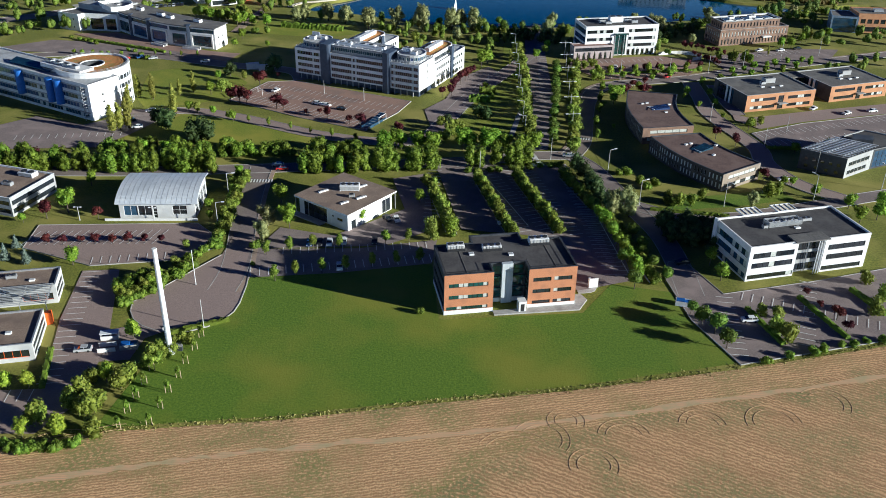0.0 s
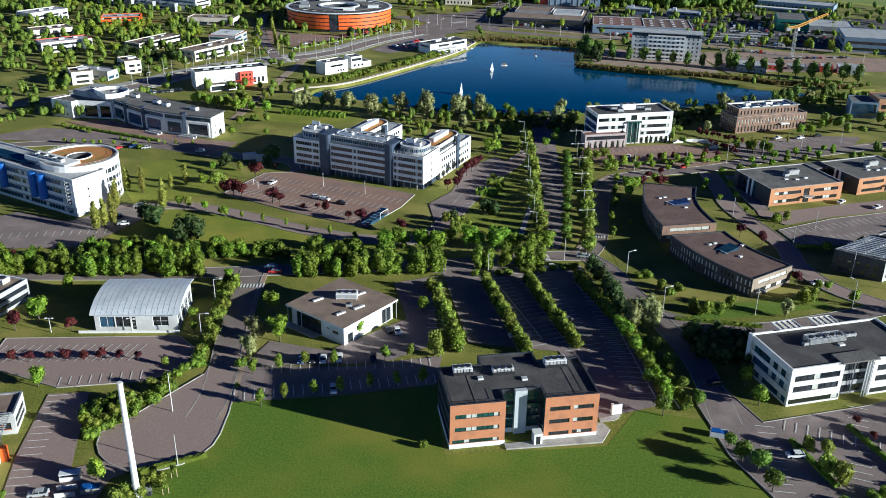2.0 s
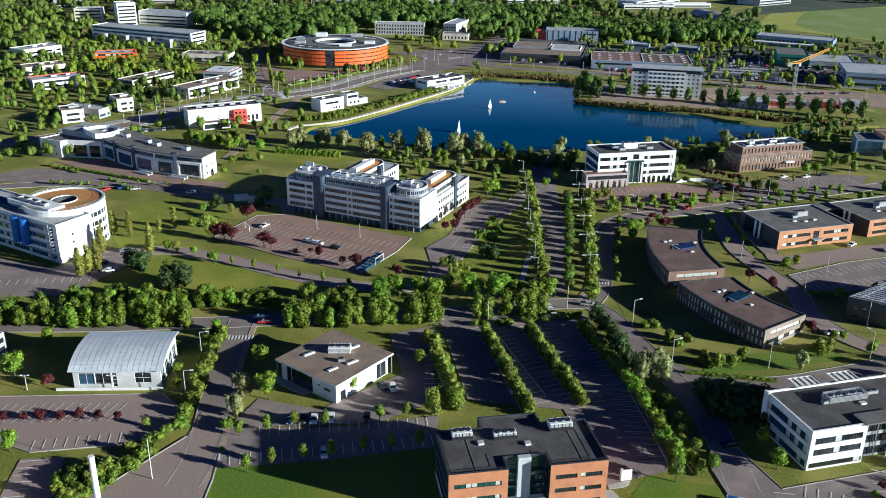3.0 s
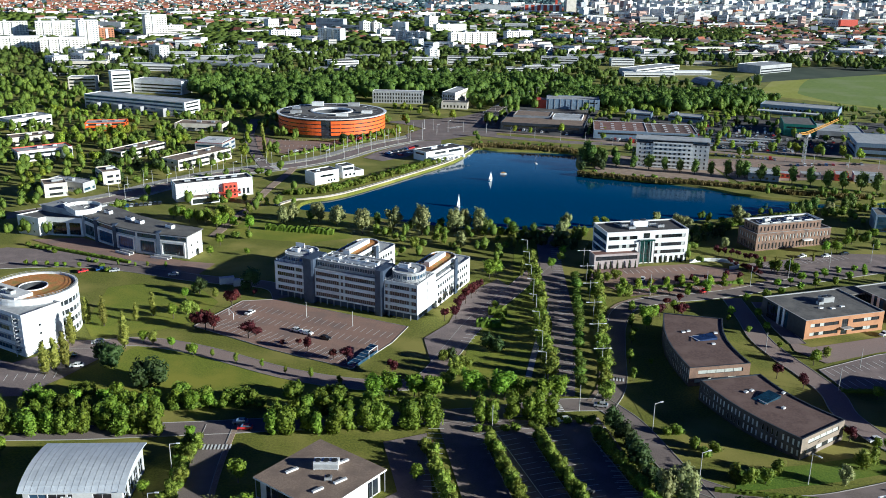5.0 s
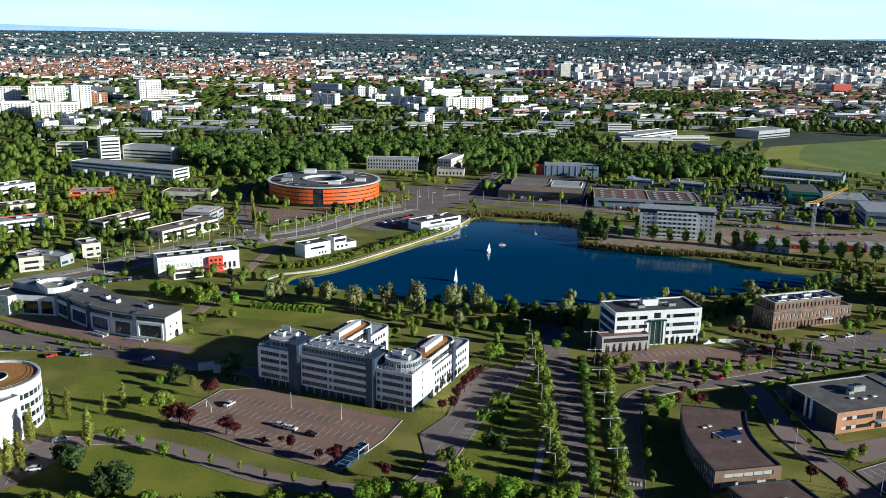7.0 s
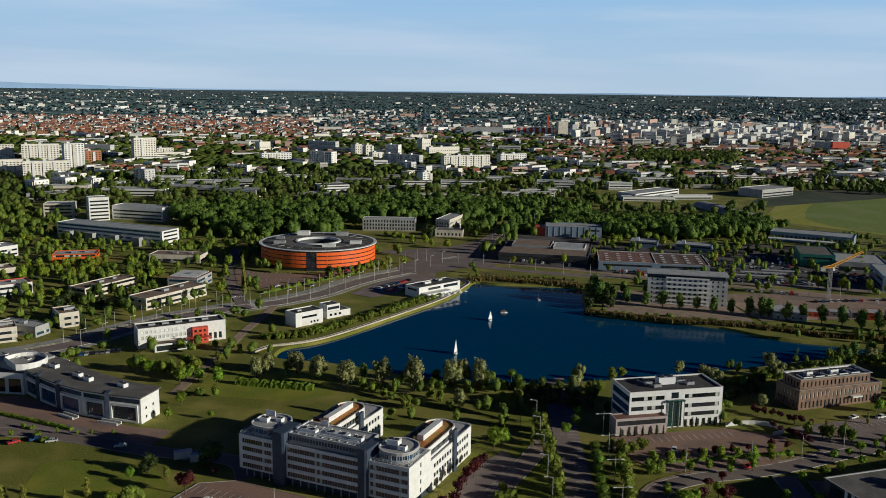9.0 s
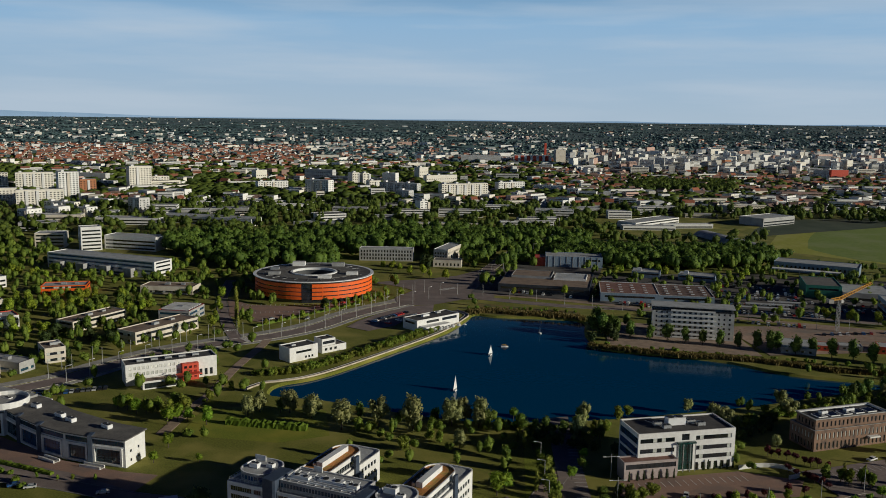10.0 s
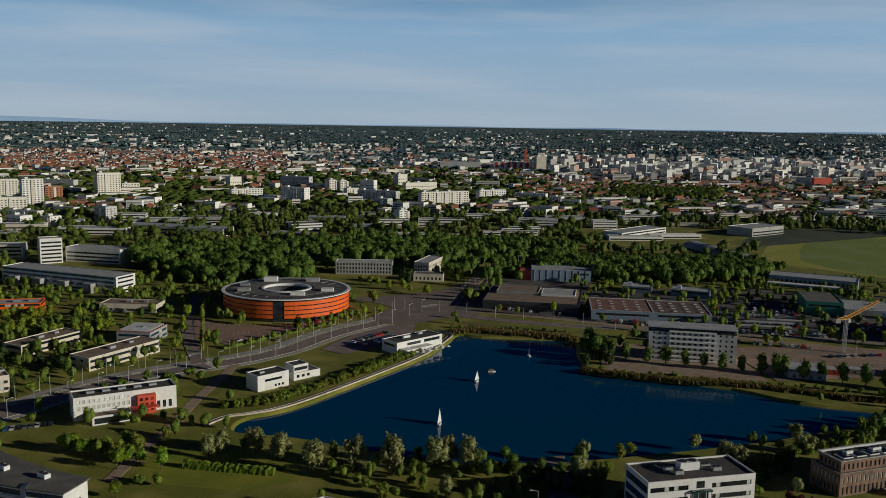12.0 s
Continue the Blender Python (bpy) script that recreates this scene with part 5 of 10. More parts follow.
brick_office()
white_office()
barrel_pavilion()
square_pavilion()
banded_office()
courtyard_offices()
curved_brown_office((79.8, 316.6), (100.2, 320.5), (102.6, 357.6), (82.6, 362.4), 3.0, "dark timber-clad curved office with flat brown roof", BROWNBRICK)
curved_brown_office((98.2, 273.5), (114.4, 284.4), (100.6, 312.8), (80.7, 308.2), 2.2, "dark curved two-storey office with sloping roof light", TAUPE)
ochre_office(131.0, 354.0, 34, 24.6, 16.8, 7.3, "ochre brick two-storey office with grey flat roof")
ochre_office(172.2, 368.5, 31, 23.5, 19, 7.0, "ochre brick office joined by a roofed link")
link = thing("roofed_link", "flat grey roofed link between two offices", "covered link", 158.0, 383.0, 17)
_g = Geo()
_g.box(0, 12, 0, 8, 5.6, 6.2)
for _x in (0.3, 11.4):
    _g.box(_x, _x + 0.3, 0.2, 7.8, 0, 5.6)
part("roof", _g, ROOFGREY, link)
pergola_office()

# ---- offices round the lake ----
def arc(cx, cy, r, a0, a1, n):
    return [(cx + r * math.cos(radians(a0 + (a1 - a0) * k / n)), cy + r * math.sin(radians(a0 + (a1 - a0) * k / n))) for k in range(n + 1)]


def main_offices():
    b = thing("office_building", "large white five-storey office with dark pillars and sedum roofs", "office building", -63.2, 393.2, -25)
    w, h = 62.4, 14.3
    floors = (3.2, 6.0, 8.8, 11.5)

    def bands(u0, u1, panes, **k):
        return [x for z in floors for x in ribbon(z, z + 1.55, u0, u1, panes, blinds=0.22, rim=GREYWALL, **k)]

    # recessed ground floor and front range in three bays with dark shafts between
    g = Geo()
    g.box(0.6, w - 0.8, 1.6, 15, 0, 2.6)
    part("ground_floor", g, NAVY, b)
    for u in range(1, 21):
        c = Geo()
        c.tube(u * 3.0 - 0.6, 0.5, 0, 2.6, 0.22, n=8)
        part("column", c, GREYWALL, b)
    for u0, u1, n in ((0, 13.8, 14), (18.4, 45.2, 28), (48.6, w, 13)):
        left = 1.2 if u0 == 0 else 0.4
        block(b, rect(u1 - u0, 15.5, u0, 0), 2.6, h if u0 != 18.4 else h - 0.2, WHITE, ROOFPALE, {0: bands(left, u1 - u0 - 0.5, n), 3: bands(1, 14, 10) if u0 == 0 else [], 1: [x for z in floors for x in punched(z, z + 1.5, 7.2, 9.2, 1, 0.8)] if u1 == w else []}, 0.5)
    for u0 in (13.8, 45.2):
        u1 = u0 + (4.6 if u0 < 20 else 3.4)
        g = Geo()
        g.prism([(u0, -0.9), (u1 - 0.8, -1.3), (u1, -0.9), (u1, 9), (u0, 9)], 0, h + 3.6)
        part("stair_shaft", g, NAVY, b, "dark blue rounded stair shaft")
    # set-back top floors
    def oval(x0, y0, x1, y1, r, n=5):
        return arc(x0 + r, y0 + r, r, 180, 270, n) + arc(x1 - r, y0 + r, r, 270, 360, n) + arc(x1 - r, y1 - r, r, 0, 90, n) + arc(x0 + r, y1 - r, r, 90, 180, n)

    for poly, top in ((oval(1.5, 1.6, 13.6, 14.5, 5.0), h + 3.0), (rect(26.6, 11.5, 18.5, 1.6), h + 3.0), (oval(49.0, 1.6, 61.0, 14.5, 5.5), h + 3.0)):
        s = {}
        for i, p in enumerate(poly):
            l = (Vector(poly[(i + 1) % len(poly)]) - Vector(p)).length
            if l > 1.2:
                s[i] = ribbon(h + 0.6, h + 2.1, 0.1, l - 0.1, max(1, round(l / 1.1)), glass=BLUEGLASS, rim=WHITEMETAL)
        block(b, poly, h - 0.6, top, GREYWALL, ROOFPALE, s, 0.3, WHITEMETAL, name="top_floor", roof_name="upper_roof")
    railing(b, [(0.4, 6), (0.4, 0.5), (13.4, 0.5)], h, 1.0, 1.4, WHITEMETAL)
    railing(b, [(49, 0.5), (w - 0.5, 0.5), (w - 0.5, 15)], h, 1.0, 1.4, WHITEMETAL)
    railing(b, [(18.8, 0.5), (44.8, 0.5)], h, 1.0, 1.4, METAL)
    # pipes and plant on the middle roof
    g = Geo()
    for k in range(6):
        g.bar((20 + k * 0.3, 3.2 + k * 1.1, h + 3.3), (43.5 - k * 0.8, 3.0 + k * 1.2, h + 3.4), 0.16)
    for k in range(8):
        g.bar((21 + k * 3, 2.6, h + 2.7), (21 + k * 3, 9.5, h + 3.5), 0.12)
    part("roof_pipework", g, WHITEMETAL, b)
    for x, y, uw, ud, uh in ((21, 4, 6, 2, 1.5), (30, 5, 8, 2.4, 1.4), (40, 4.5, 3.5, 2, 1.6), (51, 7, 4, 2.6, 2.0), (56, 5, 2.5, 2, 1.4), (4, 6, 3, 2.2, 1.5), (9, 8, 2.2, 2, 1.3)):
        rooftop_unit(b, x, y, h + 2.7, uw, ud, uh, 2, WHITEMETAL)
    for x0, x1 in ((2.0, 6.0), (24, 27)):
        g = Geo()
        g.box(x0, x1, 12.0, 12.3, h + 2.7, h + 4.6)
        part("screen_wall", g, WHITE, b)
    # wings with sedum roofs, rounded at their far ends
    for x0, x1, y0, y1 in ((49.2, w, 15.5, 50.5), (13.6, 26.6, 15.5, 52.0)):
        r = (x1 - x0) / 2
        low = [(x0, y0), (x1, y0)] + arc(x1 - 2.0, y1 - 2, 2, 0, 90, 3) + arc(x0 + 2.0, y1 - 2, 2, 90, 180, 3)
        side = [x for z in (0.8, 3.9, 7.1) for x in punched(z, z + 1.5, 2, y1 - y0 - 4, 14, 1.5, rim=GREYWALL)]
        n = len(low)
        block(b, low, 0, 10.4, WHITE, ROOFPALE, {1: side, n - 1: side}, 0.4)
        up = [(x0 + 1.2, y0), (x1 - 1.2, y0)] + arc((x0 + x1) / 2, y1 - 8 - r, r - 1.2, 0, 180, 10)
        s = {1: ribbon(10.9, 12.9, 0.5, y1 - 8 - r - y0 - 0.5, 20, rim=WHITEMETAL), len(up) - 1: ribbon(10.9, 12.9, 0.5, y1 - 8 - r - y0 - 0.5, 20, rim=WHITEMETAL)}
        block(b, up, 10.0, h, WHITE, SEDUM, s, 0.35, WHITEMETAL, name="top_floor", roof_name="sedum_roof")
        g = Geo()
        g.box((x0 + x1) / 2 - 1.1, (x0 + x1) / 2 + 1.1, y0 + 6, y1 - 14, h - 0.3, h + 1.5)
        part("plant_strip", g, WHITEMETAL, b)
        for k in range(5):
            rooftop_unit(b, (x0 + x1) / 2 - 2.6, y0 + 6 + k * 3.1, h - 0.35, 1.2, 1.8, 1.2, 1)
        g = Geo()
        g.box(x1 - 0.2, x1 + 0.7, y0 + 17, y0 + 19.4, 0, h + 0.3)
        part("stair_shaft", g, NAVY, b)
    g = Geo()
    g.box(26.6, 49.2, 15.5, 22, 0, 7)
    part("link_block", g, BLUEGLASS, b)


def drum_offices():
    b = thing("office_building", "white office with blue cylinders and sedum-roofed round end", "office building", -135.4 - 75 * math.cos(radians(31)), 333.6 + 75 * math.sin(radians(31)), -31)
    w, d, h = 75, 15.2, 14.8
    s = {0: [x for z in (1.0, 4.4, 7.8, 11.2) for x in ribbon(z, z + 1.8, 2, w - 2, 40, glass=BLUEGLASS, rim=GREYWALL, blinds=0.2)],
         1: ribbon(6, 6.8, 6, 6.8, 1) + ribbon(9, 9.8, 6, 6.8, 1) + ribbon(3, 3.8, 6, 6.8, 1)}
    block(b, rect(w, d), 0, h, WHITE, ROOFPALE, s, 0.5)
    for k in range(4):
        g = Geo()
        g.box(1.0, w - 1, -0.35, 0, 2.9 + 3.4 * k, 3.3 + 3.4 * k)
        part("floor_band", g, GREYWALL, b)
    for u in (14, 34, 53, 58):
        g = Geo()
        g.tube(u, -0.9, 4.5, 14.2, 1.7, n=16)
        part("blue_cylinder", g, BLUEPANEL, b, "bright blue cylindrical shaft", smooth=False)
    g = Geo()
    for k in range(10):
        g.box(w - 3.0, w - 2.2, -1.2, 0.4, 1.2 + 1.35 * k, 1.5 + 1.35 * k)
    g.bar((w - 3.0, -1.2, 0), (w - 3.0, -1.2, h), 0.1)
    part("fire_stair", g, METAL, b)
    g = Geo()
    g.box(w - 34, w - 10, 5, 12, h - 0.4, h + 2.4)
    part("plant_room", g, WHITE, b)
    g = Geo()
    g.face([(w - 52, 3, h + 0.2), (w - 26, 3, h + 0.2), (w - 26, 7, h + 1.4), (w - 52, 7, h + 1.4)])
    g.box(w - 52, w - 26, 7, 7.2, h - 0.4, h + 1.4)
    part("solar_roof", g, BLUEGLASS, b)
    for k in range(4):
        rooftop_unit(b, w - 32 + k * 5, 6.5, h + 2.4, 3, 2, 1.1, 2)
    drum = thing("office_building", "round white office drum with orange sedum roof", "office building", -141.5, 357.5)
    ring_i = arc(0, 0, 4.4, 0, 360, 40)[:-1]
    for z0, z1, m, nm in ((0, 1.0, WHITE, "wall"), (1.0, 2.8, GLASS, "window_band"), (2.8, 4.5, WHITE, "wall"), (4.5, 6.3, GLASS, "window_band"), (6.3, 8.0, WHITE, "wall"), (8.0, 9.8, GLASS, "window_band"), (9.8, 11.5, WHITE, "wall"), (11.5, 13.3, GLASS, "window_band"), (13.3, 15.8, WHITE, "wall")):
        k = 0.25 if m is GLASS else 0.0
        g = Geo()
        g.ring(arc(0, 0, 14.5 - k, 0, 360, 40)[:-1], ring_i, z0, z1)
        part(nm, g, m, drum)
    g = Geo()
    for k in range(40):
        a = radians(9 * k)
        g.bar((14.45 * math.cos(a), 14.45 * math.sin(a), 0), (14.45 * math.cos(a), 14.45 * math.sin(a), 14), 0.12)
    part("mullions", g, WHITEMETAL, drum)
    g = Geo()
    g.ring(arc(0, 0, 13.3, 0, 360, 40)[:-1], arc(0, 0, 4.9, 0, 360, 40)[:-1], 15.6, 16.1)
    part("sedum_roof", g, SEDUM, drum)
    g = Geo()
    g.ring(arc(0, 0, 14.7, 0, 360, 40)[:-1], arc(0, 0, 13.9, 0, 360, 40)[:-1], 15.8, 16.6)
    part("parapet", g, WHITE, drum)
    g = Geo()
    g.ring(arc(0, 0, 4.9, 0, 360, 40)[:-1], arc(0, 0, 4.6, 0, 360, 40)[:-1], 15.7, 16.5)
    part("inner_parapet", g, WHITEMETAL, drum)
    g = Geo()
    g.ring(arc(0, 0, 4.38, 0, 360, 40)[:-1], arc(0, 0, 4.1, 0, 360, 40)[:-1], 0.0, 16.2)
    part("court_wall", g, CHARCOAL, drum, "dark glazed wall of the round court")
    railing(drum, arc(0, 0, 14.2, 0, 360, 30), 16.5, 0.9, 3.0, METAL)


def curved_white_offices():
    """Two white two-storey ranges on a bend."""
    b = thing("office_building", "white office range with dark picture windows and grey roof", "office building", -201, 473.5, -27)
    s = {0: ribbon(1.0, 3.0, 2, 3.2, 1) + ribbon(5.2, 7.6, 2, 3.2, 1) + ribbon(1.0, 6.5, 22, 30, 5, rows=3) , 1: ribbon(1, 7, 3, 14, 6, rows=3)}
    block(b, [(0, 0), (14, 0.5), (15, 4), (32, 10), (34, 32), (8, 34)], 0, 9.0, WHITE, ROOFGREY, {0: punched(1.5, 2.5, 2, 12, 3, 1.0) + punched(5.5, 6.5, 2, 12, 3, 1.0), 2: ribbon(0.8, 6.6, 3, 10, 5, rows=3) + ribbon(0.8, 6.6, 11.5, 17, 4, rows=3)}, 0.4)
    g = Geo()
    g.box(3, 30, 12, 28, 8.6, 11.6)
    part("upper_storey", g, GREYWALL, b)
    for x in (8, 15, 22):
        rooftop_unit(b, x, 18, 10.6, 3.4, 2, 1.3, 2, WHITEMETAL)
    g = Geo()
    g.ring(arc(26, 16, 9, -60, 200, 16), arc(26, 16, 8.6, -60, 200, 16), 10.6, 13.2)
    part("curved_screen", g, WHITE, b)
    c = thing("office_building", "curved white two-storey office with framed glass bays", "office building", -168.5, 470.5)
    front = [(0, 0), (10, -9.5), (22, -19), (34, -26), (45, -30.2), (59, -34.2)]
    outline = front + [(62.5, -23), (50, -17.5), (40, -11), (28, -3), (16, 8), (8, 14)]
    s = {}
    for i in range(5):
        l = (Vector(front[i + 1]) - Vector(front[i])).length
        s[i] = ribbon(1.2, 6.4, 2.0, l - 2.0, 6, rows=3, glass=BLUEGLASS) + ribbon(7.8, 9.6, 0.5, l - 0.5, 10, glass=BLUEGLASS)
    s[5] = punched(1.5, 2.6, 1, 10, 2, 1.0) + punched(5, 6, 1, 10, 2, 1.0)
    block(c, outline, 0, 10.4, WHITE, ROOFGREY, s, 0.35, GREYWALL)
    roof = Geo()
    roof.prism(inset(outline, -0.7), 10.4, 10.8)
    part("roof_edge", roof, ROOFGREY, c)
    for x, y in ((10, 1), (24, -10), (46, -22), (30, -15)):
        rooftop_unit(c, x, y, 10.8, 4.2, 2.2, 1.5, 2, WHITEMETAL, -35)
    for i in range(5):
        p, q = Vector(front[i]), Vector(front[i + 1])
        u = (q - p).normalized()
        out = Vector((u.y, -u.x)) if u.x > 0 else Vector((-u.y, u.x))
        l = (q - p).length
        for z0, z1, e0, e1 in ((0.5, 1.2, 1.2, l - 1.2), (6.4, 7.4, 1.2, l - 1.2), (1.2, 6.4, 1.2, 2.0), (1.2, 6.4, l - 2.0, l - 1.2)):
            g = Geo()
            a, c2 = p + u * e0, p + u * e1
            w = (a + out * 0.45, c2 + out * 0.45, c2, a)
            g.prism([tuple(k) for k in w], z0, z1)
            part("bay_frame", g, WHITE, c)
    for x, y in ((45.2, -30.6), (10, -9.9), (22, -19.4)):
        g = Geo()
        g.box(x - 0.8, x + 0.8, y - 0.6, y + 3, 0, 11.2)
        part("dark_pier", g, NAVY, c)
    for x, y, t in ((24, -26, -32), (42, -33.5, -20)):
        st = thing("entrance_ramp", "white-walled entrance ramp before curved offices", "ramp", -168.5 + x, 470.5 + y, t)
        g = Geo()
        g.box(0, 9, 0, 0.4, 0, 1.2)
        g.box(0, 9, 2.4, 2.8, 0, 1.2)
        part("ramp_wall", g, WHITE, st)
        g = Geo()
        g.box(0, 9, 0.4, 2.4, 0, 0.5)
        part("ramp_floor", g, CONCRETE, st)


def lake_white_office():
    b = thing("office_building", "white four-storey office with glazed centre bay", "office building", 74.5, 433.2, 11.5)
    w, d, h = 38.4, 16.5, 15.0
    s = {i: [] for i in range(4)}
    for z in (4.2, 7.6, 11.4):
        s[0] += ribbon(z, z + 1.6, 0.8, 14.2, 8, blinds=0.1) + ribbon(z, z + 1.6, 22.6, w - 1.4, 9, blinds=0.2)
        s[3] += ribbon(z - 0.6, z + 1.9, 0.6, d - 0.6, 9, rows=2, glass=BLUEGLASS)
        s[1] += punched(z, z + 1.6, 2, d - 2, 4, 1.6)
    s[0] += ribbon(0.4, 10.6, 15.6, 21.6, 5, rows=5, glass=TEALGLASS) + ribbon(11.6, 14.0, 17, 20, 2, rows=2) + punched(0.3, 2.9, 22, w - 1, 6, 1.4)
    block(b, rect(w, d), 0, h, WHITE, ROOFDARK, s, 0.5)
    g = Geo()
    g.box(15.0, 22.2, -1.4, 0, 10.6, 11.2)
    part("portico", g, TEALGLASS, b)
    for u in (15.2, 17.2, 20, 22):
        g = Geo()
        g.tube(u, -1.2, 0, 10.6, 0.16, n=8)
        part("column", g, GREYWALL, b)
    low = thing("office_annex", "low mauve annex with red-brown roof terrace", "office annex", 68.5, 427.5, 11.5)
    block(low, rect(20.5, 6.0), 0, 6.6, MAUVE, ROOFRED, {0: ribbon(3.9, 5.7, 0.6, 19.9, 12)}, 0.4)
    rooftop_unit(b, 15, 7, h - 0.5, 7, 3.4, 3.0, 2, WHITEMETAL)
    for x, y in ((10, 8), (23.5, 8), (26, 5), (12, 4.5)):
        rooftop_unit(b, x, y, h - 0.5, 3, 1.8, 1.4, 2)
    g = Geo()
    for k in range(5):
        g.bar((8 + k * 4, 12 - (k % 2) * 3, h + 0.6), (11 + k * 4.6, 5 + (k % 3), h + 0.6), 0.09)
    part("roof_pipework", g, METAL, b)
    ramp = thing("ramp_wall", "curving white ramp wall beside the car park", "wall", 113, 438, kind="structure")
    g = Geo()
    ribbon_geo(g, smooth_line([(0, 0), (10, 2.5), (18, 0), (20, -6), (15, -9)], 4), 0.2, -0.2, 0, 1.6)
    part("wall", g, WHITE, ramp)


def lake_brick_office():
    b = thing("office_building", "dark brown brick three-storey office with set-back top", "office building", 148.3, 455.6, 17.2)
    w, d = 41.5, 14.0
    s = {i: [] for i in range(4)}
    for i, l in ((0, w), (1, d), (2, w), (3, d)):
        n = int(l / 1.9)
        s[i] = punched(0.6, 3.4, 0.6, l - 0.6, n, 0.8, blinds=0.5, rim=CREAM) + punched(4.6, 7.0, 0.6, l - 0.6, n, 0.7, blinds=0.35)
    block(b, rect(w, d), 0, 8.4, BROWNBRICK, ROOFDARK, s, 0.4, GREYWALL)
    top = rect(w - 6.5, d - 3.4, 1.6, 1.7)
    t = {0: punched(8.9, 11.0, 0.6, w - 7.4, 17, 0.8, blinds=0.3), 3: punched(8.9, 11.0, 0.5, d - 4, 5, 0.8)}
    block(b, top, 8.0, 12.2, BROWNBRICK, ROOFDARK, t, 0.4, WHITEMETAL, name="top_floor", roof_name="upper_roof")
    g = Geo()
    g.ring(inset(top, -0.6), inset(top, 0.1), 12.25, 12.5)
    part("cornice", g, GREYWALL, b)
    for x in range(5, 33, 6):
        skylight(b, x, 4, 11.8, 4.4, 4.6, glass=GLASS)
    rooftop_unit(b, 9, 7, 11.8, 3, 2, 1.3, 2, WHITEMETAL)
    rooftop_unit(b, 21, 7, 11.8, 4, 2, 1.2, 2, WHITEMETAL)
    g = Geo()
    g.box(w - 16, w - 11, -1.8, 0, 3.4, 4.0)
    part("canopy", g, WHITE, b)


def east_office():
    b = thing("office_building", "office with orange brick block and blue glass wing", "office building", 226, 489, -4)
    s = {0: punched(5, 7.4, 1, 30, 8, 2.6) + ribbon(0.6, 3.2, 1, 29, 12), 3: punched(5, 7.4, 1, 14, 4, 2.2)}
    block(b, rect(31, 16, 8, 0), 0, 10.4, OCHRE, ROOFGREY, s, 0.4)
    block(b, [(-6, 1), (8, -1), (8, 15), (-3, 15)], 0, 8.6, BLUESHED, ROOFGREY, {0: ribbon(0.6, 7.6, 0.8, 13, 7, rows=3, glass=BLUEGLASS)}, 0.3)
    rooftop_unit(b, 18, 6, 10, 5, 3, 1.6, 2)


def red_white_school():
    b = thing("school_building", "long white slab with tall windows and red entrance block", "school building", -141.8, 532.2, 27.5)
    w, d, h = 42.5, 11.5, 10.1
    s = {0: punched(1.0, 2.6, 1, 25, 12, 1.3, glass=PALEBLIND) + punched(4.4, 6.0, 1, 25, 12, 1.3, glass=BLIND) + punched(7.4, 8.8, 1, 25, 12, 1.1, glass=PALEBLIND) + punched(1, 4.2, 33.5, 41, 3, 1.4), 3: punched(1, 9, 1, 11, 2, 1.2), 1: punched(4, 6, 1, 11, 3, 1.2)}
    block(b, rect(w, d), 0, h, WHITE, ROOFDARK, s, 0.5)
    g = Geo()
    g.box(25.5, 33.2, -2.6, 0.5, 0, 8.2)
    part("red_block", g, REDPANEL, b, "red entrance block")
    for k in range(3):
        for r in range(3):
            window(b, (25.5, -2.6), 0, 0.8 + 2.3 * k, 1.2 + 2.3 * r, 1.3, 1.3, deep=-0.03)
    block(b, rect(16, 7, 6, -9), 0, 3.8, WHITE, ROOFTAN, {0: ribbon(0.5, 3, 0.8, 15, 8)}, 0.3)
    g = Geo()
    g.prism([(22, -9), (34, -6), (33, -1), (22, -2)], 3.4, 3.8)
    part("canopy", g, REDPANEL, b)
    for k in range(5):
        rooftop_unit(b, 6 + 6.5 * k, 5, h - 0.5, 3.2, 2, 1.1, 2)


def lake_houses():
    b = thing("club_house", "white club house with low roofs by the quay", "club house", -72, 573.5, 42)
    block(b, rect(17.5, 10), 0, 7.6, WHITE, ROOFDARK, {0: ribbon(4.2, 5.4, 4, 13.5, 5) + punched(1, 2.2, 9, 15, 3, 1.2), 1: punched(4, 5.4, 1, 9, 3, 1.2)}, 0.4)
    rooftop_unit(b, 4, 4, 7.2, 2.4, 1.6, 1.0, 1)
    c = thing("club_house", "smaller white house with window strip beside club house", "club house", -57.5, 592, 40)
    block(c, rect(15.5, 10), 0, 3.6, WHITE, ROOFGREY, {0: punched(1.2, 2.6, 1, 10, 3, 1.6)}, 0.3)
    block(c, rect(8.5, 8, 1, 1.6), 3.2, 7.2, WHITE, ROOFDARK, {0: ribbon(4.4, 6.0, 0.4, 8.1, 6)}, 0.3, name="upper_wall", roof_name="upper_roof")


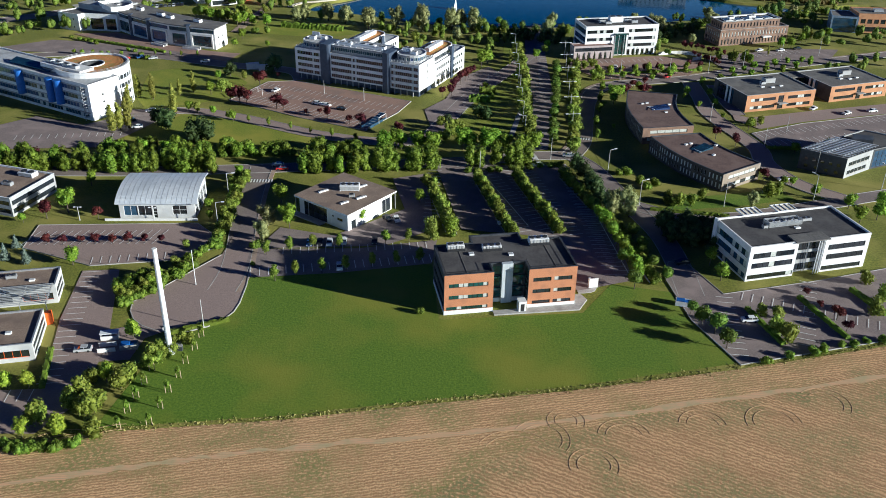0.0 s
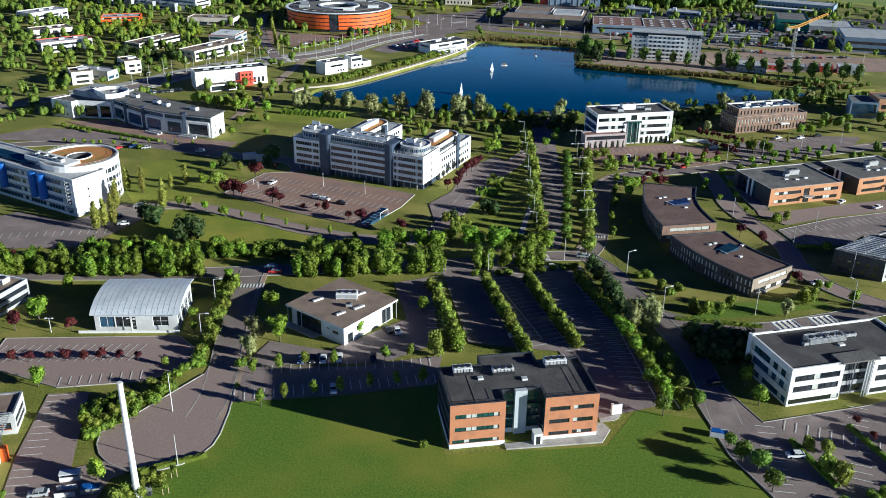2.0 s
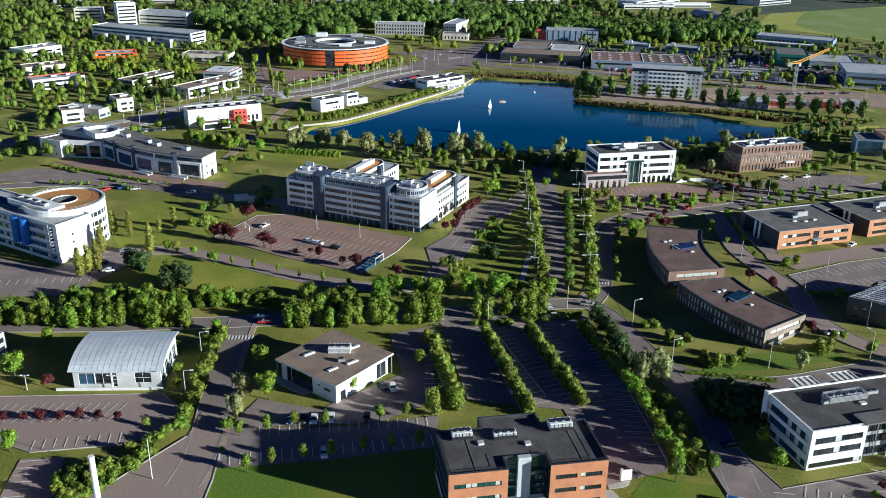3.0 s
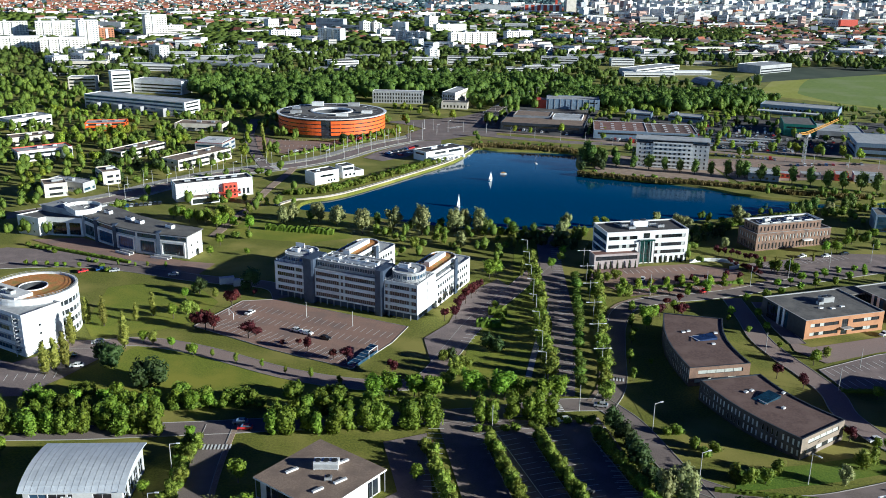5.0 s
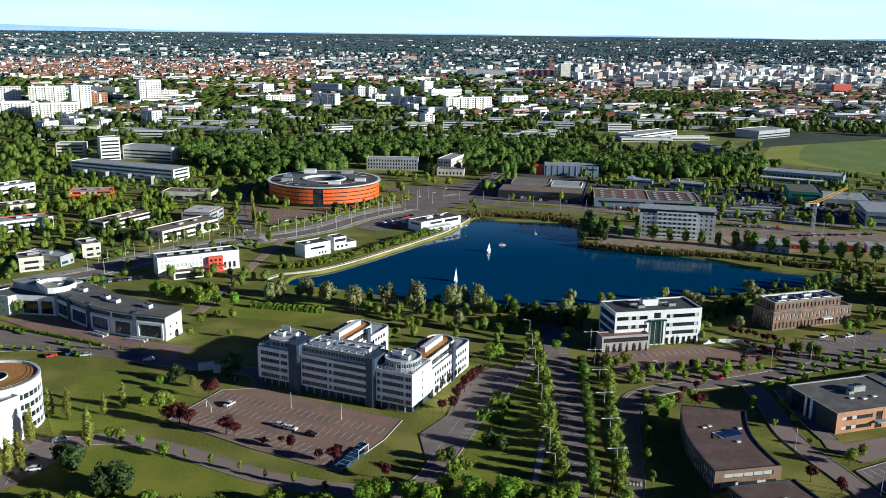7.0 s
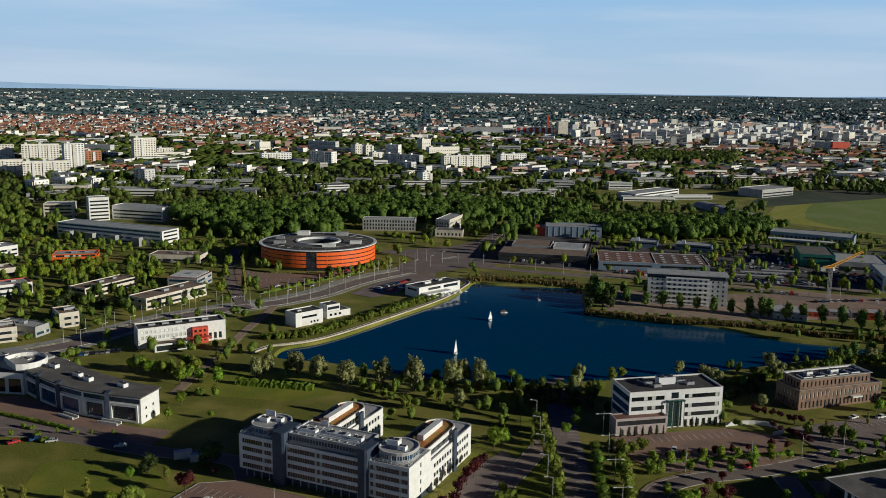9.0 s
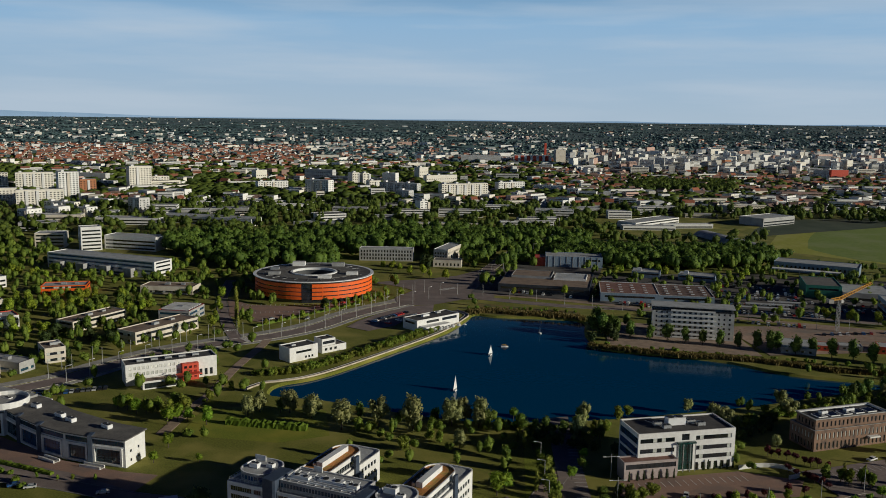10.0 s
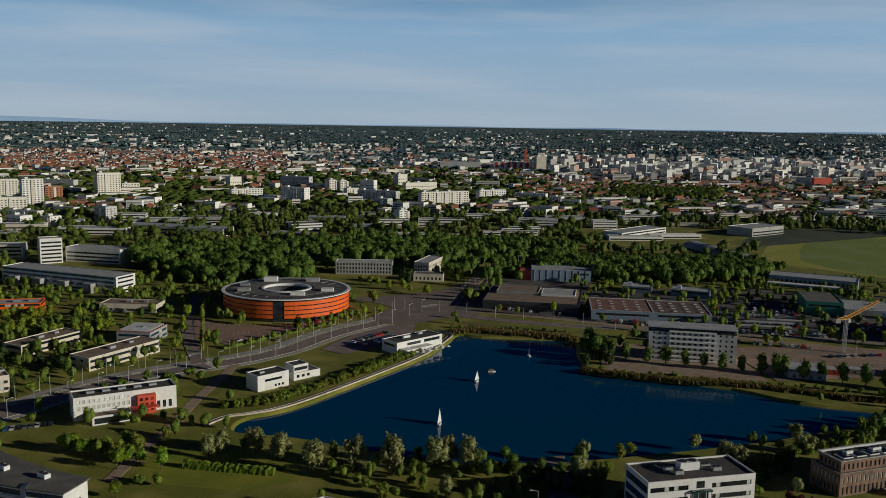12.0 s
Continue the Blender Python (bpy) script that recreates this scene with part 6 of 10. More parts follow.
def lake_terrace():
    b = thing("restaurant", "white two-storey restaurant with terrace parasols by the quay", "restaurant", -7.5, 642, 41)
    w, d = 34, 13
    s = {0: ribbon(3.9, 5.4, 7.5, 17.5, 9) + ribbon(0.8, 2.6, 2, 19, 9) + ribbon(3.9, 5.6, 20, 32, 8), 3: ribbon(3.9, 5.2, 2, 11, 5)}
    block(b, rect(w, d), 0, 6.5, WHITE, ROOFDARK, s, 0.3)
    g = Geo()
    g.box(2, 22, -5.5, 0, 0, 3.1)
    part("veranda", g, WHITE, b)
    rooftop_unit(b, 10, 6, 6.2, 5, 2, 1.4, 2, WHITEMETAL)
    rooftop_unit(b, 23, 8, 6.2, 3, 2, 1.2, 2)
    d0, d1 = math.cos(radians(41)), math.sin(radians(41))
    for k in range(10):
        u, v = 7 + 2.4 * k, -8.2 - (k % 2) * 2.6
        p = thing("parasol", "white terrace parasol over tables", "parasol", -7.5 + d0 * u - d1 * v, 642 + d1 * u + d0 * v, group="terrace parasols")
        g = Geo()
        g.tube(0, 0, 0, 2.6, 0.04, n=6)
        part("pole", g, METAL, p)
        g = Geo()
        g.tube(0, 0, 2.1, 2.8, 1.5, 0.05, n=8)
        part("canopy", g, SAIL, p)


def round_orange():
    """Ring-shaped office: orange panels in bands, white oversailing roof, open court."""
    b = thing("office_building", "ring-shaped orange-panelled office with pale roof and court", "office building", -83, 757)
    R, Ri, n = 41.5, 15, 72
    outer = [(R * math.cos(a), 39.0 * math.sin(a)) for a in (6.28319 * k / n for k in range(n))]

    def scaled(f):
        return [(x * f, y * f) for x, y in outer]

    inner = scaled(Ri / R)
    cuts = (0.0, 1.4, 2.9, 4.9, 6.2, 8.2, 9.4, 11.4)
    rows = [(0, 2.4, GLASS, 0.97, "glass_base"), (2.4, 4.5, ORANGE, 1, "orange_band"), (4.5, 5.2, GLASS, 0.992, "window_band"), (5.2, 7.3, ORANGE, 1, "orange_band"), (7.3, 8.0, GLASS, 0.992, "window_band"),
            (8.0, 10.1, ORANGE, 1, "orange_band"), (10.1, 10.8, GLASS, 0.992, "window_band"), (10.8, 12.9, ORANGE, 1, "orange_band"), (12.9, 14.2, GLASS, 0.965, "window_band")]
    gap = {53, 54}
    for z0, z1, m, f, nm in rows:
        out = scaled(f)
        g = Geo()
        for i in range(n):
            j = (i + 1) % n
            if m is ORANGE and i in gap:
                continue
            a, c, e, q = out[i], out[j], inner[j], inner[i]
            g.face([(*a, z0), (*c, z0), (*c, z1), (*a, z1)])
            g.face([(*a, z1), (*c, z1), (*e, z1), (*q, z1)])
        part(nm, g, m, b)
        if m is GLASS:
            # orange piers break the window bands
            p = Geo()
            for i in range(0, n, 3):
                if i in (51, 54):
                    continue
                x, y = outer[i]
                t = math.atan2(outer[(i + 1) % n][1] - y, outer[(i + 1) % n][0] - x)
                p.bar((x * 0.996, y * 0.996, z0), (x * 0.996, y * 0.996, z1), 0.32)
            if z0 > 1 and z1 < 14:
                tagged(part("orange_piers", p, ORANGE, b), kind="stuff")
    g = Geo()
    for i in (53, 54):
        j = (i + 1) % n
        a, c = scaled(0.985)[i], scaled(0.985)[j]
        g.face([(*a, 0), (*c, 0), (*c, 14.2), (*a, 14.2)])
    part("glazed_slot", g, GLASS, b)
    g = Geo()
    for i in range(n):
        e, q = inner[(i + 1) % n], inner[i]
        g.face([(*e, 0), (*q, 0), (*q, 14.2), (*e, 14.2)])
    part("court_wall", g, CHARCOAL, b, "dark glazed wall round the inner court")
    r = Geo()
    r.ring(scaled(1.03), scaled(0.975), 14.2, 14.7)
    part("roof_edge", r, WHITEMETAL, b, "pale oversailing roof edge")
    r = Geo()
    r.ring(scaled(0.975), scaled(0.37), 14.0, 14.6)
    part("roof", r, ROOFDARK, b)
    r = Geo()
    r.ring(scaled(0.40), scaled(0.36), 13.8, 15.4)
    part("court_rim", r, WHITEMETAL, b)
    r = Geo()
    r.ring(scaled(0.72), scaled(0.45), 14.6, 15.0)
    part("upper_roof", r, ROOFGREY, b)
    for a, rr, w, d, h, m in ((-68, 28, 9, 4, 2.4, WHITE), (-20, 30, 8, 5, 2.2, WHITE), (60, 30, 9, 5, 3, GREYWALL), (118, 30, 9, 6, 3.4, WHITE), (205, 29, 8, 4, 2.2, GREYWALL), (165, 30, 6, 4, 2, METAL)):
        x, y = rr * math.cos(radians(a)), rr * math.sin(radians(a)) * 0.94
        rooftop_unit(b, x - w / 2, y - d / 2, 14.6, w, d, h, 2, m)
    g = Geo()
    for k in range(24):
        a = radians(15 * k)
        g.bar((21 * math.cos(a), 20 * math.sin(a), 14.8), (36 * math.cos(a), 34 * math.sin(a), 14.85), 0.08)
    tagged(part("roof_netting", g, METAL, b), kind="stuff")


def slab_pair():
    for x, y, w, d, a, h, mt, lab in ((-61.4, 897, 47, 12, -4, 11.0, GREYWALL, "grey four-storey slab with tall windows and pale roof"), (3.6, 888.5, 13, 42, 0, 12.2, CREAM, "cream brick slab with window rows")):
        b = thing("apartment_block", lab, "block", x, y, a if w > 20 else -20)
        s = {0: [q for z in (1.2, 4.4, 7.6) for q in punched(z, z + 2.0, 0.6, w - 0.6, int(w / 2.6), 1.3)], 1: [q for z in (1.2, 4.4, 7.6) for q in punched(z, z + 1.8, 0.6, d - 0.6, int(d / 3.2), 1.3)]}
        block(b, rect(w, d), 0, h, mt, ROOFPALE, s, 0.3, WHITE)
    b = thing("annex_building", "low cream annex beside the slabs", "annex", 3, 868, -8)
    block(b, rect(24, 12), 0, 6, CREAM, ROOFGREY, {0: punched(1.2, 3.4, 1, 23, 7, 1.4)}, 0.3)


def sheds():
    b = thing("workshop", "low dark workshop with pale stepped roofs", "workshop", 50, 764, -13)
    s = {0: ribbon(2.5, 4.2, 2, 62, 24), 1: ribbon(2.5, 4.2, 2, 54, 20)}
    block(b, rect(66, 58), 0, 6.2, CHARCOAL, ROOFTAN, s, 0.3)
    block(b, rect(30, 26, 6, 28), 6.0, 7.8, GREYWALL, ROOFTAN, {}, 0.3, name="upper_wall", roof_name="upper_roof")
    block(b, rect(24, 22, 38, 26), 6.0, 7.6, WHITE, ROOFPALE, {}, 0.3, name="upper_wall", roof_name="upper_roof")
    b = thing("hall", "blue-grey clad sports hall with ribbed walls", "hall", 99, 873, -7)
    block(b, rect(48, 25), 0, 9.2, BLUESHED, ROOFPALE, {0: ribbon(5.5, 7, 34, 46, 6)}, 0.3)
    g = Geo()
    for k in range(9):
        g.box(5.2 * k + 2, 5.2 * k + 2.4, -0.35, 0, 0, 9.2)
    part("buttress", g, GREYWALL, b)
    g = Geo()
    g.box(-9, 0, 2, 16, 0, 8)
    part("red_end", g, REDPANEL, b)
    b = thing("workshop", "long blue-grey workshop with rows of roof domes", "workshop", 119, 733, -9)
    for k, (u0, u1, rm) in enumerate(((0, 40, ROOFRED), (40, 77, ROOFBROWN))):
        block(b, rect(u1 - u0, 42, u0, 0), 0, 6.0 if k else 6.4, BLUESHED, rm, {0: ribbon(3.2, 4.6, 3, u1 - u0 - 3, 10)}, 0.25, WHITEMETAL)
        for i in range(4):
            for j in range(4):
                skylight(b, u0 + 5 + i * 8.5, 6 + j * 8.5, 6.0, 2.4, 1.8)
    b = thing("warehouse", "green-clad warehouse beside an orange crane", "warehouse", 271, 752, -16)
    block(b, rect(24, 38), 0, 9.5, GREENSHED, ROOFGREY, {0: ribbon(6, 7.4, 2, 22, 8)}, 0.3)
    block(b, rect(34, 36, 24, -6), 0, 6.5, GREYWALL, ROOFPALE, {0: ribbon(1, 3, 2, 32, 10)}, 0.3)
    b = thing("warehouse", "long pale depot building with window strip", "warehouse", 292, 866, -30)
    block(b, rect(66, 24), 0, 8, BLUESHED, ROOFPALE, {0: punched(3, 5.4, 2, 64, 18, 1.6)}, 0.3)
    b = thing("canopy", "long white canopy on posts beside the depot", "canopy", 281, 842, -28)
    g = Geo()
    g.box(0, 52, 0, 7, 5.4, 6.2)
    part("roof", g, WHITE, b)
    for k in range(6):
        g = Geo()
        g.tube(2 + 9.6 * k, 3.5, 0, 5.4, 0.3, n=6)
        part("post", g, METAL, b)
    for x, y, w, d, a in ((162, 826, 22, 18, -18), (196, 814, 28, 16, -24)):
        b = thing("shed", "pale corrugated shed before the wood", "shed", x, y, a)
        block(b, rect(w, d), 0, 5.2, BLUESHED, ROOFPALE, {0: ribbon(3, 4.2, 1, w - 1, 8)}, 0.2)
        rooftop_unit(b, 4, 5, 5, 3, 2, 2.6, 1, WHITEMETAL)
    b = thing("depot_building", "grey flat-roofed depot with deep bands", "depot", 292, 672, -16)
    block(b, rect(60, 44), 0, 10.2, BLUESHED, ROOFPALE, {0: ribbon(1, 3, 2, 50, 18) + ribbon(5.5, 7.5, 2, 50, 18), 3: ribbon(1, 3, 2, 40, 14) + ribbon(5.5, 7.5, 2, 40, 14)}, 0.4)
    for x, y, w, d, h, lab, mt in ((193, 600, 18, 22, 3.6, "long pale site hut roof", GREYWALL), (214, 606, 8, 10, 3, "small red site cabin", REDPANEL), (247, 600, 8, 12, 4, "red and grey site cabin", REDPANEL), (258, 598, 16, 12, 4.4, "pale flat-roofed site shed", WHITE), (228, 606, 12, 8, 3, "small grey site cabin", GREYWALL)):
        b = thing("site_cabin", lab, "cabin", x, y, -18)
        block(b, rect(w, d), 0, h, mt, ROOFPALE, {0: punched(1, 2.2, 1, w - 1, max(1, int(w / 4)), 1.4)}, 0.1)
    for x, y, w in ((205, 706, 34), (215, 716, 30), (232, 722, 26)):
        b = thing("carport", "long pale parking canopy on posts", "canopy", x, y, -14)
        g = Geo()
        g.box(0, w, 0, 4.5, 2.8, 3.1)
        part("roof", g, ROOFPALE, b)
        g = Geo()
        for k in range(8):
            g.box(w * k / 7.2, w * k / 7.2 + 0.2, 2, 2.2, 0, 2.8)
        tagged(part("posts", g, METAL, b), kind="stuff")


def lakeside_slab():
    b = thing("apartment_block", "seven-storey grey slab with white loggias and pale roof", "apartment block", 130, 634.6, -13.5)
    w, d, h = 46, 15.5, 18.2
    s = {0: [], 1: []}
    for k in range(6):
        z = 1.0 + 2.75 * k
        s[0] += punched(z, z + 1.3, 11, 35, 8, 1.5) + punched(z, z + 1.2, 1, 10, 3, 1.0) + punched(z, z + 1.2, 36, 45, 3, 1.0)
        s[1] += punched(z, z + 1.2, 2, 14, 2, 1.2)
    block(b, rect(w, d), 0, h - 2.6, PALEGREY, ROOFPALE, s, 0.3, name="wall")
    for k in range(7):
        z = 0.5 + 2.55 * k if k == 0 else 2.45 + 2.75 * (k - 1)
        g = Geo()
        g.box(10.6, 35.4, -0.9, 0, z, z + 0.85)
        part("balcony_band", g, WHITE, b)
    block(b, rect(w - 2, d - 4, 1, 2.4), h - 2.8, h, CHARCOAL, ROOFPALE, {0: ribbon(h - 2.3, h - 0.6, 0.5, w - 2.6, 22)}, 0.1, name="top_floor", roof_name="upper_roof")
    g = Geo()
    g.box(-0.6, w + 0.6, 0.8, d, h, h + 0.4)
    part("roof_plate", g, ROOFPALE, b)


def campus():
    rows = [(-215.9, 538.4, 12, 14, 30, 7.6, CREAM, "small cream office with cube form"), (-194.5, 568.2, 10, 16, 35, 8.0, CREAM, "cream pavilion end with square windows"),
            (-206, 632.6, 40, 14, 62, 6.4, CREAM, "cream two-storey office with ribbon windows"), (-161.6, 606.7, 46, 15, 58, 7.0, CREAM, "long cream office with stepped roof"),
            (-166.3, 664, 20, 22, -10, 7.0, GREYWALL, "grey pavilion with louvred roof"), (-204, 747, 38, 16, -6, 5.6, CREAM, "pale low office in trees"),
            (-270, 738, 30, 16, 12, 6.2, ORANGE, "low orange-panelled office in trees"), (-298, 679, 28, 16, 38, 5.8, CREAM, "flat-roofed office in trees"),
            (-270, 626, 34, 15, 38, 7.2, WHITE, "white office with red roof edge"), (-326, 738, 34, 18, 55, 8.2, WHITE, "white flat-roofed campus office"),
            (-196, 560, 26, 10, 160, 5.6, GREYWALL, "glazed link with blue frame")]
    for x, y, w, d, a, h, mt, lab in rows:
        b = thing("campus_building", lab, "office building", x, y, a, "campus buildings")
        s = {i: [] for i in range(4)}
        for z in (1.0, 4.2):
            if z + 1.6 < h:
                for i, l in ((0, w), (1, d), (2, w), (3, d)):
                    s[i] += ribbon(z, z + 1.4, 0.8, l - 0.8, max(3, int(l / 2)), glass=BLUEGLASS if mt is GREYWALL else GLASS, blinds=0.2)
        block(b, rect(w, d), 0, h, mt, ROOFTAN if mt is CREAM else ROOFPALE, s, 0.4, REDPANEL if "red" in lab else None)
        rooftop_unit(b, w * 0.4, d * 0.4, h - 0.4, 3.6, 2.4, 1.5, 2)
        rooftop_unit(b, w * 0.7, d * 0.5, h - 0.4, 2.6, 2.0, 1.2, 1)
        if "louvred" in lab:
            for k in range(8):
                g = Geo()
                g.box(1, w - 1, 2 + k * 2.4, 2.8 + k * 2.4, h + 0.2, h + 0.9)
                part("louvre", g, WHITE, b)
    b = thing("campus_building", "long four-storey slab with bands and white gable", "office building", -312, 849, -24)
    s = {0: [q for z in (1, 4.2, 7.4, 10.4) for q in ribbon(z, z + 1.5, 1, 108, 50, glass=BLUEGLASS)], 1: [q for z in (1, 4.2, 7.4, 10.4) for q in ribbon(z, z + 1.3, 2, 18, 6)]}
    block(b, rect(110, 20), 0, 12.6, WHITE, ROOFPALE, s, 0.4)
    for k in range(4):
        g = Geo()
        g.box(12 + 24 * k, 20 + 24 * k, -6, 0, 0, 7)
        part("bay", g, GREYWALL, b)


main_offices()
drum_offices()
curved_white_offices()
lake_white_office()
lake_brick_office()
east_office()
red_white_school()
lake_houses()
lake_terrace()
round_orange()
slab_pair()
sheds()
lakeside_slab()
campus()

# ---- trees and shrubs ----
def sphere_data(level):
    bm = bmesh.new()
    bmesh.ops.create_icosphere(bm, subdivisions=level, radius=1.0)
    v = np.array([tuple(p.co) for p in bm.verts])
    f = [tuple(p.index for p in q.verts) for q in bm.faces]
    bm.free()
    return v, np.array(f)


BALL1, BALL2 = sphere_data(1), sphere_data(2)


def leaf_quads(rnd, centres, outward, leaf):
    """Leaf sprays: small four-cornered faces that lean every way, but mostly outward."""
    n = len(centres)
    nrm = outward + rnd.normal(0, 0.55, (n, 3))
    nrm /= np.linalg.norm(nrm, axis=1)[:, None]
    u = np.cross(nrm, rnd.normal(0, 1, (n, 3)))
    u /= np.linalg.norm(u, axis=1)[:, None] + 1e-6
    w = np.cross(nrm, u)
    a, b = leaf * rnd.uniform(0.55, 1.3, (n, 1)), leaf * rnd.uniform(0.45, 1.0, (n, 1))
    skew = rnd.uniform(-0.5, 0.5, (n, 1))
    return np.stack([centres - u * a, centres - w * b + u * a * skew, centres + u * a + nrm * leaf * 0.3, centres + w * b - u * a * skew], 1).reshape(-1, 3)


def crown_geo(seed, lobes, leaves, leaf, rough=0.28, squash=1.0, spread=0.12):
    """A crown: rounded leaf masses, clothed in many small leaf sprays that break the outline and leave gaps."""
    rnd = np.random.default_rng(seed)
    g = Geo()
    v0, f0 = BALL1
    for x, y, z, r, rz in lobes:
        k = len(g.v)
        bump = 0.86 * (1 + 0.1 * rnd.normal(0, 1, len(v0)).clip(-1.6, 1.6))
        p = v0 * bump[:, None] * np.array([r, r, rz]) + np.array([x, y, z])
        g.v.extend(map(tuple, p.tolist()))
        g.f.extend(tuple(int(q) + k for q in t) for t in f0)
        g.m.extend([0] * len(f0))
    a = np.array(lobes)
    pick = rnd.choice(len(lobes), leaves, p=a[:, 3] ** 2 / (a[:, 3] ** 2).sum())
    d = rnd.normal(0, 1, (leaves, 3))
    d[:, 2] += 0.25
    d /= np.linalg.norm(d, axis=1)[:, None]
    size = a[pick][:, [3, 3, 4]]
    c = a[pick][:, :3] + d * size * (0.84 + abs(rnd.normal(0, spread, (leaves, 1))))
    k = len(g.v)
    g.v.extend(map(tuple, leaf_quads(rnd, c, d, leaf).tolist()))
    g.f.extend((k + 4 * q, k + 4 * q + 1, k + 4 * q + 2, k + 4 * q + 3) for q in range(leaves))
    g.m.extend([0] * leaves)
    return g


def trunk_geo(seed, h, r, limbs=5, spread=1.6, top=None):
    rnd = random.Random(seed)
    g = Geo()
    g.tube(0, 0, -0.1, h, r, r * 0.55, 7)
    for i in range(limbs):
        a = 6.283 * i / limbs + rnd.uniform(-0.4, 0.4)
        z = h * rnd.uniform(0.55, 0.95)
        g.tube(0, 0, z, z + (top or h) * 0.5, r * 0.4, r * 0.12, 5, 0, math.cos(a) * spread, math.sin(a) * spread)
    return g


def lobes_for(kind, seed):
    r = random.Random(seed)
    u = r.uniform
    if kind == "broad":   # height 8
        return [(u(-1.3, 1.3), u(-1.3, 1.3), u(3.2, 6.6), u(1.1, 1.7), u(1.1, 1.6)) for _ in range(9)] + [(0, 0, 4.8, 1.9, 2.3)]
    if kind == "hornbeam":  # height 8.6, leafy to the ground
        return [(u(-1.1, 1.1), u(-1.1, 1.1), u(1.0, 6.2), u(1.0, 1.5), u(1.2, 1.7)) for _ in range(10)] + [(0, 0, 4.6, 1.5, 3.4)]
    if kind == "cypress":  # height 6
        return [(u(-0.1, 0.1), u(-0.1, 0.1), 0.8 + 0.8 * i, 0.75 - 0.06 * i, 0.8) for i in range(7)]
    if kind == "lime":    # height 8
        return [(u(-1.2, 1.2), u(-1.2, 1.2), u(2.8, 6.4), u(1.0, 1.6), u(1.1, 1.7)) for _ in range(9)] + [(0, 0, 4.4, 1.9, 2.5)]
    if kind == "bank":    # height 9
        return [(u(-1.0, 1.0), u(-1.0, 1.0), u(2.0, 6.2), u(1.0, 1.5), u(1.2, 1.8)) for _ in range(9)] + [(0, 0, 5.2, 1.4, 3.2)]
    if kind == "bushy":   # height 5, from the ground
        return [(u(-1.1, 1.1), u(-1.1, 1.1), u(1.0, 4.0), u(0.8, 1.2), u(0.8, 1.2)) for _ in range(8)] + [(0, 0, 2.0, 1.5, 1.8)]
    if kind == "round":   # height 5
        return [(u(-0.5, 0.5), u(-0.5, 0.5), 3.2 + u(-0.4, 0.4), 1.5, 1.4) for _ in range(4)]
    if kind == "young":   # height 5
        return [(u(-0.4, 0.4), u(-0.4, 0.4), 2.0 + 0.55 * i, 0.95 - 0.10 * abs(i - 1.5), 0.8) for i in range(5)]
    if kind == "dark":    # height 7
        return [(u(-1.6, 1.6), u(-1.6, 1.6), u(1.2, 4.4), u(1.1, 1.6), u(1.2, 1.7)) for _ in range(8)] + [(0, 0, 4.6, 1.3, 2.2)]
    if kind == "spruce":  # height 7
        return [(u(-0.15, 0.15), u(-0.15, 0.15), 1.0 + 0.85 * i, 1.9 - 0.26 * i, 0.8) for i in range(7)]
    if kind == "willow":  # height 10
        return [(u(-1.9, 1.9), u(-1.9, 1.9), u(2.6, 7.6), u(1.1, 1.6), u(1.5, 2.4)) for _ in range(11)] + [(0, 0, 5, 2.2, 3.4)]
    if kind == "poplar":  # height 10
        return [(u(-0.35, 0.35), u(-0.35, 0.35), 1.7 + 0.95 * i, 1.25 - 0.085 * abs(i - 2.5) ** 1.3, 1.1) for i in range(9)]
    if kind == "plum":    # height 5
        return [(u(-0.9, 0.9), u(-0.9, 0.9), u(2.4, 4.0), u(0.8, 1.1), u(0.7, 1.0)) for _ in range(7)]
    if kind == "yellow":  # height 6
        return [(u(-0.9, 0.9), u(-0.9, 0.9), u(1.2, 4.6) , u(0.8, 1.2), u(0.9, 1.3)) for _ in range(8)]
    return [(u(-0.8, 0.8), u(-0.8, 0.8), u(0.4, 1.5), u(0.6, 0.9), u(0.6, 0.9)) for _ in range(6)] + [(0, 0, 0.8, 1.0, 1.0)]


TALL = {"cypress": 6.2, "hornbeam": 8.4, "lime": 8.0, "bank": 8.4, "broad": 8.0, "bushy": 5.0, "round": 4.8, "young": 5.0, "dark": 6.6, "spruce": 7.4, "willow": 10.0, "poplar": 10.6, "plum": 5.0, "yellow": 6.0, "shrub": 2.4}
SPRAYS = {"cypress": (260, 0.2), "hornbeam": (600, 0.38), "lime": (520, 0.38), "bank": (520, 0.36), "broad": (520, 0.38), "bushy": (480, 0.3), "round": (340, 0.22), "young": (380, 0.25), "dark": (520, 0.34), "spruce": (480, 0.28), "willow": (660, 0.36), "poplar": (560, 0.32), "plum": (460, 0.27), "yellow": (480, 0.3), "shrub": (220, 0.22)}
LABELS = {"cypress": "narrow dark green cypress", "hornbeam": "dense green hornbeam leafy to the ground", "lime": "bright green lime tree with full crown", "bank": "blue-green alder with dense upright crown", "broad": "leafy green deciduous tree", "bushy": "dense olive-green tree branching from the ground", "round": "clipped round green tree on short trunk", "young": "slender young tree with light green crown",
          "dark": "dark green bushy tree", "spruce": "blue-green spruce", "willow": "silvery willow with loose drooping crown", "poplar": "tall narrow yellow-green poplar", "plum": "dark red purple-leaved plum tree",
          "yellow": "bright yellow-green leafy tree", "shrub": "green rounded shrub"}
STOCK = {}
